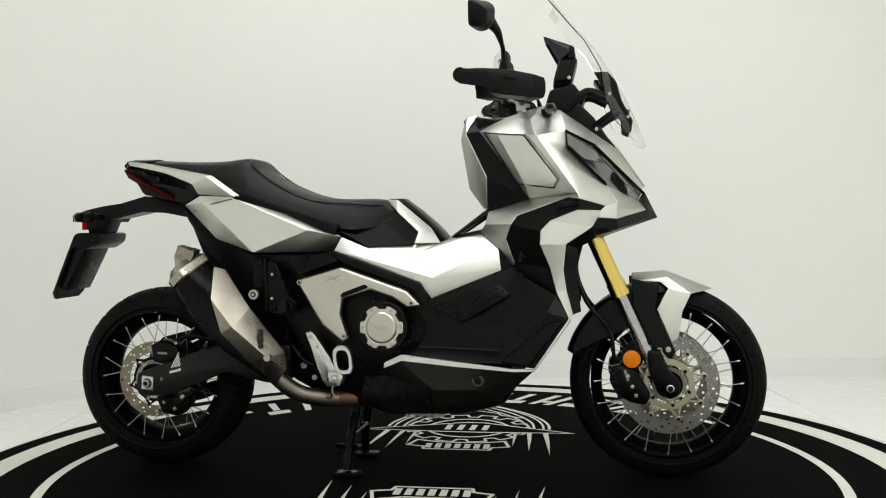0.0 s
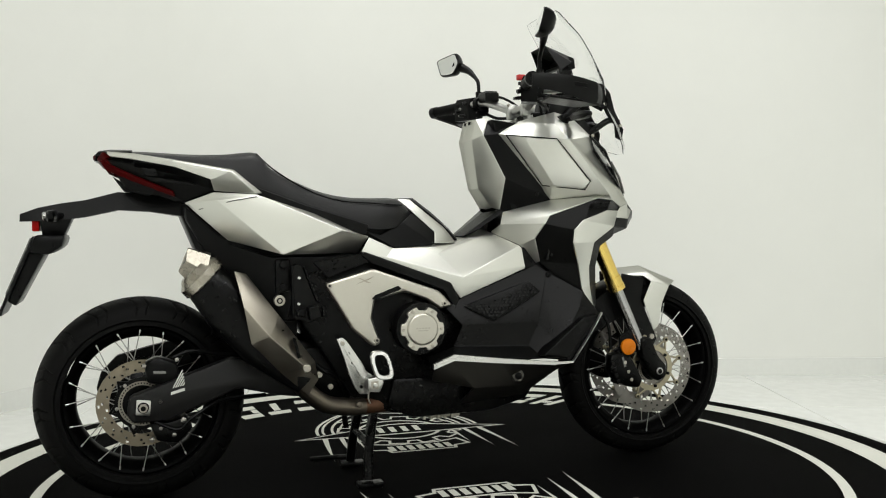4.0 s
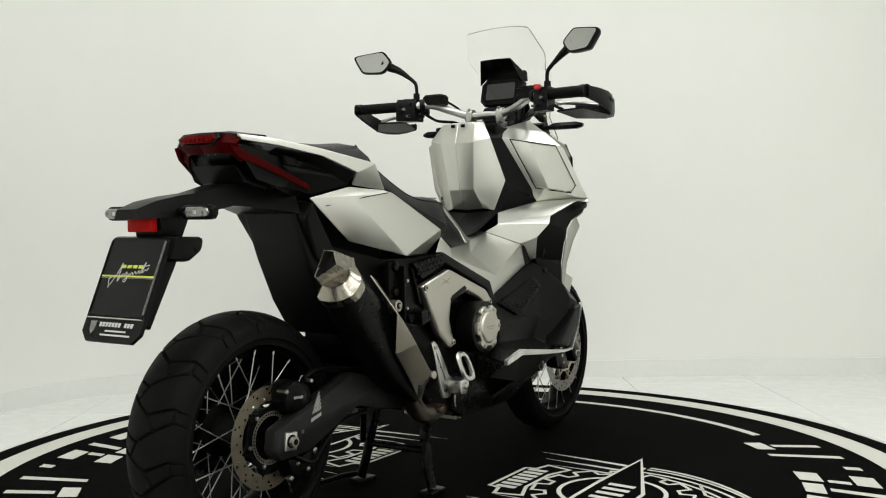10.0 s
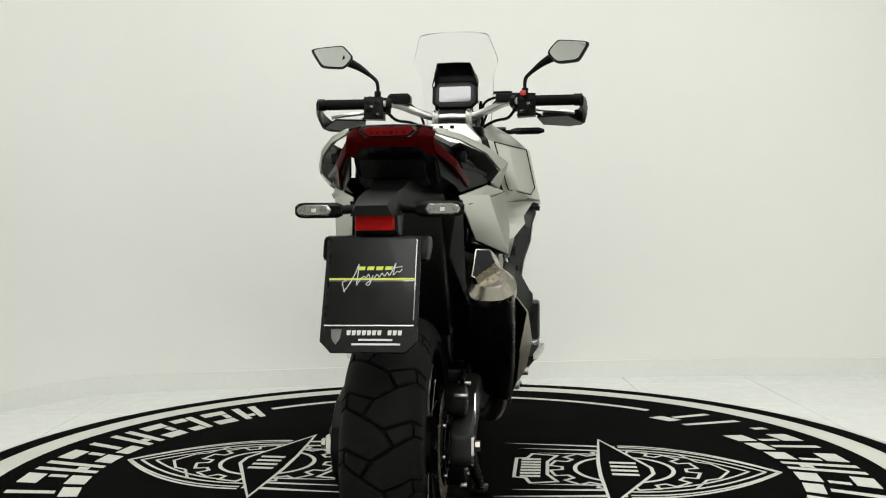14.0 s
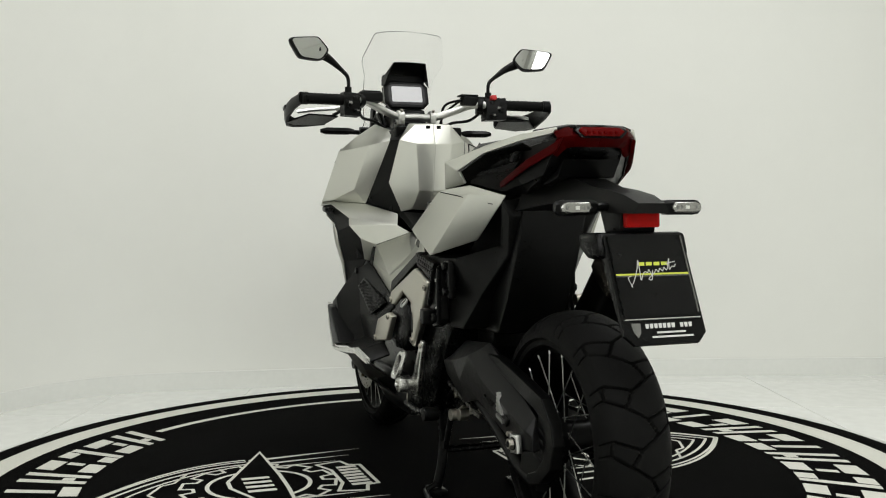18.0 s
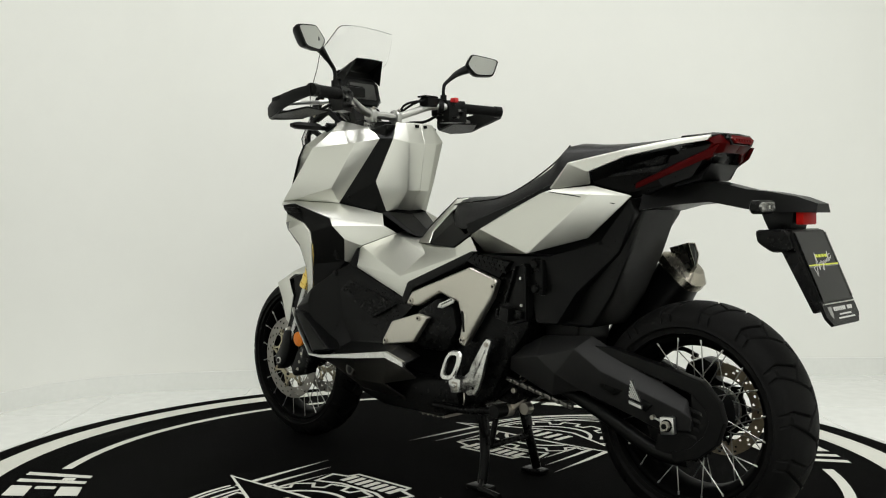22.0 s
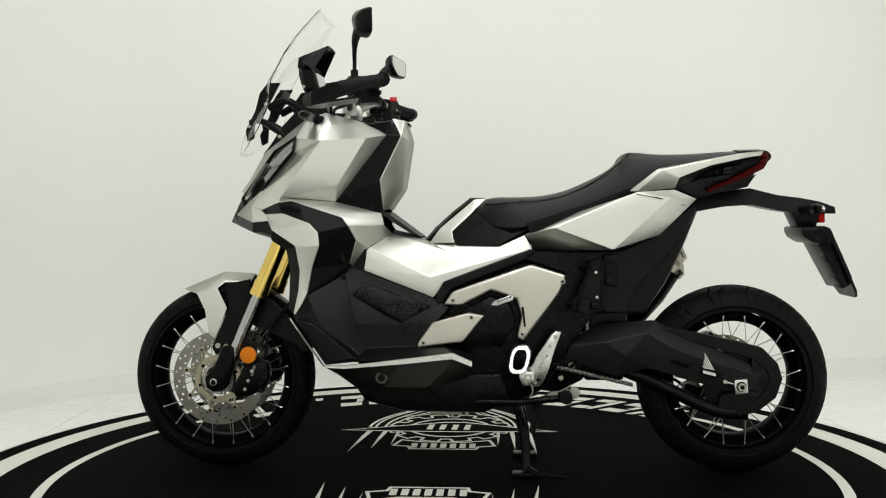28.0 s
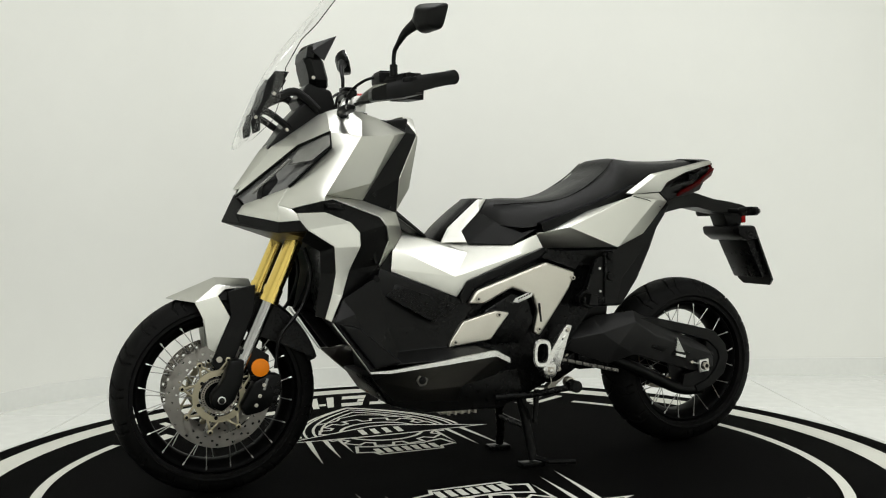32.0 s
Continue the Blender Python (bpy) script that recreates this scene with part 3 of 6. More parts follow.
for s in (-1, 1):
    y = s * 0.104
    part("fork_tube", tube([(fork_at(0.80), y, 0.80), (fork_at(0.585), y, 0.585)], 0.0245, 24), GOLD, BIKE, "gold anodised upper fork tube")
    part("fork_collar", tube([(fork_at(0.590), y, 0.590), (fork_at(0.584), y, 0.584), (fork_at(0.560), y, 0.560), (fork_at(0.555), y, 0.555)], 0.0275, 24), GOLD, BIKE, "gold fork collar")
    part("collar_ring", tube([(fork_at(0.563), y, 0.563), (fork_at(0.550), y, 0.550)], 0.0295, 24), GOLD, BIKE, "wider gold ring of the fork collar")
    part("fork_slider", tube([(fork_at(0.56), y, 0.56), (fork_at(0.36), y, 0.36)], 0.0185, 20), HARDCHROME, BIKE, "dark chrome lower fork tube")
    part("fork_foot", slab([(0.625, 0.395), (0.665, 0.395), (0.690, 0.335), (0.722, 0.300), (0.718, 0.265), (0.690, 0.250), (0.655, 0.280), (0.632, 0.330)], s * 0.084, s * 0.130, 0.010), SATIN, BIKE, "black fork foot")
    part("axle_nut", drum(FX, FZ - 0.004, 0.0115, s * 0.125, s * 0.134, 16), ALU, BIKE, "bright axle ring")
    part("axle_bore", drum(FX, FZ - 0.004, 0.0080, s * 0.130, s * 0.1348, 14, 0.0004), SATIN, BIKE)
    part("reflector", drum(0.583, 0.368, 0.0255, s * 0.118, s * 0.129, 28, 0.002), AMBER, BIKE, "round amber side reflector")
    part("reflector_bracket", slab([(0.56, 0.345), (0.61, 0.345), (0.64, 0.42), (0.60, 0.43), (0.556, 0.40)], s * 0.106, s * 0.117, 0.004), SATIN, BIKE)
    part("brake_caliper", slab([(0.525, 0.345), (0.560, 0.350), (0.600, 0.330), (0.640, 0.260), (0.625, 0.232), (0.580, 0.240), (0.540, 0.262), (0.520, 0.300)], s * 0.074, s * 0.122, 0.010), SATIN, BIKE, "black radial brake caliper")
    for k in range(4):
        part("caliper_rib", slab([(0.523 + 0.006 * k, 0.322 - 0.020 * k), (0.534 + 0.006 * k, 0.326 - 0.020 * k), (0.538 + 0.006 * k, 0.314 - 0.020 * k), (0.526 + 0.006 * k, 0.310 - 0.020 * k)], s * 0.080, s * 0.1245, 0.002), PLASTIC, BIKE)
    part("caliper_bridge", slab([(0.548, 0.352), (0.575, 0.372), (0.600, 0.360), (0.606, 0.330), (0.580, 0.322)], s * 0.080, s * 0.112, 0.005), SATIN, BIKE)
    for cz in (0.318, 0.288, 0.262):
        part("caliper_bolt", drum(0.585 - 0.4 * (cz - 0.288), cz, 0.0058, s * 0.120, s * 0.1245, 12), STEEL, BIKE)
    part("caliper_mark", slab([(0.560, 0.335), (0.567, 0.337), (0.577, 0.305), (0.570, 0.303)], s * 0.1215, s * 0.1235, 0), LENS, BIKE)
    part("brake_hose", tube([(0.44, s * 0.07, 0.70), (0.425, s * 0.085, 0.62), (0.455, s * 0.09, 0.53), (0.52, s * 0.10, 0.45), (0.535, s * 0.10, 0.36)], 0.0055, 8, 20), PLASTIC, BIKE)
part("axle", tube([(FX, -0.12, FZ - 0.004), (FX, 0.12, FZ - 0.004)], 0.011, 14), STEEL, BIKE)
FEN = {"a": (0.590, 0.050, 0.592), "ac": (0.590, 0.0, 0.613), "b": (0.690, 0.054, 0.602), "bc": (0.690, 0.0, 0.620), "tip": (0.825, 0.0, 0.5655), "tip2": (0.812, 0.020, 0.564),
       "s1": (0.755, 0.086, 0.556), "s2": (0.690, 0.084, 0.572), "c1": (0.658, 0.090, 0.510), "c2": (0.731, 0.085, 0.503), "tri": (0.714, 0.074, 0.380), "k": (0.668, 0.074, 0.590)}
for s in (-1, 1):
    part("front_fender_half", sheet(FEN, ("ac bc b a", "bc tip tip2 s1 b", "a b s1 s2 k", "s2 s1 c2 c1", "c1 c2 tri"), s, 0.004, 0.003), SILVER, BIKE, "faceted matt silver front fender")


def fender_shell(cx, cz, r, a0, a1, half, drop, n=22):
    rings = []
    for k in range(n + 1):
        a = radians(a0 + (a1 - a0) * k / n)
        c, s_ = math.cos(a), math.sin(a)
        ring = []
        for q, dr in ((-1, -drop), (-0.9, -0.006), (-0.5, 0.006), (0, 0.010), (0.5, 0.006), (0.9, -0.006), (1, -drop), (0.93, -drop), (0.84, -0.012), (0, 0.003), (-0.84, -0.012), (-0.93, -drop)):
            ring.append((cx + (r + dr) * c, q * half, cz + (r + dr) * s_))
        rings.append(ring)
    return loft(rings)


part("fender_inner", fender_shell(FX, FZ, 0.300, 92, 163, 0.066, 0.030), PLASTIC, BIKE, "black inner front fender")
for s in (-1, 1):
    part("fender_stay", slab([(0.585, 0.600), (0.665, 0.582), (0.655, 0.512), (0.712, 0.385), (0.700, 0.362), (0.655, 0.375), (0.625, 0.44), (0.590, 0.52)], s * 0.072, s * 0.082, 0.004), PLASTIC, BIKE, "black fender stay")
    skirt = [(FX + 0.298 * math.cos(radians(a)), FZ + 0.298 * math.sin(radians(a))) for a in range(100, 161, 4)] + [(FX + r_ * math.cos(radians(a)), FZ + r_ * math.sin(radians(a))) for a, r_ in ((162, 0.290), (156, 0.262), (148, 0.236), (138, 0.214), (127, 0.200), (115, 0.200), (100, 0.215))]
    part("fender_skirt", slab(skirt, s * 0.066, s * 0.071, 0.002), PLASTIC, BIKE, "black side of the inner front fender")
    part("stay_bolt", drum(0.690, 0.392, 0.009, s * 0.081, s * 0.089, 12), STEEL, BIKE)

# -- front cowl --
F = {
    "bt": (0.145, 0.128, 1.035), "fo": (0.198, 0.184, 1.0225), "fl": (0.281, 0.216, 0.882), "ti": (0.424, 0.262, 0.846), "p1": (0.318, 0.258, 1.010), "p2": (0.432, 0.292, 0.845), "bb": (0.294, 0.174, 0.835), "w": (0.405, 0.268, 0.838),
    "c1": (0.215, 0.105, 1.075), "c2": (0.330, 0.128, 1.105), "c3": (0.300, 0.200, 1.060), "t1": (0.385, 0.130, 1.090), "t2": (0.530, 0.088, 0.990), "t3": (0.618, 0.022, 0.872),
    "h1": (0.400, 0.228, 1.022), "h2": (0.404, 0.247, 0.979), "hm": (0.478, 0.172, 0.986), "hb": (0.512, 0.200, 0.871), "hft": (0.626, 0.012, 0.850), "hfb": (0.612, 0.042, 0.826),
    "bs": (0.624, 0.070, 0.772), "ch": (0.541, 0.197, 0.822), "ch2": (0.541, 0.197, 0.804), "at": (0.509, 0.214, 0.812), "an": (0.496, 0.224, 0.799), "cn": (0.541, 0.192, 0.745),
    "ar": (0.437, 0.296, 0.832), "fm": (0.262, 0.240, 0.788), "fs": (0.244, 0.245, 0.763), "ft": (0.227, 0.210, 0.719),
    "sa": (0.432, 0.281, 0.800), "sb": (0.356, 0.272, 0.771), "sc": (0.330, 0.268, 0.744), "sd": (0.327, 0.264, 0.706), "se": (0.354, 0.240, 0.640), "st": (0.371, 0.228, 0.570), "sx": (0.405, 0.232, 0.497),
    "sl": (0.400, 0.256, 0.705), "sm": (0.392, 0.236, 0.632), "sn": (0.400, 0.224, 0.575), "so": (0.418, 0.212, 0.505), "sq": (0.472, 0.246, 0.752),
    "v": (0.158, 0.105, 0.762), "vl": (0.168, 0.100, 0.800), "l": (0.139, 0.068, 0.738), "k": (0.196, 0.166, 0.699), "j": (0.244, 0.172, 0.643), "j2": (0.250, 0.192, 0.650),
    "cu": (0.541, 0.203, 0.775), "qu": (0.488, 0.226, 0.779), "bu": (0.632, 0.058, 0.800), "nose": (0.668, 0.0, 0.778), "nb": (0.640, 0.030, 0.785), "n0": (0.632, 0.0, 0.852), "uc": (0.545, 0.0, 0.735), "ul": (0.430, 0.0, 0.690),
}
for s in (-1, 1):
    part("cowl_side", sheet(F, ("bt fo fl bb", "fo p1 p2 ti fl", "fl ti bb", "bt c1 c3 p1 fo", "c1 c2 c3", "c2 t1 h1 c3", "c3 h1 p1", "p1 h1 h2 hb ch at ar p2", "t1 t2 hm h1", "t2 t3 hft hm"), s, 0.004, 0.004), SILVER, BIKE, "faceted matt silver front cowl side", swell=0.78)
    part("shelf", sheet(F, ("bb ti p2 ar w", "vl bb w fm v", "v fm fs", "l v fs ft k", "k ft j2 j"), s, 0.004, 0.003), SILVER, BIKE, "matt silver leg shield lower side")
    part("beak", sheet(F, ("hb hfb bu ch2 ch", "ch2 bu cu", "ch2 cu qu an", "ch ch2 an at"), s, 0.004, 0.003), SILVER, BIKE, "matt silver beak side")
    part("beak_lip", sheet({k: (p[0], p[1] + 0.001, p[2]) for k, p in F.items()}, ("bu bs cn cu", "cu cn sq qu"), s, 0.005, 0.002), PLASTIC, BIKE, "black lower lip of the beak")
    part("arch_panel", sheet(F, ("an sa sb sq qu", "sb sc sd sl sq", "sd se sm sl", "se st sn sm", "st sx so sn"), s, 0.005, 0.003), SILVER, BIKE, "matt silver arch panel beside the fork")
    part("arch_trim", sheet({k: (p[0], p[1] - 0.006, p[2]) for k, p in F.items()}, ("at ar sa an", "ar w sb sa", "w fm fs sc sb", "fs ft sd sc", "ft j2 se sd", "j2 se st sx"), s, 0.006, 0.002), PLASTIC, BIKE, "black curved trim of the leg shield")
    LI = ("sq", "sl", "sm", "sn", "so")
    LN = {k: F[k] for k in LI}
    LN.update({k + "i": (F[k][0] + dx, F[k][1] - 0.030, F[k][2] + dz) for k, dx, dz in (("sq", 0.010, -0.030), ("sl", 0.034, -0.012), ("sm", 0.036, 0.0), ("sn", 0.034, 0.0), ("so", 0.022, 0.006))})
    part("arch_liner", sheet(LN, ("sq sl sli sqi", "sl sm smi sli", "sm sn sni smi", "sn so soi sni"), s, 0.006, 0.002), PLASTIC, BIKE, "black liner inside the fork arch")
    part("arch_slot", slab([(0.385, 0.822), (0.435, 0.826), (0.425, 0.812), (0.375, 0.806)], s * 0.262, s * 0.292, 0.002), SATIN, BIKE)
    part("headlight", sheet({k: (p[0] - 0.006, p[1] - 0.003, p[2]) for k, p in F.items()}, ("h1 hm hft hfb hb h2",), s, 0.012, 0.002), HLAMP, BIKE, "slanted smoked headlight lens")
    # Pale plate whose colour holds the reflection on the upper lens.
    part("headlight_clear", sheet({"a": (0.403, 0.2285, 1.017), "b": (0.470, 0.176, 0.987), "c": (0.505, 0.165, 0.935), "d": (0.450, 0.222, 0.945), "e": (0.407, 0.247, 0.983)}, ("a b c d e",), s, 0.004, 0.001), HLCLEAR, BIKE, "clear upper headlight reflector, pale with a painted-in reflection of the room")
    part("headlight_rim", tube([(F[k][0], s * (F[k][1] + 0.001), F[k][2]) for k in ("hb", "h2", "h1", "hm", "hft")], 0.0042, 6), SATIN, BIKE)
    part("headlight_strip", tube([(0.500, s * 0.172, 0.950), (0.545, s * 0.140, 0.905), (0.590, s * 0.085, 0.858)], 0.004, 6), LENS, BIKE, "light guide strip")
    part("chin", sheet(F, ("nose uc cn bs", "uc ul sl sq cn"), s, 0.006, 0.003), PLASTIC, BIKE, "black underside of the beak")
    part("nose_cap", sheet(F, ("n0 hft hfb bu bs nose",), s, 0.008, 0.003), PLASTIC, BIKE, "black nose cap")
    if s < 0:
      part("storage_lid", sheet({"tl": (0.165, 0.150, 1.029), "tr": (0.282, 0.249, 1.010), "r": (0.376, 0.2745, 0.885), "br": (0.366, 0.262, 0.864), "bl": (0.262, 0.188, 0.880), "m": (0.205, 0.193, 1.0195), "m2": (0.285, 0.224, 0.874)},
                              ("tl m m2 bl", "m tr r br m2"), s, 0.005, 0.003), SILVER, BIKE, "raised silver lid beside the steering column")
    if s < 0:
      part("lid_joint", tube([(0.162, s * 0.149, 1.030), (0.205, s * 0.190, 1.0225), (0.283, s * 0.2495, 1.012), (0.378, s * 0.275, 0.886), (0.367, s * 0.262, 0.862), (0.262, s * 0.188, 0.877), (0.162, s * 0.149, 1.030)], 0.0017, 6), SATIN, BIKE)
    part("air_inlet", slab([(0.328, 1.088), (0.352, 1.098), (0.362, 1.078), (0.346, 1.055), (0.332, 1.075)], s * 0.128, s * 0.178, 0.003), SATIN, BIKE, "black indicator socket")
    # front indicator folded out to the side
    part("indicator_stalk", tube([(0.350, s * 0.165, 1.078), (0.362, s * 0.205, 1.080)], 0.008, 10), SATIN, BIKE)
    part("front_indicator", bevel(loft([[(0.360 + dx, s * yy, 1.082 + dz * f) for dx, dz in ((-0.017 * f, 0), (-0.010 * f, 0.011), (0.010 * f, 0.011), (0.017 * f, 0), (0.010 * f, -0.011), (-0.010 * f, -0.011))] for yy, f in ((0.195, 0.6), (0.215, 1), (0.290, 1), (0.310, 0.5))]), 0.002), SATIN, BIKE, "dark slim front indicator")
    part("indicator_lens", slab([(0.366, 1.074), (0.3745, 1.078), (0.3745, 1.087), (0.366, 1.090)], s * 0.214, s * 0.298, 0.002), LENS, BIKE, "clear front indicator lens")

# black trim between the inner and the outer cowl
TR = {"a": (0.103, 0.110, 1.032), "b": (0.150, 0.131, 1.036), "c": (0.272, 0.176, 0.872), "d": (0.298, 0.172, 0.838), "m": (0.165, 0.128, 0.900), "n": (0.160, 0.085, 0.806),
      "o": (0.175, 0.098, 0.800), "q": (0.055, 0.058, 0.728), "r": (0.085, 0.075, 0.742), "ta": (0.130, 0.070, 1.078), "tb": (0.200, 0.105, 1.072), "n0": (0.140, 0.0, 0.800), "q0": (0.040, 0.0, 0.725)}
for s in (-1, 1):
    part("cowl_trim", sheet(TR, ("a b c d m", "m d o n", "n o r q", "n q q0 n0", "a ta tb b"), s, 0.006, 0.003), PLASTIC, BIKE, "black trim strip of the inner cowl")
    part("trim_bolt", drum(0.255, 0.852, 0.006, s * 0.163, s * 0.170, 12), SATIN, BIKE)
IN = {"a": (0.098, 0.059, 1.084), "b": (0.083, 0.060, 1.021), "c": (0.108, 0.046, 0.872), "d": (0.150, 0.056, 0.812), "e": (0.103, 0.112, 1.033), "f": (0.166, 0.130, 0.900), "g": (0.162, 0.090, 0.806),
      "a0": (0.094, 0.0, 1.086), "b0": (0.075, 0.0, 1.020), "c0": (0.100, 0.0, 0.872), "d0": (0.145, 0.0, 0.808), "t": (0.135, 0.070, 1.090), "t0": (0.135, 0.0, 1.092)}
for s in (-1, 1):
    part("inner_cowl", sheet(IN, ("t0 a0 a t", "t a e", "a0 b0 b a", "b0 c0 c b", "c0 d0 d c", "a b e", "b c f e", "c d g f"), s, 0.005, 0.004), SILVER, BIKE, "matt silver inner leg shield", swell=0.72)
part("dash_cover", slab([(0.128, 1.082), (0.20, 1.072), (0.36, 1.100), (0.385, 1.085), (0.36, 1.00), (0.15, 1.00)], -0.115, 0.115, 0.01), PLASTIC, BIKE, "black dashboard base")
for dy in (-0.018, 0.018):
    part("key_slot", box(0.0880, 0.105, dy - 0.0065, dy + 0.0065, 1.0705, 1.0800, 0.001), SATIN, BIKE)
part("front_core", slab([(0.34, 0.71), (0.47, 0.765), (0.585, 0.80), (0.57, 0.88), (0.40, 1.05), (0.20, 1.04), (0.17, 0.86), (0.22, 0.70)], -0.118, 0.118, 0.02), SATIN, BIKE, "black front subframe")
part("radiator_core", slab([(0.26, 0.38), (0.36, 0.50), (0.38, 0.70), (0.30, 0.74), (0.20, 0.72), (0.22, 0.45)], -0.175, 0.175, 0.01), SATIN, BIKE, "black radiator shroud")
for s in (-1, 1):
    for k in range(4):
        part("vent_fin", slab([(0.262 + 0.014 * k, 0.655 + 0.012 * k), (0.270 + 0.014 * k, 0.655 + 0.012 * k), (0.285 + 0.014 * k, 0.725 + 0.005 * k), (0.277 + 0.014 * k, 0.725 + 0.005 * k)], s * 0.175, s * 0.212, 0.001), PLASTIC, BIKE)

# -- tunnel body --
M = {"g": (-0.291, 0.163, 0.684), "c": (-0.266, 0.164, 0.730), "h": (0.012, 0.177, 0.608), "i": (0.005, 0.171, 0.546), "j": (0.244, 0.172, 0.642), "k": (0.196, 0.166, 0.698), "l": (0.139, 0.068, 0.738),
     "m": (-0.048, 0.126, 0.677), "n": (-0.022, 0.174, 0.583), "q": (-0.192, 0.148, 0.697), "r": (0.020, 0.080, 0.710), "r0": (0.020, 0.0, 0.720), "l0": (0.139, 0.0, 0.748), "s": (-0.215, 0.166, 0.672)}
for s in (-1, 1):
    part("tunnel_side", sheet(M, ("g c q s", "s q m h", "g s h n", "n h i", "h j i", "m l k h", "h k j", "q r m", "m r l", "r r0 l0 l"), s, 0.004, 0.004), SILVER, BIKE, "matt silver tunnel side panel")

# -- tail --
T = {"A": (-0.773, 0.124, 0.831), "B": (-0.571, 0.220, 0.845), "C": (-0.266, 0.163, 0.732), "X": (-0.352, 0.220, 0.751), "D": (-0.519, 0.224, 0.686), "E": (-0.660, 0.152, 0.726), "G": (-0.294, 0.132, 0.684),
     "P": (-0.690, 0.186, 0.8365), "e": (-0.698, 0.185, 0.858), "d": (-0.590, 0.205, 0.852), "S": (-0.430, 0.185, 0.800)}
RA = {"a": (-0.972, 0.096, 0.970), "a2": (-0.900, 0.142, 0.962), "b": (-0.800, 0.190, 0.942), "c": (-0.657, 0.233, 0.913), "d": (-0.585, 0.206, 0.852), "e": (-0.698, 0.197, 0.860), "f": (-0.708, 0.218, 0.890), "f2": (-0.800, 0.191, 0.925),
      "g2": (-0.900, 0.145, 0.946), "g": (-0.965, 0.100, 0.957), "ai": (-0.966, 0.076, 0.972), "a2i": (-0.900, 0.124, 0.964), "bi": (-0.800, 0.172, 0.946), "ci": (-0.645, 0.214, 0.917), "di": (-0.568, 0.190, 0.856)}
for s in (-1, 1):
    part("tail_side", sheet(T, ("E A P D", "P B X D", "B S C X", "X C G D", "A e d B P"), s, 0.004, 0.004), SILVER, BIKE, "matt silver tail side panel", swell=0.8)
    part("grab_rail", sheet(RA, ("a a2 g2 g", "a2 b f2 g2", "b c f f2", "c d e f", "a ai a2i a2", "a2 a2i bi b", "b bi ci c", "c ci di d"), s, 0.008, 0.003), SILVER, BIKE, "matt silver passenger grab rail")
    WEB = {"a": (-0.900, 0.140, 0.940), "b": (-0.800, 0.185, 0.923), "c": (-0.710, 0.211, 0.888), "e": (-0.705, 0.190, 0.866), "ai": (-0.900, 0.112, 0.926), "bi": (-0.810, 0.146, 0.908), "ci": (-0.745, 0.172, 0.880)}
    part("rail_web", sheet(WEB, ("a b bi ai", "b c ci bi", "c e ci"), s, 0.004, 0.001), PLASTIC, BIKE, "black web between the grab rail and the tail")
    part("tail_joint", tube([(-0.735, s * 0.1425, 0.812), (-0.650, s * 0.1985, 0.834), (-0.585, s * 0.2175, 0.845)], 0.0011, 6), SATIN, BIKE)
    part("tail_inner", sheet({"a": (-0.976, 0.088, 0.950), "b": (-0.815, 0.150, 0.922), "c": (-0.735, 0.185, 0.890), "e": (-0.698, 0.185, 0.862), "f": (-0.765, 0.125, 0.838), "g": (-0.860, 0.122, 0.852), "h": (-0.922, 0.100, 0.870)},
                              ("a b g h", "b c e f g"), s, 0.006, 0.003), PLASTIC, BIKE, "black recessed tail side")
    part("tail_light_strip", sheet({"a": (-0.990, 0.090, 0.946), "b": (-0.905, 0.134, 0.904), "c": (-0.802, 0.1520, 0.860), "d": (-0.798, 0.1490, 0.846), "e": (-0.900, 0.1300, 0.886), "f": (-0.972, 0.096, 0.918)},
                                    ("a b e f", "b c d e"), s, 0.010, 0.002), REDD, BIKE, "dark red side strip of the tail light")
    part("recess_rib", sheet({"a": (-0.880, 0.136, 0.905), "b": (-0.760, 0.186, 0.884), "c": (-0.745, 0.188, 0.876), "d": (-0.860, 0.142, 0.888)}, ("a b c d",), s, 0.008, 0.002), PLASTIC, BIKE, "black rib in the grab recess")
    part("grab_recess", slab([(-0.885, 0.925), (-0.845, 0.922), (-0.838, 0.902), (-0.872, 0.902)], s * 0.128, s * 0.150, 0.003), SATIN, BIKE)
part("tail_core", slab([(-0.962, 0.955), (-0.925, 0.895), (-0.90, 0.872), (-0.80, 0.835), (-0.60, 0.80), (-0.55, 0.90), (-0.75, 0.945)], -0.088, 0.088, 0.008), SATIN, BIKE, "black tail centre")
TL = {"a": (-0.982, 0.074, 0.971), "a0": (-0.988, 0.0, 0.972), "b": (-0.996, 0.066, 0.951), "b0": (-1.002, 0.0, 0.951), "c": (-0.978, 0.050, 0.928), "c0": (-0.982, 0.0, 0.928), "d": (-0.978, 0.094, 0.948), "e": (-0.956, 0.100, 0.916), "f": (-0.954, 0.082, 0.908), "g": (-0.968, 0.066, 0.926), "k": (-0.960, 0.096, 0.962)}
tail_light = part("tail_light", sheet(TL, ("a0 a b b0", "b0 b c c0", "a k d b", "b d g c", "d e f g"), 1, 0.010, 0.002), REDD, BIKE, "dark red tail light across the tail end")
part("lens_half", sheet(TL, ("a0 a b b0", "b0 b c c0", "a k d b", "b d g c", "d e f g"), -1, 0.010, 0.002), REDD, tail_light, "dark red half of the tail light lens")
BAR = ((0.056, 0.961, 0.001), (0.048, 0.970, 0.008), (-0.048, 0.970, 0.008), (-0.056, 0.961, 0.001), (-0.042, 0.950, -0.001), (0.042, 0.950, -0.001))
part("bar_frame", bevel(loft([[(x + dx, y * f, 0.960 + (z - 0.960) * (f * 1.25 - 0.08)) for y, z, dx in BAR] for x, f in ((-0.985, 1.14), (-1.0010, 1.14), (-1.0024, 1.09))]), 0.001), GLOSSB, tail_light, "black frame round the red bar")
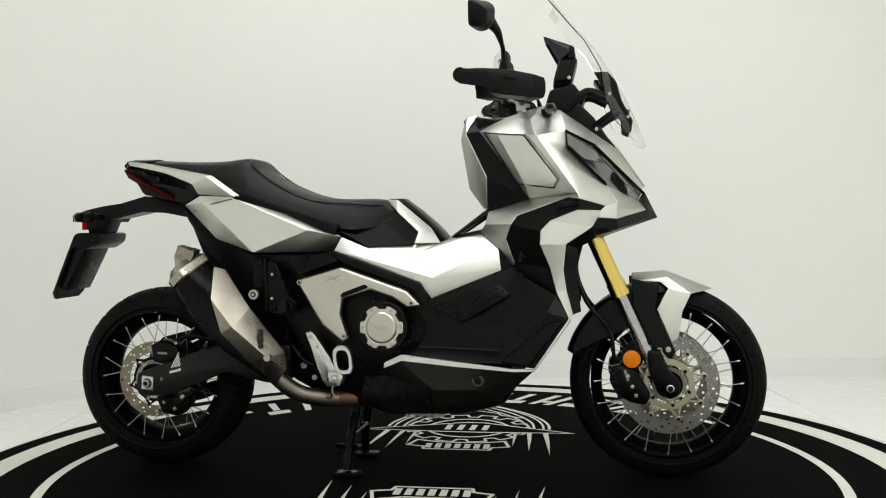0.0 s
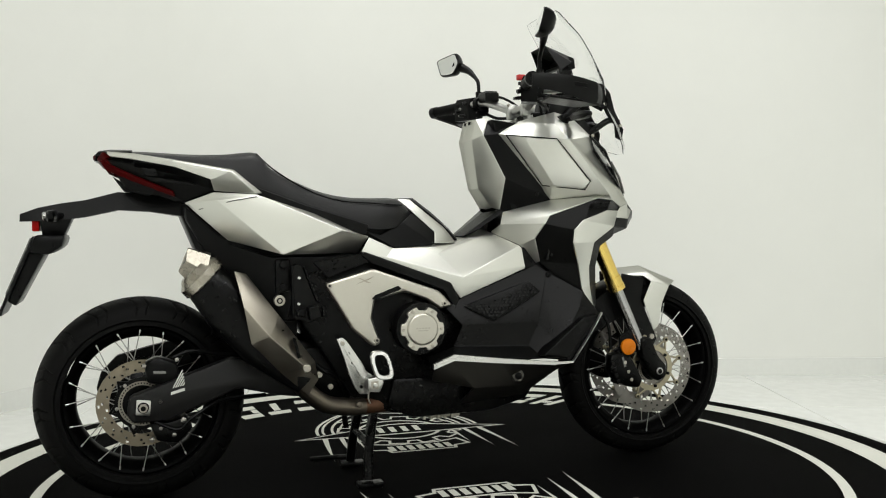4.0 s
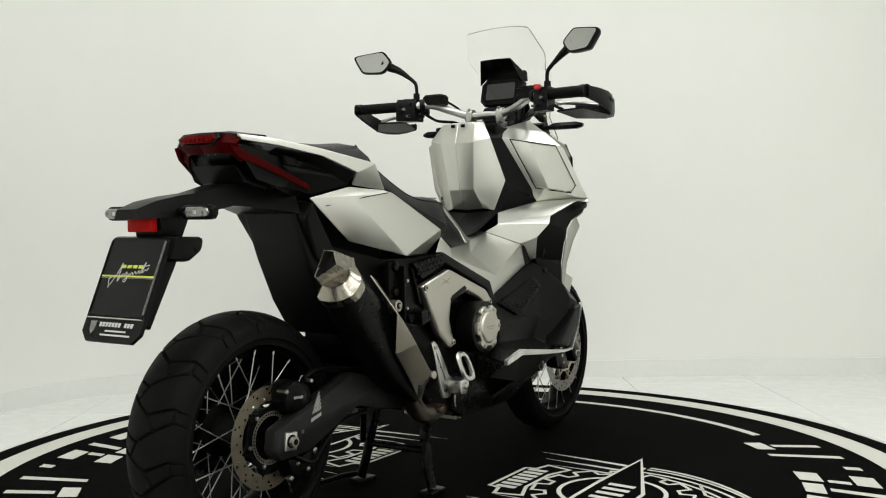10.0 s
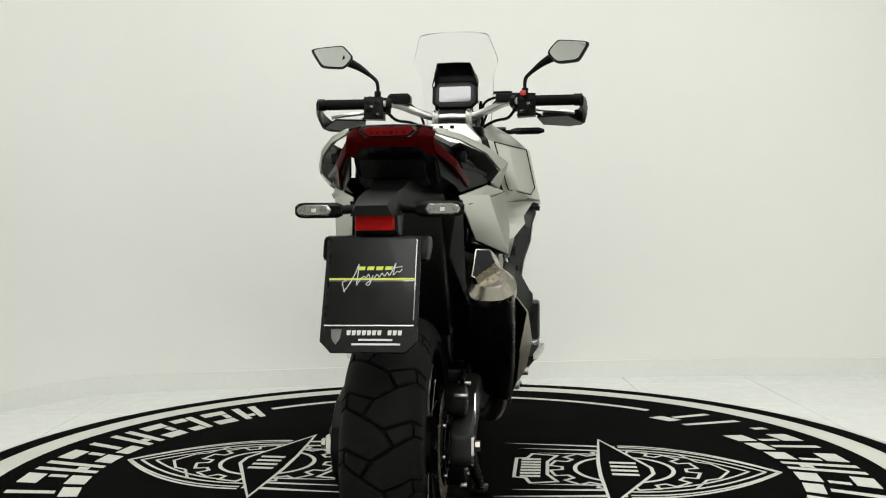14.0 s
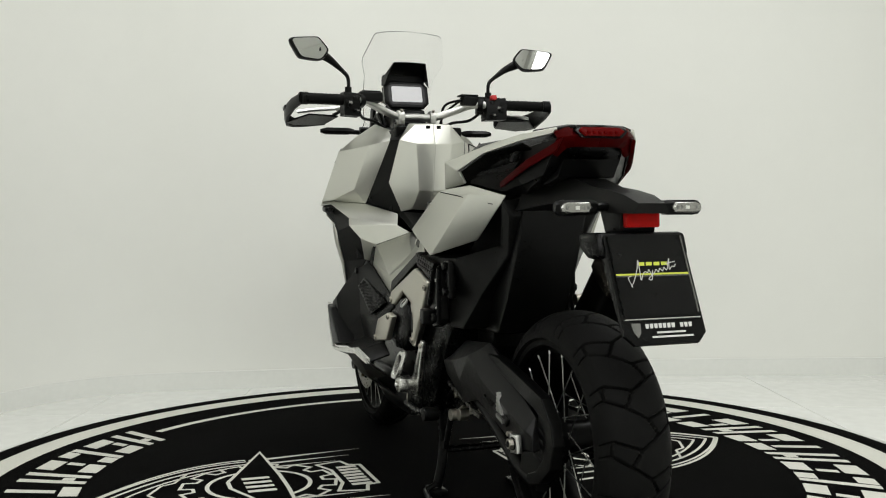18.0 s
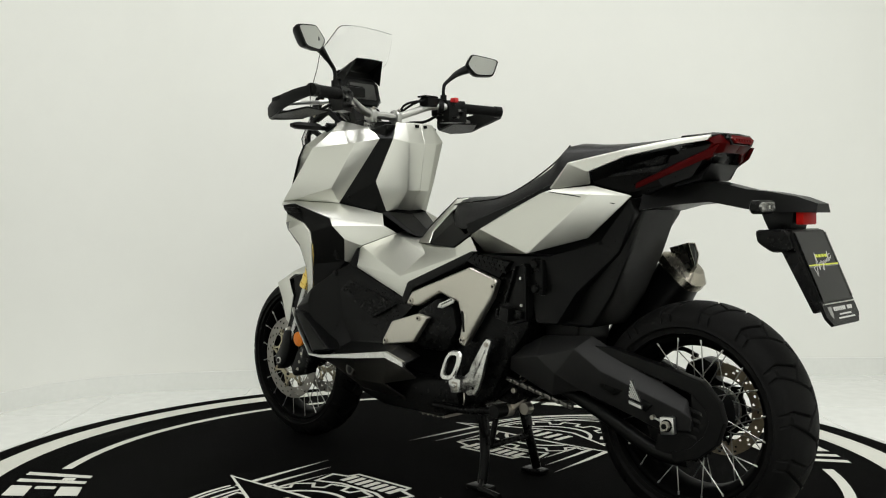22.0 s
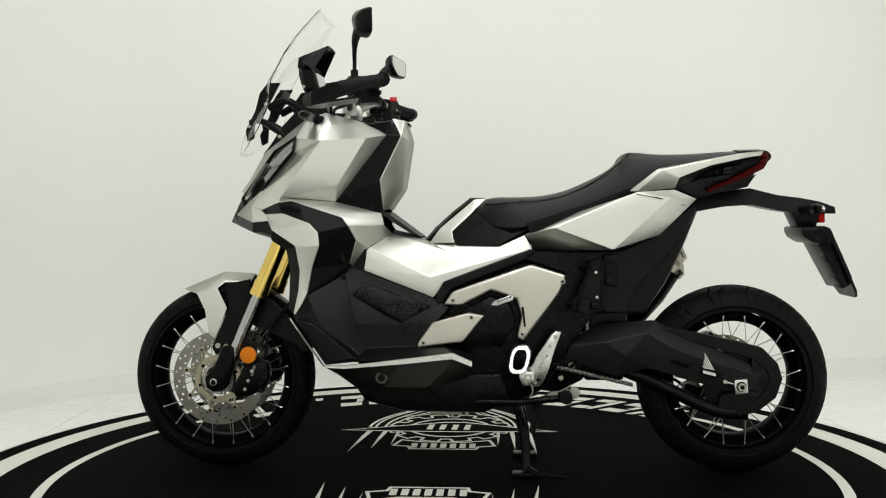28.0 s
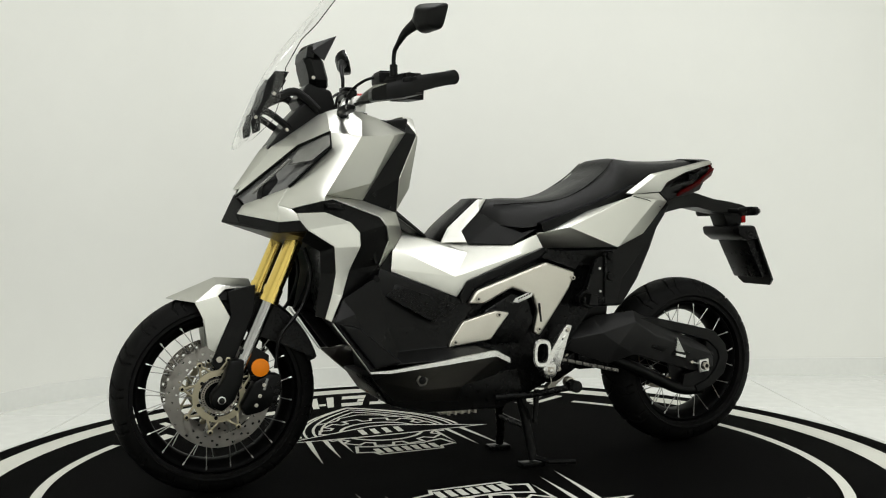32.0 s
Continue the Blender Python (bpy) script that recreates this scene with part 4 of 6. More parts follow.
part("tail_light_core", bevel(loft([[(x + dx, y * f, 0.961 + (z - 0.961) * f) for y, z, dx in BAR] for x, f in ((-0.988, 1.0), (-1.0030, 1.0), (-1.0060, 0.93))]), 0.0012), REDC, tail_light, "brighter red bar of the tail light")
for k in range(6):
    part("lamp_cell", box(-1.0075, -1.0040, -0.0375 + 0.0135 * k, -0.0300 + 0.0135 * k, 0.9545, 0.9615, 0.0006), REDC, tail_light, "small red lamp cell")
part("tail_cap", sheet({"a": (-0.990, 0.060, 0.974), "a0": (-0.996, 0.0, 0.975), "b": (-0.966, 0.096, 0.969), "c": (-0.905, 0.118, 0.970), "d": (-0.905, 0.0, 0.982), "e": (-0.962, 0.062, 0.978)}, ("a0 a e d", "a b c e", "e c d"), 1, 0.006, 0.002), PLASTIC, BIKE, "black tail cap")
part("tail_cap", sheet({"a": (-0.990, 0.060, 0.974), "a0": (-0.996, 0.0, 0.975), "b": (-0.966, 0.096, 0.969), "c": (-0.905, 0.118, 0.970), "d": (-0.905, 0.0, 0.982), "e": (-0.962, 0.062, 0.978)}, ("a0 a e d", "a b c e", "e c d"), -1, 0.006, 0.002), PLASTIC, BIKE, "black tail cap")
part("tail_recess_floor", slab([(-0.958, 0.905), (-0.930, 0.866), (-0.86, 0.850), (-0.86, 0.862), (-0.92, 0.880)], -0.070, 0.070, 0.003), PLASTIC, BIKE, "black lip under the tail light")
# seat
SE = [(-0.925, 0.966, 0.945, 0.060), (-0.900, 0.976, 0.935, 0.085), (-0.760, 0.969, 0.915, 0.118), (-0.665, 0.969, 0.893, 0.140), (-0.610, 0.974, 0.870, 0.152), (-0.578, 0.975, 0.857, 0.156), (-0.560, 0.966, 0.849, 0.158), (-0.546, 0.944, 0.843, 0.160), (-0.520, 0.924, 0.833, 0.160),
      (-0.461, 0.893, 0.808, 0.160), (-0.388, 0.863, 0.785, 0.160), (-0.315, 0.848, 0.762, 0.158), (-0.240, 0.845, 0.750, 0.152), (-0.178, 0.845, 0.755, 0.126), (-0.142, 0.836, 0.770, 0.096), (-0.114, 0.808, 0.782, 0.070)]


def seat_bm():
    rings = []
    pts = spline([Vector((a, b, c)) for a, b, c, d in SE], 84)
    wid = spline([Vector((d, 0, 0)) for a, b, c, d in SE], 84)
    for p, w in zip(pts, wid):
        x, zt, zb, hw = p.x, p.y, p.z, w.x
        h = zt - zb
        dip = 0.006 if x > -0.5 else 0.0
        half = [(0, zt - dip), (0.4, zt - 0.001), (0.70, zt - 0.006 - 0.03 * h), (0.88, zt - 0.26 * h), (0.98, zt - 0.66 * h), (1.0, zb + 0.02 * h), (0.9, zb)]
        ring = [(x, hw * q, z) for q, z in half] + [(x, -hw * q, z) for q, z in reversed(half[1:])]
        rings.append(ring)
    return loft(rings)


part("seat", seat_bm(), SEATM, BIKE, "black two-level dual seat", sharp=50)
for s in (-1, 1):
    part("seat_seam", tube([(-0.575, s * 0.108, 0.968), (-0.526, s * 0.118, 0.922), (-0.44, s * 0.132, 0.868), (-0.35, s * 0.135, 0.836), (-0.22, s * 0.128, 0.826), (-0.15, s * 0.10, 0.822)], 0.0022, 6, 24), SATIN, BIKE)
    part("seat_trim", sheet({"m": (-0.113, 0.074, 0.800), "f": (-0.048, 0.087, 0.742), "e": (-0.057, 0.114, 0.705), "l": (-0.187, 0.150, 0.698), "r": (-0.226, 0.140, 0.736), "u": (-0.152, 0.108, 0.772), "q": (-0.285, 0.150, 0.752)},
                               ("m f e u", "u e l r", "r l q"), s, 0.006, 0.003), PLASTIC, BIKE, "black trim below the seat nose")
    part("seat_base", slab([(-0.62, 0.885), (-0.45, 0.822), (-0.27, 0.765), (-0.28, 0.735), (-0.45, 0.785), (-0.58, 0.835)], s * 0.12, s * 0.186, 0.004), PLASTIC, BIKE, "black seat base edge")
    part("hinge_cover", sheet({"a": (-0.153, 0.042, 0.843), "b": (-0.115, 0.055, 0.841), "c": (-0.008, 0.067, 0.753), "d": (0.022, 0.086, 0.709), "e": (-0.054, 0.115, 0.709), "f": (-0.046, 0.090, 0.743), "g": (-0.112, 0.077, 0.803)},
                              ("a b g", "b c f g", "c d e f"), s, 0.005, 0.003), SILVER, BIKE, "matt silver strip beside the filler cover")
part("filler_cover", bevel(loft([[(x, -hw, z), (x, -hw * 0.7, z + 0.012), (x, hw * 0.7, z + 0.012), (x, hw, z), (x - 0.03, hw * 0.9, z - 0.05), (x - 0.03, -hw * 0.9, z - 0.05)] for x, z, hw in
                         ((-0.145, 0.832, 0.038), (-0.100, 0.832, 0.054), (-0.048, 0.792, 0.061), (-0.008, 0.757, 0.066), (0.012, 0.738, 0.066), (0.040, 0.706, 0.062))]), 0.004), PLASTIC, BIKE, "black ribbed filler cover")

part("seat_underside", box(-0.300, -0.170, -0.100, 0.100, 0.700, 0.775, 0.006), SATIN, BIKE, "black tray under the seat nose")

# -- rear mudguard, indicators and plate --
part("mudguard_arm", bevel(loft([[(x, -hw, zc - h), (x, -hw * 0.75, zc + h), (x, hw * 0.75, zc + h), (x, hw, zc - h)] for x, zc, h, hw in
                           ((-0.78, 0.825, 0.030, 0.105), (-0.86, 0.832, 0.024, 0.068), (-0.945, 0.838, 0.025, 0.052), (-1.03, 0.818, 0.023, 0.045), (-1.09, 0.810, 0.023, 0.045), (-1.150, 0.803, 0.018, 0.045), (-1.196, 0.794, 0.010, 0.040))]), 0.005), PLASTIC, BIKE, "black mudguard arm behind the tail")
part("plate_bracket", slab([(-1.155, 0.748), (-1.078, 0.746), (-1.085, 0.716), (-1.120, 0.694), (-1.172, 0.700)], -0.102, 0.102, 0.010), SATIN, BIKE, "black plate bracket")
part("plate_back", slab([(-1.120, 0.720), (-1.160, 0.738), (-1.225, 0.572), (-1.205, 0.560)], -0.078, 0.078, 0.004), SATIN, BIKE)
part("reflector_stay", slab([(-1.148, 0.80), (-1.06, 0.80), (-1.085, 0.745), (-1.140, 0.745)], -0.042, 0.042, 0.004), SATIN, BIKE)
part("rear_reflector", box(-1.166, -1.148, -0.037, 0.037, 0.757, 0.787, 0.003), RED, BIKE, "red rear reflector")
for s in (-1, 1):
    part("indicator_arm", tube([(-1.09, s * 0.03, 0.800), (-1.105, s * 0.085, 0.797)], 0.009, 10), SATIN, BIKE)
    OCT = ((-1, 0.55), (-0.5, 1), (0.8, 1), (1.3, 0.4), (1.3, -0.4), (0.8, -1), (-0.5, -1), (-1, -0.55))
    ind = part("rear_indicator", bevel(loft([[(-1.110 + 0.011 * f * a, s * yy, 0.797 + 0.0150 * f * b) for a, b in OCT] for yy, f in ((0.074, 0.70), (0.084, 1), (0.148, 1.03), (0.160, 0.90), (0.167, 0.55))]), 0.002), SATIN, BIKE, "slim rear indicator with a clear lens")
    ly = [(0.092, 0.0), (0.099, 0.0105), (0.146, 0.0110), (0.157, 0.0070), (0.161, 0.0), (0.157, -0.0070), (0.146, -0.0110), (0.099, -0.0105)]
    part("lens", bevel(loft([[(-1.1175, s * y, 0.797 + z) for y, z in ly], [(-1.1265, s * y, 0.797 + z) for y, z in ly], [(-1.1295, s * (0.126 + (y - 0.126) * 0.86), 0.797 + z * 0.80) for y, z in ly]]), 0.001), INDIC, ind, "clear ribbed indicator lens")
    for b0, b1 in ((0.100, 0.106), (0.110, 0.114), (0.146, 0.151)):
        part("lens_bulb", slab([(-1.1302, 0.7935), (-1.126, 0.7935), (-1.126, 0.8005), (-1.1302, 0.8005)], s * b0, s * b1, 0.001), SMOKE, ind)
    part("lens_bulb", box(-1.1303, -1.126, s * 0.121, s * 0.131, 0.7930, 0.8005, 0.001), ALU, ind, "bright bulb behind the lens")


def tilted_plate(pts, t):
    """A plate in the tilted plane of the number plate: points (across y, distance d down the slope)."""
    ax = Vector((-0.0685, 0, -0.160)).normalized()
    nrm = Vector((-0.160, 0, 0.0685)).normalized()
    o = Vector((-1.161, 0, 0.744))
    lo = [o + ax * d + Vector((0, y, 0)) + nrm * t[0] for y, d in pts]
    hi = [o + ax * d + Vector((0, y, 0)) + nrm * t[1] for y, d in pts]
    return loft([lo, hi])


plate = part("plate_holder", bevel(tilted_plate([(-0.084, 0.0), (0.084, 0.0), (0.090, 0.008), (0.090, 0.205), (0.070, 0.225), (-0.070, 0.225), (-0.090, 0.205), (-0.090, 0.008)], (-0.008, 0.0)), 0.002), PLASTIC, BIKE, "black dealer plate in a holder")
part("plate_face", tilted_plate([(-0.081, 0.004), (0.081, 0.004), (0.081, 0.170), (-0.081, 0.170)], (0.0, 0.002)), GLOSSB, plate, "glossy black plate with a yellow line and plain marks")
part("plate_line", tilted_plate([(-0.081, 0.083), (0.081, 0.083), (0.081, 0.0865), (-0.081, 0.0865)], (0.002, 0.0026)), YELLOW, plate)
part("plate_line", tilted_plate([(-0.081, 0.0875), (0.081, 0.0875), (0.081, 0.0895), (-0.081, 0.0895)], (0.002, 0.0026)), LENS, plate)
part("plate_lip", tilted_plate([(-0.083, 0.1745), (0.083, 0.1745), (0.083, 0.1765), (-0.083, 0.1765)], (0.0, 0.004)), ALU, plate)
for s in (-1, 1):
    part("plate_edge" if s < 0 else "plate_rim", tilted_plate([(s * 0.0815, 0.006), (s * 0.0835, 0.006), (s * 0.0835, 0.165), (s * 0.0815, 0.165)], (0.0, 0.004)), LENS if s < 0 else SATIN, plate)


for k in range(4):
    part("word_bar", tilted_plate([(0.026 - 0.017 * k, 0.060), (0.013 - 0.017 * k, 0.060), (0.014 - 0.017 * k, 0.067), (0.027 - 0.017 * k, 0.067)], (0.002, 0.0026)), YELLOW, plate)
SCRIPT = [[(0.052, 0.108), (0.045, 0.100), (0.032, 0.074), (0.026, 0.056), (0.027, 0.080), (0.028, 0.096), (0.022, 0.086), (0.016, 0.080), (0.010, 0.082)],
          [(0.050, 0.110), (0.055, 0.092), (0.048, 0.088)],
          [(0.010, 0.082), (0.006, 0.076), (0.002, 0.086), (-0.002, 0.078), (0.004, 0.096), (0.010, 0.094), (-0.004, 0.083), (-0.010, 0.076), (-0.014, 0.081), (-0.019, 0.074), (-0.024, 0.079), (-0.029, 0.072), (-0.034, 0.077), (-0.044, 0.054), (-0.040, 0.076), (-0.047, 0.070), (-0.052, 0.071), (-0.056, 0.066)],
          [(-0.034, 0.064), (-0.056, 0.060)]]
for line in SCRIPT:
    pts = [(p.x, p.y) for p in spline([Vector((a, b, 0)) for a, b in line], 5 * len(line))]
    bm = bmesh.new()
    for (y0, d0), (y1, d1) in zip(pts, pts[1:]):
        v = Vector((y1 - y0, d1 - d0))
        if v.length < 1e-5:
            continue
        v = v.normalized() * 0.0008
        q = tilted_plate([(y0 - v.x - v.y, d0 - v.y + v.x), (y1 + v.x - v.y, d1 + v.y + v.x), (y1 + v.x + v.y, d1 + v.y - v.x), (y0 - v.x + v.y, d0 - v.y - v.x)], (0.002, 0.0027))
        tmp = bpy.data.meshes.new("stroke")
        q.to_mesh(tmp)
        q.free()
        bm.from_mesh(tmp)
        bpy.data.meshes.remove(tmp)
    part("script_mark", bm, WHITE, plate, "white handwriting-like flourish")
for k in range(11):
    if k != 7:
        part("name_bar", tilted_plate([(0.040 - 0.0095 * k, 0.184), (0.0325 - 0.0095 * k, 0.184), (0.0340 - 0.0095 * k, 0.193), (0.040 - 0.0095 * k, 0.193)], (0.0, 0.0008)), WHITE, plate)
part("contact_bar", tilted_plate([(0.018, 0.200), (-0.045, 0.200), (-0.045, 0.2035), (0.018, 0.2035)], (0.0, 0.0008)), WHITE, plate)
part("contact_bar", tilted_plate([(0.030, 0.2085), (-0.060, 0.2085), (-0.060, 0.2120), (0.030, 0.2120)], (0.0, 0.0008)), WHITE, plate)
part("crest_mark", tilted_plate([(0.070, 0.182), (0.050, 0.182), (0.052, 0.200), (0.060, 0.211), (0.068, 0.200)], (0.0, 0.0008)), LENS, plate)

# -- rear frame, inner mudguard --
part("inner_mudguard", slab([(-0.785, 0.835), (-0.782, 0.795), (-0.736, 0.680), (-0.684, 0.575), (-0.622, 0.488), (-0.45, 0.488), (-0.42, 0.68), (-0.55, 0.80)], -0.086, 0.086, 0.012), PLASTIC, BIKE, "black inner rear mudguard")
for s in (-1, 1):
    RF = [(-0.775, 0.825), (-0.650, 0.716), (-0.545, 0.680), (-0.300, 0.682), (-0.275, 0.655), (-0.40, 0.640), (-0.470, 0.62), (-0.50, 0.50), (-0.560, 0.50), (-0.60, 0.58), (-0.715, 0.69), (-0.770, 0.785)]
    rf = loft([[(x, s * 0.070, z) for x, z in RF], [(x, s * (0.165 - 0.075 * max(0.0, min(1.0, (-0.545 - x) / 0.10)) * max(0.0, min(1.0, (0.86 - z) / 0.10))), z) for x, z in RF]])
    bmesh.ops.recalc_face_normals(rf, faces=rf.faces)
    part("rear_frame", bevel(rf, 0.006), PLASTIC, BIKE, "black rear side cover")
    part("frame_plate", slab([(-0.535, 0.672), (-0.495, 0.672), (-0.495, 0.585), (-0.535, 0.575)], s * 0.160, s * 0.180, 0.004), SATIN, BIKE)
    part("frame_bolt", drum(-0.514, 0.658, 0.011, s * 0.178, s * 0.190, 14), SATIN, BIKE)
    part("frame_bolt", drum(-0.514, 0.593, 0.011, s * 0.178, s * 0.190, 14), SATIN, BIKE)
    part("peg_latch", slab([(-0.492, 0.652), (-0.478, 0.660), (-0.462, 0.652), (-0.425, 0.556), (-0.398, 0.534), (-0.400, 0.512), (-0.440, 0.494), (-0.484, 0.506), (-0.492, 0.520)], s * 0.165, s * 0.190, 0.004), PLASTIC, BIKE, "black folded passenger peg bracket")
    part("latch_wall", slab([(-0.462, 0.652), (-0.456, 0.652), (-0.419, 0.556), (-0.425, 0.552)], s * 0.186, s * 0.200, 0.002), SATIN, BIKE)
    part("latch_wall", slab([(-0.495, 0.652), (-0.488, 0.656), (-0.486, 0.510), (-0.493, 0.508)], s * 0.186, s * 0.198, 0.002), SATIN, BIKE)
    part("latch_foot", slab([(-0.452, 0.540), (-0.424, 0.545), (-0.416, 0.510), (-0.448, 0.503)], s * 0.188, s * 0.222, 0.004), PLASTIC, BIKE)
    part("latch_foot", slab([(-0.484, 0.532), (-0.456, 0.534), (-0.456, 0.512), (-0.480, 0.512)], s * 0.188, s * 0.206, 0.004), SATIN, BIKE)
    part("latch_foot", slab([(-0.412, 0.538), (-0.402, 0.534), (-0.402, 0.512), (-0.412, 0.510)], s * 0.188, s * 0.216, 0.003), SATIN, BIKE)
    for px, pz in ((-0.472, 0.620), (-0.474, 0.548)):
        part("latch_bolt", drum(px, pz, 0.0045, s * 0.190, s * 0.1955, 10, 0.001), ALU, BIKE)
    part("mesh_grille", slab([(-0.430, 0.662), (-0.300, 0.682), (-0.270, 0.660), (-0.390, 0.618)], s * 0.160, s * 0.184, 0.003), PLASTIC, BIKE, "black mesh panel")
    for k in range(7):
        for r_ in range(3):
            part("mesh_cell", slab([(-0.415 + 0.018 * k + 0.006 * r_, 0.630 + 0.014 * r_ + 0.003 * k), (-0.403 + 0.018 * k + 0.006 * r_, 0.633 + 0.014 * r_ + 0.003 * k), (-0.405 + 0.018 * k + 0.006 * r_, 0.640 + 0.014 * r_ + 0.003 * k), (-0.417 + 0.018 * k + 0.006 * r_, 0.637 + 0.014 * r_ + 0.003 * k)], s * 0.182, s * 0.1862, 0), SATIN, BIKE)
    part("body_trim", slab([(-0.300, 0.684), (-0.285, 0.690), (-0.025, 0.594), (0.000, 0.545), (-0.010, 0.520), (-0.030, 0.540), (-0.048, 0.572), (-0.265, 0.655)], s * 0.150, s * 0.182, 0.006), PLASTIC, BIKE, "black trim below the tunnel panel")
part("muffler_bolt", drum(-0.528, 0.560, 0.0155, -0.180, -0.205, 18, 0.003), STEEL, BIKE, "large bright hex bolt")
part("muffler_bolt_core", drum(-0.528, 0.560, 0.0085, -0.200, -0.2065, 18, 0.0005), SATIN, BIKE)
part("muffler_bolt_hex", drum(-0.528, 0.560, 0.0052, -0.200, -0.209, 6, 0.001), STEEL, BIKE)

part("shock_cover", slab([(-0.575, 0.498), (-0.46, 0.50), (-0.46, 0.395), (-0.545, 0.415), (-0.57, 0.45)], -0.075, 0.075, 0.008), PLASTIC, BIKE, "black cover behind the engine")

# -- engine, covers --
part("rear_casing", slab([(-0.470, 0.410), (-0.330, 0.420), (-0.285, 0.300), (-0.310, 0.258), (-0.365, 0.252), (-0.440, 0.292)], -0.098, 0.098, 0.008), SATIN, BIKE, "black rear engine casing")
for px, pz, pr in ((-0.405, 0.335, 0.010), (-0.372, 0.298, 0.008), (-0.345, 0.345, 0.007), (-0.420, 0.372, 0.006)):
    for s in (-1, 1):
        part("casing_bolt", drum(px, pz, pr, s * 0.096, s * 0.108, 12, 0.001), STEEL, BIKE)
part("casing_hose", tube([(-0.440, -0.104, 0.395), (-0.400, -0.112, 0.350), (-0.360, -0.112, 0.330), (-0.330, -0.106, 0.280)], 0.007, 8, 14), PLASTIC, BIKE, "black hose behind the engine")
part("casing_hose", tube([(-0.445, 0.104, 0.370), (-0.400, 0.112, 0.330), (-0.350, 0.110, 0.300), (-0.300, 0.104, 0.262)], 0.006, 8, 14), PLASTIC, BIKE, "black hose behind the engine")
part("engine_block", slab([(0.06, 0.26), (0.23, 0.30), (0.26, 0.45), (0.24, 0.62), (0.0, 0.56), (-0.04, 0.60), (-0.29, 0.68), (-0.48, 0.64), (-0.46, 0.48), (-0.40, 0.40), (-0.32, 0.27), (-0.20, 0.215), (-0.02, 0.215)], -0.150, 0.150, 0.012), SATIN, BIKE, "black engine and frame core")
part("belly_pan", slab([(0.27, 0.315), (0.215, 0.235), (0.10, 0.205), (-0.14, 0.200), (-0.22, 0.235), (-0.20, 0.32)], -0.165, 0.165, 0.012), SATIN, BIKE, "black engine belly")
part("sump_grid", slab([(-0.10, 0.225), (0.02, 0.225), (0.03, 0.180), (-0.07, 0.180)], -0.09, 0.09, 0.006), STEEL, BIKE, "ribbed oil sump")
for k in range(5):
    part("sump_rib", box(-0.09 + 0.022 * k, -0.082 + 0.022 * k, -0.095, 0.095, 0.178, 0.225, 0.001), STEEL, BIKE)
CR = [(-0.401, 0.602), (-0.263, 0.641), (-0.065, 0.572), (-0.022, 0.527), (-0.064, 0.518), (-0.108, 0.548), (-0.172, 0.572), (-0.258, 0.548), (-0.266, 0.500), (-0.240, 0.428), (-0.262, 0.417), (-0.322, 0.468)]
part("engine_cover", slab(CR, -0.165, -0.192, 0.0085), TITAN, BIKE, "satin nickel engine cover plate", swell=0.35)
CL = [(-0.388, 0.612), (-0.285, 0.645), (-0.052, 0.566), (-0.024, 0.526), (-0.078, 0.523), (-0.169, 0.568), (-0.240, 0.542), (-0.255, 0.493), (-0.240, 0.428), (-0.262, 0.418), (-0.366, 0.560)]
part("engine_cover", slab(CL, 0.165, 0.192, 0.0085), TITAN, BIKE, "satin nickel engine cover plate", swell=0.35)
part("lower_cover", slab([(0.052, 0.402), (0.048, 0.420), (0.006, 0.478), (-0.102, 0.506), (-0.150, 0.498), (-0.085, 0.419)], 0.200, 0.218, 0.004, 0.97), TITAN, BIKE, "satin nickel lower cover plate", swell=0.35)
for px, pz, py in ((-0.388, 0.596, -1), (-0.051, 0.535, -1), (-0.254, 0.437, -1), (-0.376, 0.594, 1), (-0.055, 0.540, 1), (-0.257, 0.440, 1)):
    part("cover_bolt", drum(px, pz, 0.008, py * 0.190, py * 0.197, 14), STEEL, BIKE)
    part("bolt_socket", drum(px, pz, 0.004, py * 0.195, py * 0.1975, 6, 0), SATIN, BIKE)
for px, pz in ((-0.110, 0.493), (0.031, 0.418)):
    part("cover_bolt", drum(px, pz, 0.008, 0.217, 0.223, 14), STEEL, BIKE)
    part("bolt_socket", drum(px, pz, 0.004, 0.221, 0.2235, 6, 0), SATIN, BIKE)
part("cover_slot", slab([(-0.266, 0.556), (-0.256, 0.566), (-0.190, 0.590), (-0.180, 0.584), (-0.184, 0.578), (-0.258, 0.552)], -0.185, -0.1928, 0), SATIN, BIKE)
part("cover_slot", slab([(-0.262, 0.520), (-0.255, 0.520), (-0.262, 0.462), (-0.268, 0.462)], 0.185, 0.1935, 0), SATIN, BIKE)
KX, KZ = -0.131, 0.468
LOBES = []
for k in range(144):
    d = abs((k * 2.5 + 30) % 60 - 30) / 30
    rr = 0.0640 if d < 0.52 else 0.0640 - 0.0105 * min(1.0, (d - 0.52) / 0.10)
    LOBES.append((KX + rr * math.cos(radians(2.5 * k)), KZ + rr * math.sin(radians(2.5 * k))))
part("clutch_drum", bevel(drum(KX, KZ, 0.074, -0.170, -0.226, 56), 0.004), PLASTIC, BIKE, "round black clutch housing")
part("clutch_cover", slab(LOBES, -0.222, -0.238, 0.003), TITAN, BIKE, "six-lobed satin nickel clutch cover")
part("clutch_cap", slab([(KX + 0.049 * math.cos(2 * math.pi * k / 48), KZ + 0.049 * math.sin(2 * math.pi * k / 48)) for k in range(48)], -0.234, -0.2435, 0.003, 0.86), TITAN, BIKE, "raised cap of the clutch cover", swell=0.35)
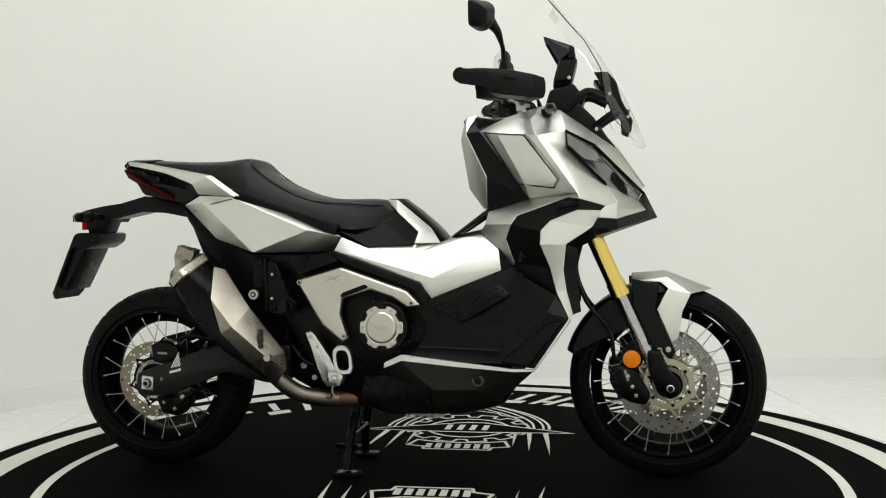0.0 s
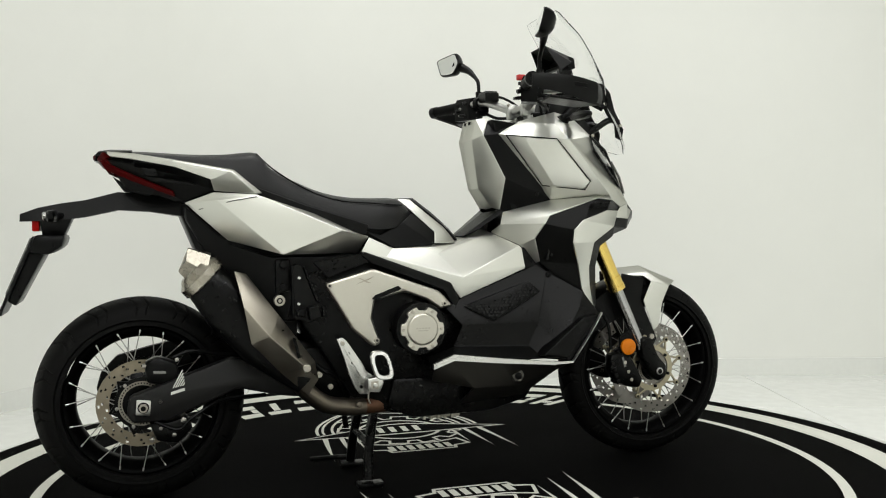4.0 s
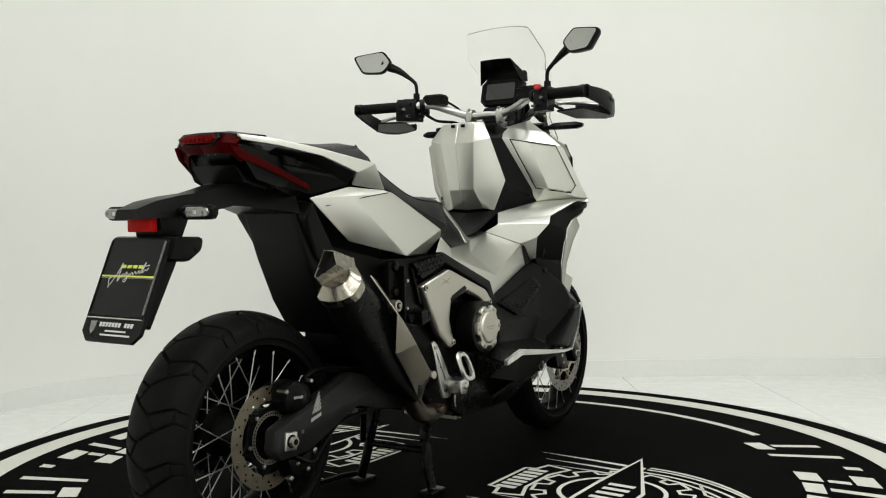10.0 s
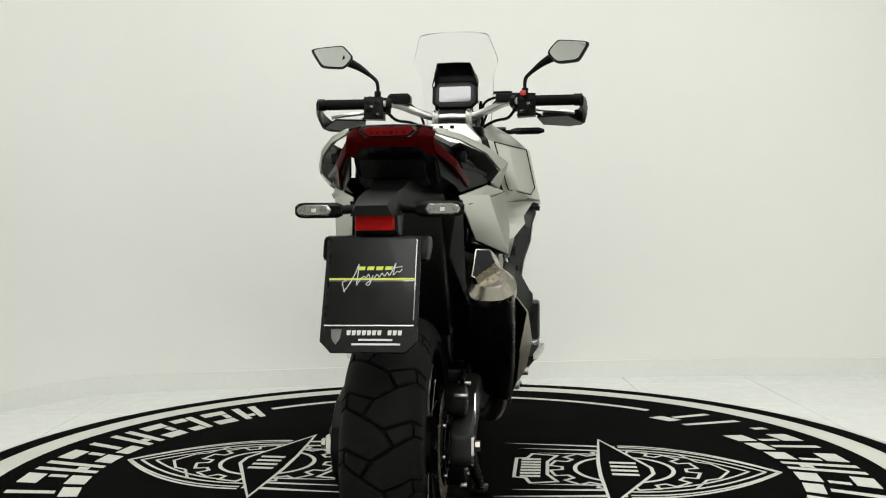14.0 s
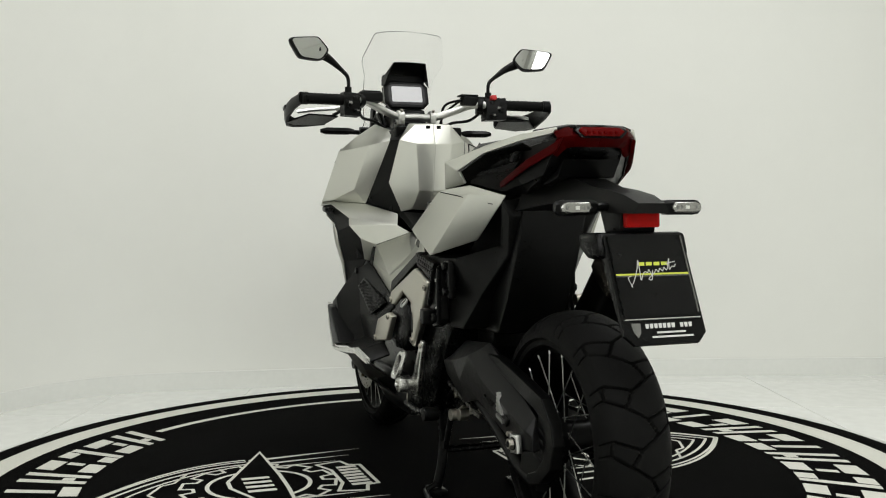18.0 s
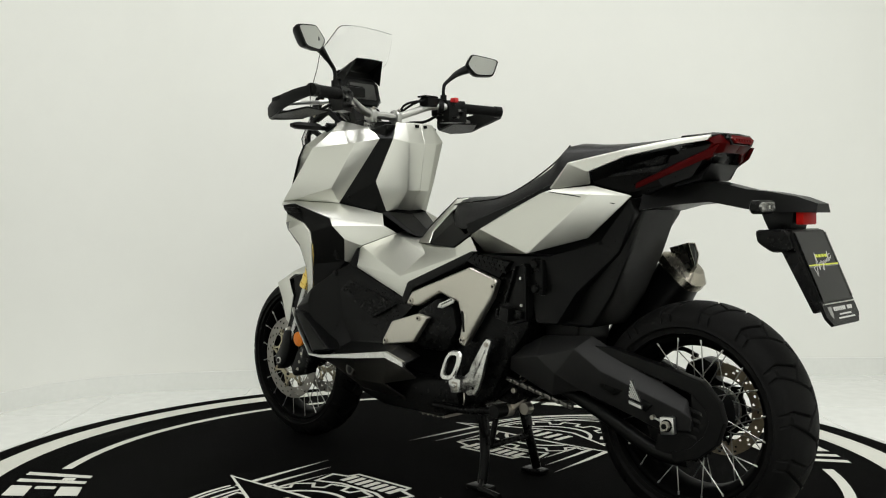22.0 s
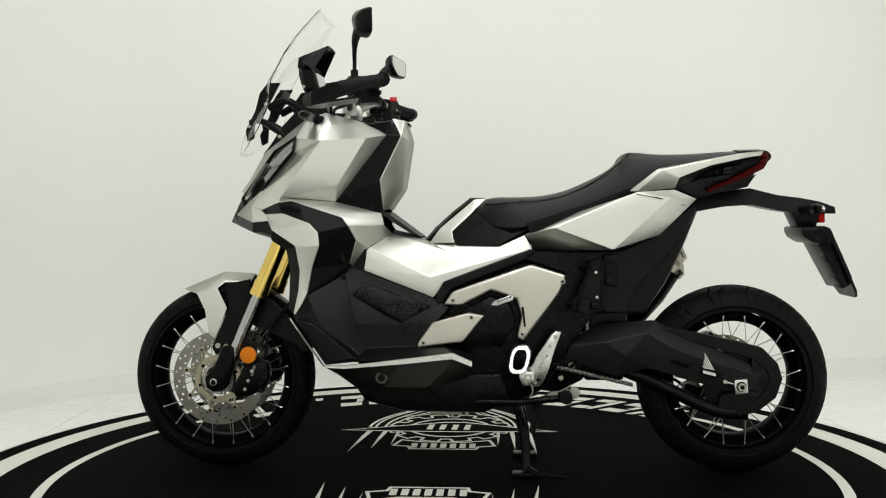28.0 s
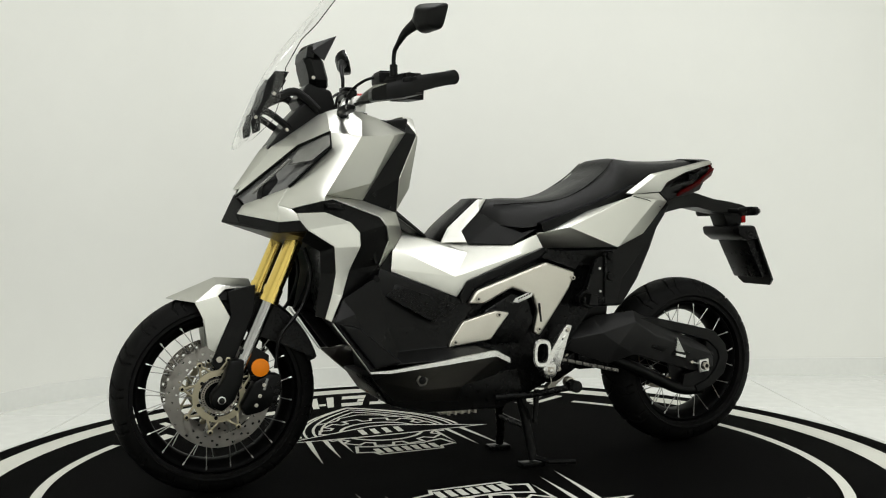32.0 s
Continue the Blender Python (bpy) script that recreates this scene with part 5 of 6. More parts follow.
for k in range(6):
    a = radians(60 * k)
    part("cover_bolt", drum(KX + 0.0565 * math.cos(a), KZ + 0.0565 * math.sin(a), 0.0048, -0.236, -0.2412, 12), STEEL, BIKE)
for k in range(5):
    part("cap_mark", box(KX - 0.021 + 0.0088 * k, KX - 0.0145 + 0.0088 * k, -0.2425, -0.2441, KZ + 0.0012, KZ + 0.0050, 0), STEEL, BIKE)
part("cap_mark", box(KX - 0.015, KX + 0.015, -0.2425, -0.2441, KZ - 0.0052, KZ - 0.0022, 0), STEEL, BIKE)
for mark in ([(-0.312, 0.597), (-0.300, 0.604), (-0.258, 0.620), (-0.272, 0.611)], [(-0.306, 0.616), (-0.294, 0.613), (-0.268, 0.600), (-0.282, 0.602)]):
    part("etched_mark", slab(mark, -0.186, -0.1923, 0), SHIELD, BIKE, "faint cross-shaped mark etched in the cover")
part("generator_cover", slab([(-0.08, 0.510), (-0.165, 0.555), (-0.225, 0.530), (-0.24, 0.470), (-0.20, 0.40), (-0.10, 0.40), (-0.02, 0.44)], 0.150, 0.196, 0.012), SATIN, BIKE, "black generator cover")
part("badge", slab([(-0.168, 0.527), (-0.176, 0.538), (-0.222, 0.555), (-0.234, 0.551), (-0.230, 0.541), (-0.186, 0.524)], 0.194, 0.199, 0.001), ALU, BIKE, "small bright badge")
for k in range(5):
    bx, bz = -0.184 - 0.0088 * k, 0.5325 + 0.0035 * k
    part("badge_bar", slab([(bx, bz), (bx - 0.0015, bz + 0.005), (bx - 0.0075, bz + 0.0075), (bx - 0.006, bz + 0.0025)], 0.1985, 0.1996, 0), SATIN, BIKE)

# -- lower side cowls and footboards --
def inside(poly, x, z, d):
    """Whether (x, z) lies inside the convex outline by more than d."""
    ok = []
    for (x0, z0), (x1, z1) in zip(poly, poly[1:] + poly[:1]):
        ok.append(((x1 - x0) * (z - z0) - (z1 - z0) * (x - x0)) / math.hypot(x1 - x0, z1 - z0))
    return min(ok) > d or max(ok) < -d


def cowl_y(x, z):
    """Half-width of the cowl's flank at (x, z)."""
    top = 0.545 + 0.389 * (x - 0.002)
    v = max(0.0, min(1.3, (top - z) / (top - 0.470)))
    return 0.181 + v * (0.202 + 0.043 * x - 0.174) + max(0.0, x - 0.08) * 0.10


LC = {"i": (0.002, 0.174, 0.545), "j": (0.246, 0.176, 0.640), "a": (0.262, 0.214, 0.622), "b": (0.372, 0.232, 0.560), "c": (0.406, 0.266, 0.500), "d": (0.310, 0.280, 0.362), "e": (0.235, 0.212, 0.470), "e2": (0.205, 0.205, 0.400),
      "f": (0.000, 0.202, 0.470), "f2": (-0.030, 0.210, 0.410), "g": (-0.045, 0.180, 0.520), "h": (0.230, 0.262, 0.372), "k": (-0.055, 0.290, 0.392), "m": (0.090, 0.278, 0.378), "n": (-0.108, 0.280, 0.364), "o": (-0.115, 0.215, 0.385), "p": (0.345, 0.266, 0.520), "q": (0.285, 0.262, 0.400)}
FB = [(-0.114, 0.288, 0.366), (-0.060, 0.308, 0.392), (0.089, 0.300, 0.374), (0.252, 0.292, 0.357), (0.312, 0.292, 0.358), (0.362, 0.291, 0.427), (0.412, 0.281, 0.496)]
for s in (-1, 1):
    part("lower_cowl", sheet(LC, ("i j a e f", "g i f", "f e e2 f2", "a b p q e", "b c p", "p c d q", "e q h e2", "q d h", "f2 e2 h m", "f2 m k", "o f2 k n"), s, 0.008, 0.005), PLASTIC, BIKE, "black lower side cowl with a footboard", swell=0.5)
    GR = [(0.207, 0.594), (0.010, 0.524), (0.095, 0.480), (0.240, 0.562)]
    bm = raw([(x, s * (cowl_y(x, z) + dy), z) for dy in (-0.010, 0.0045) for x, z in GR], [(0, 1, 2, 3), (7, 6, 5, 4)] + [(k, (k + 1) % 4, 4 + (k + 1) % 4, 4 + k) for k in range(4)])
    bmesh.ops.recalc_face_normals(bm, faces=bm.faces)
    part("cowl_grille", bevel(bm, 0.002), SATIN, BIKE, "black honeycomb panel")
    bm = bmesh.new()
    for k in range(24):
        for r_ in range(14):
            x, z = 0.008 + 0.0105 * k + 0.00525 * (r_ % 2), 0.478 + 0.0092 * r_
            if inside(GR, x, z, 0.007):
                q = [(x + 0.0046 * math.cos(radians(60 * a + 30)), z + 0.0046 * math.sin(radians(60 * a + 30))) for a in range(6)]
                lo = [bm.verts.new((a, s * (cowl_y(a, b) + 0.0040), b)) for a, b in q]
                hi = [bm.verts.new((x + (a - x) * 0.75, s * (cowl_y(a, b) + 0.0080), z + (b - z) * 0.75)) for a, b in q]
                bm.faces.new(hi)
                for a in range(6):
                    bm.faces.new([lo[a], lo[(a + 1) % 6], hi[(a + 1) % 6], hi[a]])
    part("grille_mesh", bm, PLASTIC, BIKE)
    part("toe_pad", slab([(0.398, 0.499), (0.345, 0.488), (0.212, 0.377), (0.296, 0.363)], s * 0.225, s * 0.290, 0.008, 0.95), PLASTIC, BIKE, "black toe pad at the footboard front")
    part("cowl_bolt", drum(0.268, 0.612, 0.010, s * 0.200, s * 0.219, 14), SATIN, BIKE)
    for k, (p0, p1) in enumerate(zip(FB, FB[1:])):
        w0, w1 = (0.015, 0.017, 0.014, 0.008, 0.005, 0.004, 0.006)[k:k + 2]
        q = [(p0[0], s * p0[1], p0[2] + w0 / 2), (p1[0], s * p1[1], p1[2] + w1 / 2), (p1[0], s * p1[1], p1[2] - w1 / 2), (p0[0], s * p0[1], p0[2] - w0 / 2)]
        part("footboard_strip", bevel(loft([q, [(x, y - s * 0.012, z) for x, y, z in q]]), 0.0015), ALU if k < 4 else SILVER, BIKE, "bright strip along the footboard edge")
    part("skirt", sheet({"a": (-0.112, 0.284, 0.358), "b": (-0.066, 0.305, 0.384), "c": (0.088, 0.296, 0.368), "d": (0.250, 0.288, 0.352), "e": (0.310, 0.282, 0.354), "f": (0.285, 0.225, 0.325), "g": (0.150, 0.235, 0.290), "h": (0.02, 0.240, 0.290), "i": (-0.10, 0.220, 0.315), "j": (0.20, 0.16, 0.245), "k": (0.0, 0.16, 0.230)},
                        ("a b h i", "b c g h", "c d f g", "d e f", "g f j", "h g j k"), s, 0.006, 0.003), SKIRT, BIKE, "dark metallic skirt below the footboard", swell=0.5)
    part("skirt_bolt", drum(0.150, 0.322, 0.020, s * 0.245, s * 0.262, 6, 0.003), SKIRT, BIKE)
    part("skirt_bore", drum(0.150, 0.322, 0.011, s * 0.258, s * 0.2635, 16, 0.001), SATIN, BIKE)

# -- pegs and brackets --
for s in (-1, 1):
    br = part("footpeg_bracket", slab([(-0.370, 0.446), (-0.354, 0.450), (-0.342, 0.440), (-0.296, 0.372), (-0.288, 0.352), (-0.268, 0.338), (-0.266, 0.300), (-0.282, 0.286), (-0.306, 0.288), (-0.320, 0.306), (-0.336, 0.345), (-0.352, 0.398)], s * 0.186, s * 0.198, 0.002), ALU, BIKE, "polished aluminium footpeg bracket")
    part("bracket_bolt", drum(-0.354, 0.434, 0.0065, s * 0.197, s * 0.203, 12), STEEL, br)
    for hx, hz in ((-0.338, 0.404), (-0.326, 0.378), (-0.302, 0.308)):
        part("bracket_hole", drum(hx, hz, 0.0048, s * 0.195, s * 0.1988, 12, 0.0003), SATIN, br)
    part("bracket_rib", slab([(-0.350, 0.418), (-0.345, 0.420), (-0.300, 0.340), (-0.305, 0.336)], s * 0.197, s * 0.2015, 0.001), ALU, br)
    rings = []
    for k in range(28):
        a = 2 * math.pi * k / 28
        c, d = math.cos(a), math.sin(a)
        f = (abs(c) ** 3.2 + abs(d) ** 3.2) ** (-1 / 3.2)
        ring = []
        for hw, hh, off in ((0.027, 0.038, 0.0), (0.030, 0.041, 0.006), (0.027, 0.038, 0.012), (0.0185, 0.0285, 0.012), (0.0175, 0.0275, 0.006), (0.0185, 0.0285, 0.0)):
            px, pz = hw * f * c, hh * f * d
            ring.append((-0.249 + px - 0.20 * pz, s * (0.222 + off - 0.30 * pz), 0.371 + pz))
        rings.append(ring)
    part("footpeg_loop", ring_loft(rings), ALU, br, "aluminium footpeg loop")
    part("peg_joint", slab([(-0.292, 0.336), (-0.252, 0.342), (-0.246, 0.322), (-0.258, 0.296), (-0.290, 0.300)], s * 0.196, s * 0.240, 0.004), ALU, br)
    part("joint_slot", slab([(-0.284, 0.328), (-0.262, 0.330), (-0.262, 0.306), (-0.282, 0.308)], s * 0.236, s * 0.2408, 0.0005), STEEL, br)
    part("joint_pin", drum(-0.272, 0.318, 0.0065, s * 0.238, s * 0.247, 12, 0.001), ALU, br)
    part("peg_spring", tube([(-0.284, s * 0.215, 0.296), (-0.286, s * 0.216, 0.276), (-0.280, s * 0.214, 0.262)], 0.0022, 6, 8), STEEL, br)

# -- swingarm, chain, rear brake --
part("swingarm", bevel(slab([(-0.925, 0.312), (-0.655, 0.405), (-0.512, 0.372), (-0.44, 0.36), (-0.44, 0.28), (-0.520, 0.290), (-0.638, 0.318), (-0.823, 0.243), (-0.915, 0.240), (-0.932, 0.262)], -0.112, -0.158, 0.010), 0), GREYBLACK, BIKE, "dark grey swingarm")
SL = {"a": (-0.395, 0.118, 0.418), "b": (-0.490, 0.116, 0.464), "c": (-0.645, 0.112, 0.474), "d": (-0.925, 0.122, 0.344), "e": (-0.944, 0.140, 0.304), "f": (-0.942, 0.142, 0.272), "g": (-0.860, 0.142, 0.264), "h": (-0.630, 0.142, 0.332), "i": (-0.532, 0.140, 0.308), "j": (-0.383, 0.134, 0.362),
      "m1": (-0.398, 0.148, 0.398), "m2": (-0.500, 0.160, 0.412), "m3": (-0.622, 0.164, 0.442), "m4": (-0.700, 0.160, 0.392), "m5": (-0.925, 0.152, 0.318), "n3": (-0.560, 0.164, 0.372)}
part("swingarm_left", sheet(SL, ("a b m2 m1", "b c m3 m2", "c d m5 m4 m3", "d e m5", "m2 m3 n3", "m3 m4 h n3", "m4 m5 g h", "m5 e f g", "m1 m2 n3 i j", "n3 h i"), 1, 0.030, 0.003), GREYBLACK, BIKE, "dark grey faceted swingarm", swell=0.4)
part("swingarm_core", slab([(-0.45, 0.41), (-0.64, 0.45), (-0.92, 0.32), (-0.925, 0.285), (-0.86, 0.28), (-0.63, 0.345), (-0.53, 0.325), (-0.41, 0.375)], 0.095, 0.125, 0.004), SATIN, BIKE)
part("swingarm_window", slab([(-0.770, 0.352), (-0.700, 0.385), (-0.690, 0.352), (-0.735, 0.335)], 0.146, 0.1525, 0.002), SATIN, BIKE, "dark window in the swingarm")
part("swingarm_window", slab([(-0.845, 0.325), (-0.790, 0.348), (-0.770, 0.325), (-0.825, 0.305)], 0.146, 0.1525, 0.002), SATIN, BIKE)
part("swingarm_bridge", box(-0.56, -0.44, -0.12, 0.11, 0.29, 0.40, 0.012), SATIN, BIKE)
for s, xx in ((-1, -0.889), (1, -0.891)):
    part("axle_plate", slab([(xx - 0.020, 0.264), (xx + 0.017, 0.259), (xx + 0.020, 0.301), (xx - 0.017, 0.305)], s * 0.150, s * 0.1635, 0.002), ALU, BIKE, "bright axle block")
    part("axle_washer", drum(xx, 0.283, 0.0150, s * 0.162, s * 0.1655, 20, 0.0005), SATIN, BIKE)
    part("axle_nut", drum(xx, 0.283, 0.0125, s * 0.162, s * 0.176, 6, 0.001), STEEL, BIKE)
    part("axle_end", drum(xx, 0.283, 0.0068, s * 0.1755, s * 0.1775, 14, 0.0005), SATIN, BIKE)
    part("chain_adjuster", tube([(xx + 0.018, s * 0.152, 0.288), (xx + 0.050, s * 0.152, 0.297)], 0.003, 8), ALU, BIKE)
    part("adjuster_nut", drum(xx + 0.044, 0.2955, 0.006, s * 0.147, s * 0.158, 6, 0), STEEL, BIKE)
    y0, y1 = (s * 0.156, s * 0.159) if s < 0 else (0.148, 0.1585)
    for k in range(5):
        # feathers of the small wing emblem, fanning up from its root
        ax, az = xx + 0.076 + 0.0062 * k, 0.3305 + 0.0012 * k
        bx, bz = xx + 0.103 + 0.0012 * k, 0.378 - 0.0088 * k
        part("wing_mark", slab([(ax, az), (ax + 0.0035, az), (bx + 0.0015, bz), (bx - 0.0010, bz + 0.0015)], y0, y1, 0), ALU, BIKE)
    part("mark_bar", slab([(xx + 0.072, 0.312), (xx + 0.108, 0.322), (xx + 0.108, 0.330), (xx + 0.072, 0.320)], y0, y1, 0), ALU, BIKE)
CG = [(-0.655, 0.452), (-0.720, 0.448), (-0.870, 0.415), (-0.960, 0.392), (-1.005, 0.345), (-1.018, 0.300), (-1.000, 0.245), (-0.950, 0.205), (-0.890, 0.186)]
CG2 = [(-0.660, 0.430), (-0.720, 0.420), (-0.860, 0.380), (-0.935, 0.358), (-0.972, 0.325), (-0.980, 0.300), (-0.965, 0.262), (-0.930, 0.228), (-0.880, 0.210)]
part("chain_guard", slab(CG + CG2[::-1], 0.100, 0.128, 0.004), PLASTIC, BIKE, "black chain guard round the sprocket")
for k in range(4):
    part("guard_slit", slab([(-0.958 + 0.004 * k, 0.318 - 0.020 * k), (-0.925 + 0.006 * k, 0.326 - 0.020 * k), (-0.925 + 0.006 * k, 0.317 - 0.020 * k), (-0.960 + 0.004 * k, 0.309 - 0.020 * k)], 0.118, 0.1232, 0.001), GREYBLACK, BIKE, "raised rib of the sprocket plate")
part("sprocket_cover", slab([(-0.93, 0.36), (-0.985, 0.33), (-0.992, 0.29), (-0.965, 0.235), (-0.90, 0.205), (-0.83, 0.20), (-0.84, 0.25), (-0.93, 0.27)], 0.098, 0.122, 0.004), PLASTIC, BIKE, "black plate beside the sprocket")
part("chain_tube", tube([(-0.55, 0.105, 0.325), (-0.66, 0.105, 0.280), (-0.82, 0.105, 0.205), (-0.92, 0.105, 0.195)], 0.020, 12, 18), PLASTIC, BIKE, "black chain tube")
for k in range(17):
    x = -0.36 - 0.0135 * k
    part("chain_link", slab([(x + 0.005, 0.340 - 0.0032 * k), (x - 0.008, 0.337 - 0.0032 * k), (x - 0.008, 0.325 - 0.0032 * k), (x + 0.005, 0.328 - 0.0032 * k)], 0.112, 0.126 if k % 2 else 0.123, 0.002), CHAIN, BIKE)
part("stand_link", slab([(-0.335, 0.245), (-0.410, 0.300), (-0.425, 0.290), (-0.350, 0.228)], 0.080, 0.096, 0.004), STEEL, BIKE, "bright linkage arm")
for px, pz in ((-0.345, 0.238), (-0.412, 0.252)):
    part("link_bolt", drum(px, pz, 0.017, 0.085, 0.112, 16, 0.003), STEEL, BIKE)
part("rear_caliper", slab([(-0.885, 0.400), (-0.850, 0.415), (-0.800, 0.395), (-0.790, 0.350), (-0.830, 0.335), (-0.880, 0.345)], -0.085, -0.145, 0.010), SATIN, BIKE, "black rear brake caliper")
part("caliper_mark", slab([(-0.862, 0.378), (-0.830, 0.376), (-0.829, 0.369), (-0.861, 0.371)], -0.144, -0.1465, 0), LENS, BIKE)
for px, pz in ((-0.885, 0.392), (-0.80, 0.405)):
    part("caliper_bolt", drum(px, pz, 0.0055, -0.120, -0.149, 12), DISC, BIKE)
part("parking_caliper", slab([(-0.875, 0.235), (-0.82, 0.235), (-0.775, 0.250), (-0.760, 0.215), (-0.80, 0.175), (-0.855, 0.185)], -0.085, -0.140, 0.008), SATIN, BIKE, "black lower brake caliper")
for px, pz, r_ in ((-0.868, 0.19, 0.007), (-0.785, 0.238, 0.008), (-0.81, 0.20, 0.006), (-0.845, 0.22, 0.005)):
    part("caliper_bolt", drum(px, pz, r_, -0.130, -0.144, 14), DISC, BIKE)
part("brake_lever_arm", tube([(-0.86, -0.145, 0.24), (-0.80, -0.148, 0.215), (-0.76, -0.145, 0.245), (-0.68, -0.13, 0.285), (-0.56, -0.12, 0.29)], 0.005, 8, 14), SATIN, BIKE)
part("rear_hose", tube([(-0.81, -0.13, 0.41), (-0.76, -0.13, 0.425), (-0.68, -0.12, 0.41), (-0.58, -0.11, 0.40)], 0.006, 8, 14), PLASTIC, BIKE)

# -- exhaust --
CAN0, CAN1 = Vector((-0.470, -0.198, 0.335)), Vector((-0.758, -0.196, 0.640))
AX = (CAN1 - CAN0).normalized()
UP = Vector((AX.z, 0, -AX.x)).normalized() * -1
OUT = Vector((0, -1, 0))


def rounded_shape(shape, times=2):
    """The outline with its corners cut over and over."""
    for _ in range(times):
        shape = [(a[0] * (1 - f) + b[0] * f, a[1] * (1 - f) + b[1] * f) for a, b in zip(shape, shape[1:] + shape[:1]) for f in (0.22, 0.78)]
    return shape


def can_ring(t, hu, ho, cu=0.0, co=0.0):
    c = CAN0 + (CAN1 - CAN0) * t + UP * cu + OUT * co
    shape = rounded_shape([(-1, -0.35), (-0.62, -1), (0.62, -1), (1, -0.35), (1, 0.60), (0.86, 1), (-0.55, 1), (-1, 0.35)])
    return [c + UP * hu * a + OUT * ho * b for a, b in shape]


def cap_ring(t, hu, ho, cu=-0.014):
    c = CAN0 + (CAN1 - CAN0) * t + UP * cu
    shape = rounded_shape([(-1, -0.55), (-0.75, -1), (0.7, -1), (1, -0.6), (1, 0.45), (0.65, 1), (-0.05, 1), (-0.82, -0.05)])
    return [c + UP * hu * 1.03 * a + OUT * ho * 1.03 * b for a, b in shape]


can = part("muffler", bevel(loft([can_ring(-0.02, 0.030, 0.030), can_ring(0.10, 0.044, 0.050, 0, -0.014), can_ring(0.35, 0.066, 0.058, 0.002, -0.014), can_ring(0.70, 0.069, 0.056, -0.003, -0.006), cap_ring(0.925, 0.060, 0.048)]), 0.004, 2, 30), SATIN, BIKE, "black muffler can", sharp=40)
part("muffler_cap", bevel(loft([cap_ring(0.900, 0.062, 0.050), cap_ring(0.910, 0.067, 0.054), cap_ring(0.962, 0.067, 0.054), cap_ring(0.982, 0.058, 0.045), cap_ring(1.004, 0.050, 0.038), cap_ring(1.014, 0.044, 0.033)]), 0.0025, 2, 24), POLISH, can, "polished steel muffler end cap", sharp=30)
SP0 = [(-0.706, -0.165, 0.694), (-0.710, -0.205, 0.688), (-0.722, -0.226, 0.645), (-0.754, -0.176, 0.600), (-0.752, -0.156, 0.606)]
SP1 = [(-0.766, -0.160, 0.709), (-0.768, -0.193, 0.708), (-0.774, -0.205, 0.676), (-0.792, -0.160, 0.644), (-0.791, -0.152, 0.648)]
spout = bevel(loft([SP0, SP1], cap=False), 0.003, 2, 20)
bmesh.ops.recalc_face_normals(spout, faces=spout.faces)
bmesh.ops.solidify(spout, geom=list(spout.faces), thickness=0.0025)
part("muffler_outlet", spout, POLISH, can, "three-cornered steel outlet spout")
SPM = sum((Vector(p) for p in SP1), Vector()) / 5
part("outlet_bore", loft([[tuple(SPM + (Vector(p) - SPM) * 0.93 + Vector((dx, 0, -0.3 * dx))) for p in SP1] for dx in (0.012, 0.003)]), SATIN, can, "dark bore of the outlet")
SH = {"b": (-0.648, 0.208, 0.645), "c": (-0.632, 0.276, 0.553), "b2": (-0.616, 0.196, 0.636), "e2": (-0.532, 0.222, 0.522), "e": (-0.566, 0.284, 0.472), "f": (-0.612, 0.254, 0.450), "g": (-0.466, 0.264, 0.380), "h": (-0.530, 0.244, 0.364),
      "i": (-0.425, 0.212, 0.340), "j": (-0.455, 0.218, 0.296), "g2": (-0.432, 0.200, 0.388)}
shield = part("heat_shield", sheet(SH, ("b b2 e2 e c", "c e f", "e e2 g2 g", "e g h f", "g g2 i", "g i j h"), -1, 0.004, 0.003), SHIELD, can, "brushed steel heat shield", swell=0.5)
n_sh = (Vector(SH["e2"]) - Vector(SH["e"])).cross(Vector(SH["g"]) - Vector(SH["e"]))
slot = [Vector((x, SH["e"][1] - (n_sh.x * (x - SH["e"][0]) + n_sh.z * (z - SH["e"][2])) / n_sh.y, z)) for x, z in ((-0.499, 0.462), (-0.490, 0.458), (-0.481, 0.408), (-0.490, 0.408))]
part("shield_slot", loft([[(p.x, -p.y - d, p.z) for p in slot] for d in (-0.004, 0.0015)]), SATIN, can)
part("shield_bolt", drum(-0.466, 0.380, 0.011, -0.250, -0.270, 16, 0.002), STEEL, can)
part("exhaust_pipe", tube([(-0.485, -0.198, 0.345), (-0.455, -0.190, 0.305), (-0.40, -0.175, 0.262), (-0.33, -0.157, 0.246), (-0.285, -0.145, 0.243)], 0.0255, 16, 20), PIPE, BIKE, "dulled steel exhaust pipe")
part("exhaust_front", tube([(-0.293, -0.146, 0.243), (-0.23, -0.126, 0.242), (-0.15, -0.10, 0.240), (-0.05, -0.08, 0.235), (0.10, -0.05, 0.235), (0.22, -0.03, 0.27)], 0.0245, 14, 20), RUST, BIKE, "heat-browned exhaust header")
part("pipe_bolt", drum(-0.305, 0.255, 0.009, -0.172, -0.188, 16, 0.002), PIPE, BIKE)

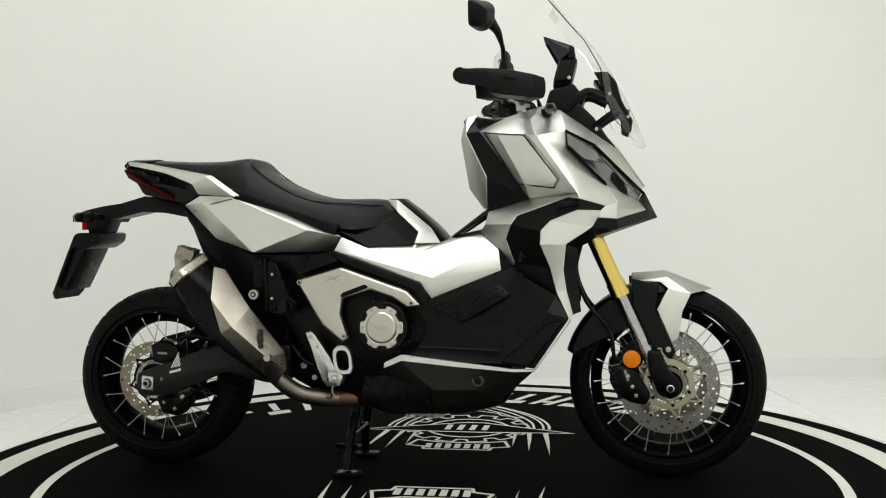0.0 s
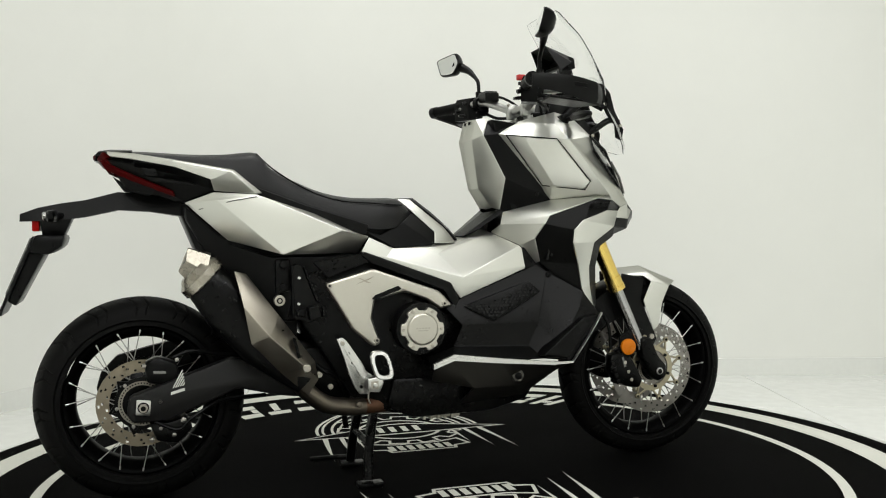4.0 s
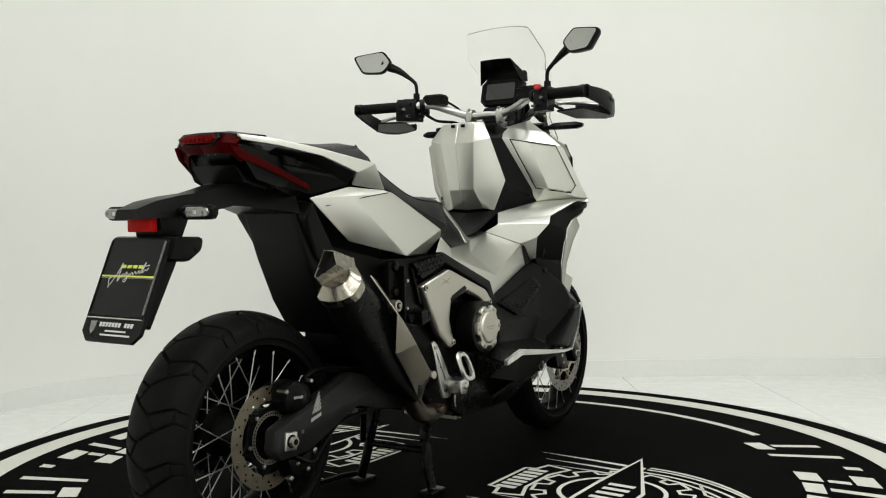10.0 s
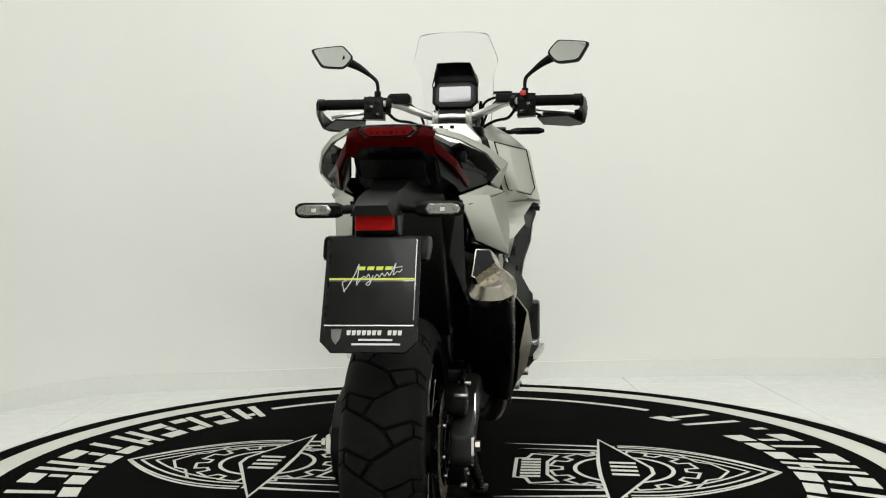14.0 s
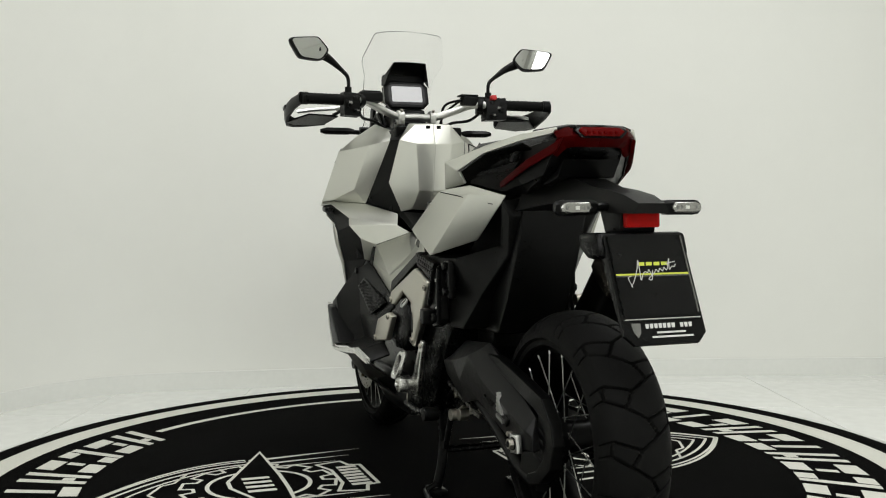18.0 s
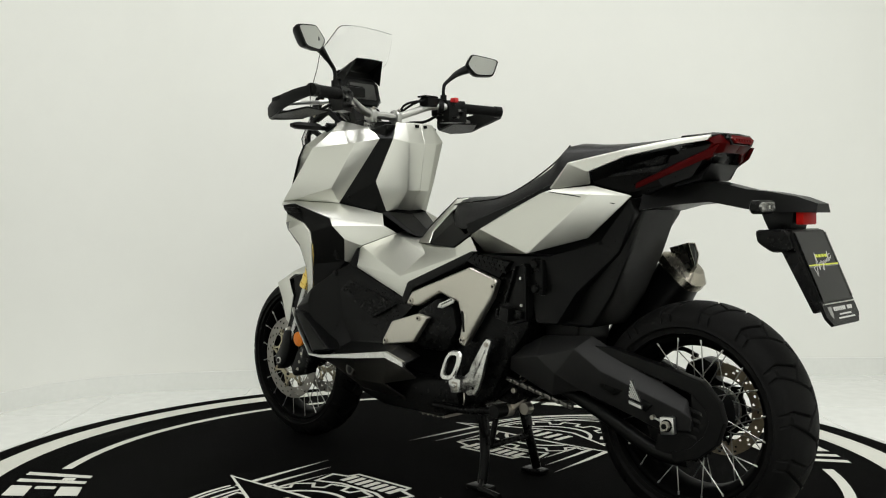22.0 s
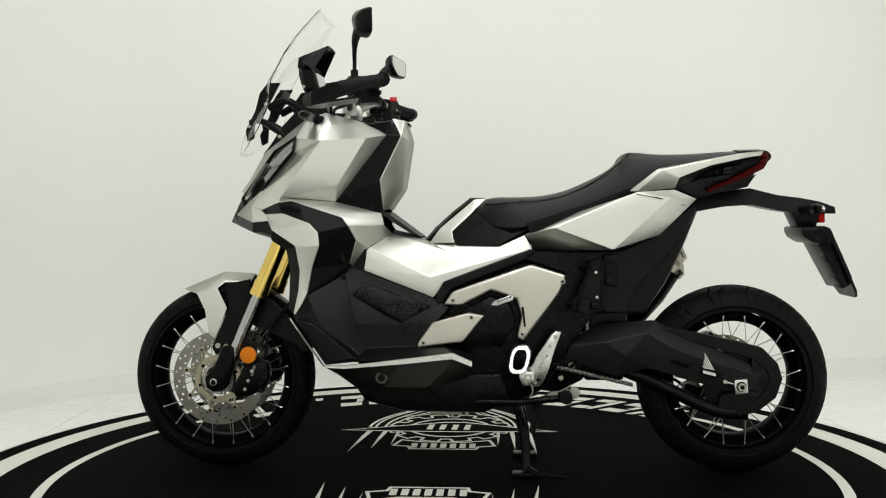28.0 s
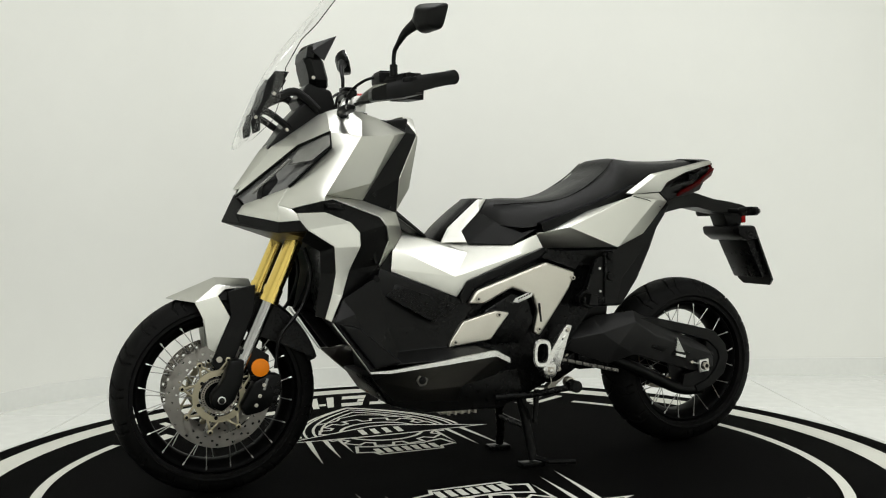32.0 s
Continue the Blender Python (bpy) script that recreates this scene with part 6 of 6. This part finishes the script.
# -- stands --
for s in (-1, 1):
    part("centre_stand_leg", tube([(-0.235, s * 0.085, 0.245), (-0.262, s * 0.105, 0.10), (-0.268, s * 0.125, 0.020)], 0.014, 12, 10), SATIN, BIKE, "black centre stand leg")
    part("stand_gusset", slab([(-0.228, 0.235), (-0.248, 0.238), (-0.268, 0.150), (-0.256, 0.140)], s * 0.080, s * 0.112, 0.004), SATIN, BIKE)
    part("stand_foot", box(-0.300, -0.225, s * 0.125 - 0.022, s * 0.125 + 0.022, 0.002, 0.016, 0.003), SATIN, BIKE)
part("stand_bar", tube([(-0.258, -0.11, 0.12), (-0.258, 0.11, 0.12)], 0.010, 10), SATIN, BIKE)
part("stand_pedal", tube([(-0.268, 0.125, 0.03), (-0.30, 0.17, 0.022), (-0.385, 0.185, 0.018)], 0.008, 8), SATIN, BIKE, "black stand pedal")
part("stand_spring", tube([(-0.30, 0.09, 0.235), (-0.285, 0.105, 0.13)], 0.009, 10), SATIN, BIKE)
part("side_stand", tube([(-0.12, 0.165, 0.235), (-0.24, 0.175, 0.236), (-0.37, 0.178, 0.250)], 0.010, 12), SATIN, BIKE, "folded black side stand")
part("side_stand_pad", drum(-0.384, 0.254, 0.019, 0.160, 0.204, 18, 0.004), PLASTIC, BIKE, "round black pad of the side stand")
part("side_stand_foot", box(-0.400, -0.360, 0.165, 0.198, 0.240, 0.268, 0.006), SATIN, BIKE)

# -- handlebar and controls --
for s in (-1, 1):
    part("handlebar", tube([(0.270, 0.0, 1.126), (0.268, s * 0.06, 1.126), (0.256, s * 0.125, 1.146), (0.225, s * 0.190, 1.168), (0.180, s * 0.250, 1.164), (0.150, s * 0.330, 1.161)], 0.0128, 14, 26), BARM, BIKE, "silver tapered handlebar half")
    part("bar_clamp", bevel(slab([(0.250, 1.098), (0.290, 1.098), (0.292, 1.132), (0.286, 1.142), (0.276, 1.1475), (0.263, 1.1475), (0.253, 1.142), (0.247, 1.132)], s * 0.046, s * 0.067, 0.003), 0), BARM, BIKE, "silver handlebar clamp")
    part("clamp_bolt", tube([(0.256, s * 0.057, 1.142), (0.252, s * 0.057, 1.149)], 0.005, 10), STEEL, BIKE)
    part("riser", tube([(0.275, s * 0.057, 1.10), (0.30, s * 0.057, 1.03)], 0.018, 14), ALU, BIKE)
    grip = part("grip", tube([(0.172, s * 0.268, 1.163), (0.170, s * 0.272, 1.163), (0.128, s * 0.405, 1.158), (0.126, s * 0.410, 1.158)], 0.0168, 18), RUBBER, BIKE, "ribbed black grip")
    for k in range(9):
        f = k / 8
        part("grip_rib", tube([(0.168 - 0.034 * f, s * (0.285 + 0.105 * f), 1.1625 - 0.004 * f), (0.167 - 0.034 * f, s * (0.290 + 0.105 * f), 1.1625 - 0.004 * f)], 0.0178, 18), RUBBER, grip)
    part("bar_end", tube([(0.127, s * 0.406, 1.158), (0.120, s * 0.428, 1.157)], 0.0195, 20), SATIN, BIKE, "black bar end weight")
    part("bar_end_bolt", tube([(0.1205, s * 0.427, 1.157), (0.1195, s * 0.430, 1.157)], 0.006, 12), PLASTIC, BIKE)
    sw = part("switch_box", bevel(loft([[(cx - 0.028, s * yy, cz - 0.050), (cx + 0.022, s * yy, cz - 0.050), (cx + 0.028, s * yy, cz), (cx + 0.020, s * yy, cz + 0.024), (cx - 0.020, s * yy, cz + 0.024), (cx - 0.030, s * yy, cz)] for yy, cx, cz in ((0.222, 0.205, 1.163), (0.282, 0.178, 1.163))]), 0.006), PLASTIC, BIKE, "black switch housing")
    for k, (dz, dy) in enumerate(((0.008, 0.238), (-0.010, 0.258), (-0.034, 0.240))):
        part("switch_button", box(0.156 if k else 0.162, 0.190, s * dy - 0.006, s * dy + 0.006, 1.163 + dz - 0.005, 1.163 + dz + 0.005, 0.002), GREYBLACK if k != 1 else LENS, sw)
    part("switch_collar", tube([(0.2155, s * 0.207, 1.1675), (0.2070, s * 0.222, 1.166)], 0.0225, 18), PLASTIC, sw, "black switch collar on the bar")
    part("switch_half", bevel(loft([[(cx - 0.006, s * yy, cz - 0.040), (cx + 0.036, s * yy, cz - 0.034), (cx + 0.040, s * yy, cz + 0.006), (cx + 0.030, s * yy, cz + 0.020), (cx - 0.004, s * yy, cz + 0.028)] for yy, cx, cz in ((0.228, 0.208, 1.163), (0.272, 0.188, 1.163))]), 0.005), SATIN, sw, "black front half of the switch housing")
    part("thumb_knob", tube([(0.160, s * 0.262, 1.146), (0.150, s * 0.263, 1.144), (0.146, s * 0.263, 1.143)], 0.0068, 12), PLASTIC, sw)
    part("rocker", box(0.147, 0.168, s * 0.236 - 0.010, s * 0.236 + 0.010, 1.124, 1.132, 0.003), PLASTIC, sw)
    part("rocker_mark", box(0.1462, 0.150, s * 0.236 - 0.004, s * 0.236 + 0.004, 1.126, 1.130, 0), LENS, sw)
    part("trigger", tube([(0.215, s * 0.266, 1.140), (0.228, s * 0.282, 1.128), (0.224, s * 0.300, 1.120)], 0.005, 8, 8), PLASTIC, sw)
    for dz in (0.016, -0.004, -0.024, -0.042):
        part("housing_screw", drum(0.205, 1.163 + dz, 0.0028, s * 0.2195, s * 0.2225, 8, 0), LENS, sw)
    part("bar_cable", tube([(0.222, s * 0.214, 1.140), (0.262, s * 0.188, 1.118), (0.300, s * 0.140, 1.112), (0.318, s * 0.085, 1.085)], 0.0052, 8, 16), PLASTIC, BIKE, "black cable from the switch housing")
    part("clutch_hose", tube([(0.238, s * 0.165, 1.190), (0.278, s * 0.150, 1.178), (0.312, s * 0.118, 1.145), (0.322, s * 0.095, 1.085)], 0.0042, 8, 16), SATIN, BIKE, "thin black brake hose")
    part("reservoir_lid", box(0.209, 0.250, min(s * 0.142, s * 0.205), max(s * 0.142, s * 0.205), 1.196, 1.202, 0.002), SATIN, BIKE, "black lid of the fluid reservoir")
    part("lever_perch", box(0.214, 0.246, min(s * 0.205, s * 0.262), max(s * 0.205, s * 0.262), 1.136, 1.160, 0.005), SATIN, BIKE)
    part("adjuster_knob", tube([(0.252, s * 0.272, 1.146), (0.262, s * 0.276, 1.146)], 0.009, 14), STEEL, BIKE, "small lever adjuster knob")
    part("master_cylinder", box(0.205, 0.255, s * 0.135, s * 0.212, 1.166, 1.198, 0.006) if s > 0 else box(0.205, 0.250, -0.240, -0.150, 1.164, 1.196, 0.006), PLASTIC, BIKE, "black fluid reservoir")
    part("lever", tube([(0.225, s * 0.250, 1.148), (0.245, s * 0.300, 1.142), (0.240, s * 0.360, 1.136), (0.252, s * 0.410, 1.130)], 0.0062, 10, 14), ALU, BIKE, "silver brake lever")
    # wrap-round guard
    GD = ((0.118, 0.430, 1.172, 1.134), (0.180, 0.444, 1.170, 1.122), (0.232, 0.448, 1.166, 1.110), (0.268, 0.446, 1.160, 1.098), (0.312, 0.434, 1.152, 1.095), (0.340, 0.405, 1.146, 1.096), (0.333, 0.360, 1.146, 1.098), (0.308, 0.306, 1.142, 1.101))
    rings = []
    for k, (x, y, zt, zb) in enumerate(GD):
        if s > 0:
            zt, zb = zt - 0.115 * (x - 0.118), zb + 0.006 - 0.06 * (x - 0.118)
        p = Vector((x, y))
        d = (Vector(GD[min(k + 1, 7)][:2]) - Vector(GD[max(k - 1, 0)][:2])).normalized()
        n = Vector((d.y, -d.x))
        i, o, m = p - n * 0.010, p, p + n * 0.004
        i, o, m = (p + n * 0.010, p, p - n * 0.004) if n.dot(Vector((0.2, 0.3)) - p) > 0 else (i, o, m)
        h = zt - zb
        rings.append([(i.x, s * i.y, zt - 0.003), (o.x, s * o.y, zt), (m.x, s * m.y, zt - 0.25 * h), (m.x, s * m.y, zb + 0.25 * h), (o.x, s * o.y, zb), (i.x, s * i.y, zb + 0.003)])
    gd = part("knuckle_guard", bevel(loft(rings), 0.002), PLASTIC, BIKE, "black wrap-round knuckle guard", sharp=25)
    part("guard_cup", sheet({"a": (0.306, 0.308, 1.103), "b": (0.338, 0.402, 1.099), "c": (0.268, 0.442, 1.102), "d": (0.192, 0.385, 1.120), "e": (0.212, 0.285, 1.118)}, ("a b c d e",), s, 0.006, 0.002), PLASTIC, gd, "black lower lip of the guard")
    part("guard_slot", slab([(0.236, 1.150), (0.272, 1.145), (0.272, 1.134), (0.236, 1.138)], s * 0.444, s * 0.4535, 0.001), SATIN, gd)
    # rear-view mirror
    MP = [(0.148, 0.456, 1.340), (0.151, 0.448, 1.348), (0.186, 0.362, 1.3615), (0.1885, 0.350, 1.358), (0.184, 0.317, 1.320), (0.167, 0.347, 1.281), (0.149, 0.414, 1.284), (0.146, 0.426, 1.290)]
    MP = [(x - (0.11 * (z - 1.322) if s > 0 else 0.0), y, z) for x, y, z in MP]
    for ratio in (0.16, 0.22):
        MP = [tuple(Vector(a) * (1 - f) + Vector(b) * f) for a, b in zip(MP, MP[1:] + MP[:1]) for f in (ratio, 1 - ratio)]
    c = Vector((0.166, 0.386, 1.322))
    nm = (Vector(MP[16]) - Vector(MP[0])).cross(Vector(MP[24]) - Vector(MP[8])).normalized()
    nm = -nm if nm.x > 0 else nm

    def mring(scale, off):
        return [((c + (Vector(p) - c) * scale - nm * off).x, s * (c + (Vector(p) - c) * scale - nm * off).y, (c + (Vector(p) - c) * scale - nm * off).z) for p in MP]

    mir = part("mirror", bevel(loft([mring(0.97, -0.003), mring(1.0, 0.002), mring(0.97, 0.011), mring(0.86, 0.023), mring(0.64, 0.033), mring(0.36, 0.039)]), 0), PLASTIC, BIKE, "black angular rear-view mirror", sharp=45)
    part("mirror_glass", loft([mring(0.87, -0.0042), mring(0.87, 0.0)]), MIRROR, mir, "mirror glass")
    part("mirror_neck", tube([(0.186, s * 0.362, 1.318), (0.198, s * 0.336, 1.306), (0.212, s * 0.304, 1.290), (0.220, s * 0.272, 1.266)], 0.0195, 14, 10, 0.0070), PLASTIC, mir, "black neck that flares into the mirror back")
    part("mirror_stem", tube([(0.204, s * 0.322, 1.299), (0.212, s * 0.304, 1.290), (0.222, s * 0.262, 1.258), (0.224, s * 0.2475, 1.236), (0.2255, s * 0.2475, 1.180)], 0.0078, 12, 16, 0.0054), PLASTIC, mir, "black mirror stem")
    part("mirror_boot", tube([(0.225, s * 0.2475, 1.212), (0.225, s * 0.2475, 1.178)], 0.011, 12), PLASTIC, mir)
part("stop_switch", box(0.156, 0.180, -0.250, -0.232, 1.180, 1.196, 0.003), REDSW, BIKE, "red stop switch")
part("throttle_cable", tube([(0.215, -0.175, 1.180), (0.245, -0.14, 1.183), (0.285, -0.105, 1.165), (0.300, -0.10, 1.10)], 0.0045, 8, 14), SATIN, BIKE)
part("clamp_cover", box(0.278, 0.330, -0.075, 0.075, 1.075, 1.110, 0.008), PLASTIC, BIKE, "black steering crown")

# the bar is turned a little to the left
STEER = Matrix.Translation((0.27, 0, 0)) @ Matrix.Rotation(0.02, 4, "Z") @ Matrix.Translation((-0.27, 0, 0))
for ob in BIKE.children:
    if ob.name.split(".")[0] in ("handlebar", "bar_clamp", "clamp_bolt", "grip", "bar_end", "bar_end_bolt", "switch_box", "master_cylinder", "reservoir_lid", "lever_perch", "adjuster_knob", "lever", "knuckle_guard", "mirror", "stop_switch"):
        ob.matrix_local = STEER

# -- display and visor --
def display_ring(hw, z0, z1, cut_, dx):
    """An eight-cornered outline in the tilted plane of the display, dx behind its face."""
    out = []
    for y, z in ((hw - cut_, z1), (hw, z1 - cut_), (hw, z0 + cut_), (hw - cut_, z0), (cut_ - hw, z0), (-hw, z0 + cut_), (-hw, z1 - cut_), (cut_ - hw, z1)):
        out.append((0.3600 + 0.26 * (z - 1.174) + dx, y, z))
    return out


disp = part("display", bevel(loft([display_ring(0.074, 1.172, 1.258, 0.020, 0.0), display_ring(0.080, 1.166, 1.264, 0.020, 0.006), display_ring(0.078, 1.168, 1.262, 0.020, 0.036), display_ring(0.060, 1.180, 1.250, 0.018, 0.052)]), 0.003), PLASTIC, BIKE, "black instrument display housing")
part("display_bezel", loft([display_ring(0.066, 1.180, 1.252, 0.012, -0.0012), display_ring(0.066, 1.180, 1.252, 0.012, 0.004)]), GLOSSB, disp, "glossy black bezel")
part("display_glass", loft([display_ring(0.055, 1.189, 1.244, 0.004, -0.0022), display_ring(0.055, 1.189, 1.244, 0.004, 0.002)]), SCREEN, disp, "dark glossy display glass")
part("visor", sheet({"a": (0.333, 0.058, 1.320), "a0": (0.333, 0.0, 1.322), "b": (0.412, 0.081, 1.268), "b0": (0.424, 0.0, 1.290), "c": (0.376, 0.083, 1.242), "d": (0.420, 0.060, 1.288)}, ("a0 b0 d a", "a d b", "a b c"), 1, 0.003, 0.001), PLASTIC, disp, "black sun visor over the display")
part("visor", sheet({"a": (0.333, 0.058, 1.320), "a0": (0.333, 0.0, 1.322), "b": (0.412, 0.081, 1.268), "b0": (0.424, 0.0, 1.290), "c": (0.376, 0.083, 1.242), "d": (0.420, 0.060, 1.288)}, ("a0 b0 d a", "a d b", "a b c"), -1, 0.003, 0.001), PLASTIC, disp, "black sun visor over the display")
part("visor_back", slab([(0.404, 1.250), (0.428, 1.250), (0.424, 1.282), (0.408, 1.288)], -0.076, 0.076, 0.003), PLASTIC, disp)
part("display_stem", slab([(0.35, 1.16), (0.33, 1.09), (0.43, 1.08), (0.455, 1.13), (0.42, 1.18)], -0.060, 0.060, 0.008), PLASTIC, BIKE, "black display stem")
for s in (-1, 1):
    part("display_bolt", drum(0.408, 1.192, 0.0055, s * 0.076, s * 0.083, 12), STEEL, disp)

# -- windscreen and its brackets --
WS = [(1.420, 0.345, 0.112, 0.362), (1.412, 0.352, 0.122, 0.368), (1.345, 0.405, 0.148, 0.432), (1.330, 0.417, 0.148, 0.445), (1.290, 0.455, 0.130, 0.480), (1.210, 0.500, 0.126, 0.535), (1.130, 0.512, 0.118, 0.578), (1.060, 0.540, 0.134, 0.610), (1.010, 0.588, 0.085, 0.628), (0.988, 0.622, 0.025, 0.634)]


def screen_bm():
    bm = bmesh.new()
    rows = []
    nc = 12
    for z, xe, ye, xc in WS:
        rows.append([bm.verts.new((xc + (xe - xc) * (2 * k / nc - 1) ** 2, ye * (2 * k / nc - 1), z + (0.012 * (1 - (2 * k / nc - 1) ** 2) if z > 1.405 else 0.0))) for k in range(nc + 1)])
    for a, b in zip(rows, rows[1:]):
        for k in range(nc):
            bm.faces.new([a[k], a[k + 1], b[k + 1], b[k]])
    bmesh.ops.recalc_face_normals(bm, faces=bm.faces)
    bmesh.ops.solidify(bm, geom=list(bm.faces), thickness=0.003)
    return bm


ws = part("windscreen", screen_bm(), GLASS, BIKE, "clear tall windscreen", sharp=60)
ws.visible_shadow = False
for s in (-1, 1):
    part("screen_arm", tube([(0.395, s * 0.070, 1.100), (0.435, s * 0.075, 1.135), (0.468, s * 0.075, 1.150), (0.520, s * 0.080, 1.128)], 0.012, 10, 14), PLASTIC, BIKE, "black windscreen arm")
    part("screen_arm_low", tube([(0.470, s * 0.060, 1.040), (0.500, s * 0.070, 1.062), (0.545, s * 0.075, 1.090), (0.580, s * 0.070, 1.085)], 0.010, 10, 14), PLASTIC, BIKE, "black lower windscreen arm")
    part("screen_bracket", slab([(0.480, 1.205), (0.520, 1.205), (0.545, 1.175), (0.560, 1.120), (0.592, 1.060), (0.585, 1.025), (0.565, 1.035), (0.562, 1.075), (0.535, 1.105), (0.520, 1.135)], s * 0.074, s * 0.086, 0.003), PLASTIC, BIKE, "black windscreen bracket")
    part("bracket_bolt", drum(0.524, 1.140, 0.005, s * 0.085, s * 0.092, 12), STEEL, BIKE)
    part("bracket_bolt", drum(0.578, 1.072, 0.005, s * 0.085, s * 0.092, 12), STEEL, BIKE)
    part("arm_bolt", drum(0.487, 1.040, 0.0055, s * 0.068, s * 0.078, 12), STEEL, BIKE)
part("screen_knob", slab([(0.478, 1.188), (0.490, 1.190), (0.515, 1.155), (0.505, 1.145)], -0.045, 0.045, 0.004), PLASTIC, BIKE)
part("front_mount", slab([(0.385, 1.092), (0.430, 1.125), (0.480, 1.075), (0.520, 1.015), (0.545, 0.985), (0.520, 0.975), (0.430, 1.055)], -0.070, 0.070, 0.008), PLASTIC, BIKE, "black screen mount")
part("hood", sheet({"a": (0.385, 0.128, 1.088), "a0": (0.395, 0.0, 1.090), "b": (0.530, 0.087, 0.990), "b0": (0.550, 0.0, 0.990), "c": (0.620, 0.022, 0.872), "c0": (0.632, 0.0, 0.872)}, ("a a0 b0 b", "b b0 c0 c"), 1, 0.004, 0.002), SILVER, BIKE, "silver hood above the headlights")
part("hood", sheet({"a": (0.385, 0.128, 1.088), "a0": (0.395, 0.0, 1.090), "b": (0.530, 0.087, 0.990), "b0": (0.550, 0.0, 0.990), "c": (0.620, 0.022, 0.872), "c0": (0.632, 0.0, 0.872)}, ("a a0 b0 b", "b b0 c0 c"), -1, 0.004, 0.002), SILVER, BIKE, "silver hood above the headlights")


# ---- floor tiles ----
def tiles():
    e, g = 0.61, 0.003
    me = None
    for i in range(-8, 5):
        for j in range(-14, 5):
            if me is None:
                bm = bevel(box(0, e - g, 0, e - g, 0, 0.012, 0), 0.0012, 1)
                me = bpy.data.meshes.new("tile")
                bm.to_mesh(me)
                bm.free()
                me.materials.append(TILE)
            ob = new("tile", me)
            ob.parent = floor
            ob.location = (0.92 + i * e, 1.0 + j * e, FLOOR_Z - 0.012)


tiles()


# ---- the turn of the table and what stands on it ----
def motions():
    rows_table, rows_bike = [], []
    for k in range(33):
        a = -8.82 + 6.567 * k
        rows_table.append((float(k), pose(0, 0, 0, 0, 0, a)))
        rows_bike.append((float(k), pose(0.01735 * math.sin(radians(a)), -0.01735 * math.cos(radians(a)), 0, 0, 0, a)))
    walk(turntable, rows_table)
    walk(motorcycle, rows_bike)


motions()
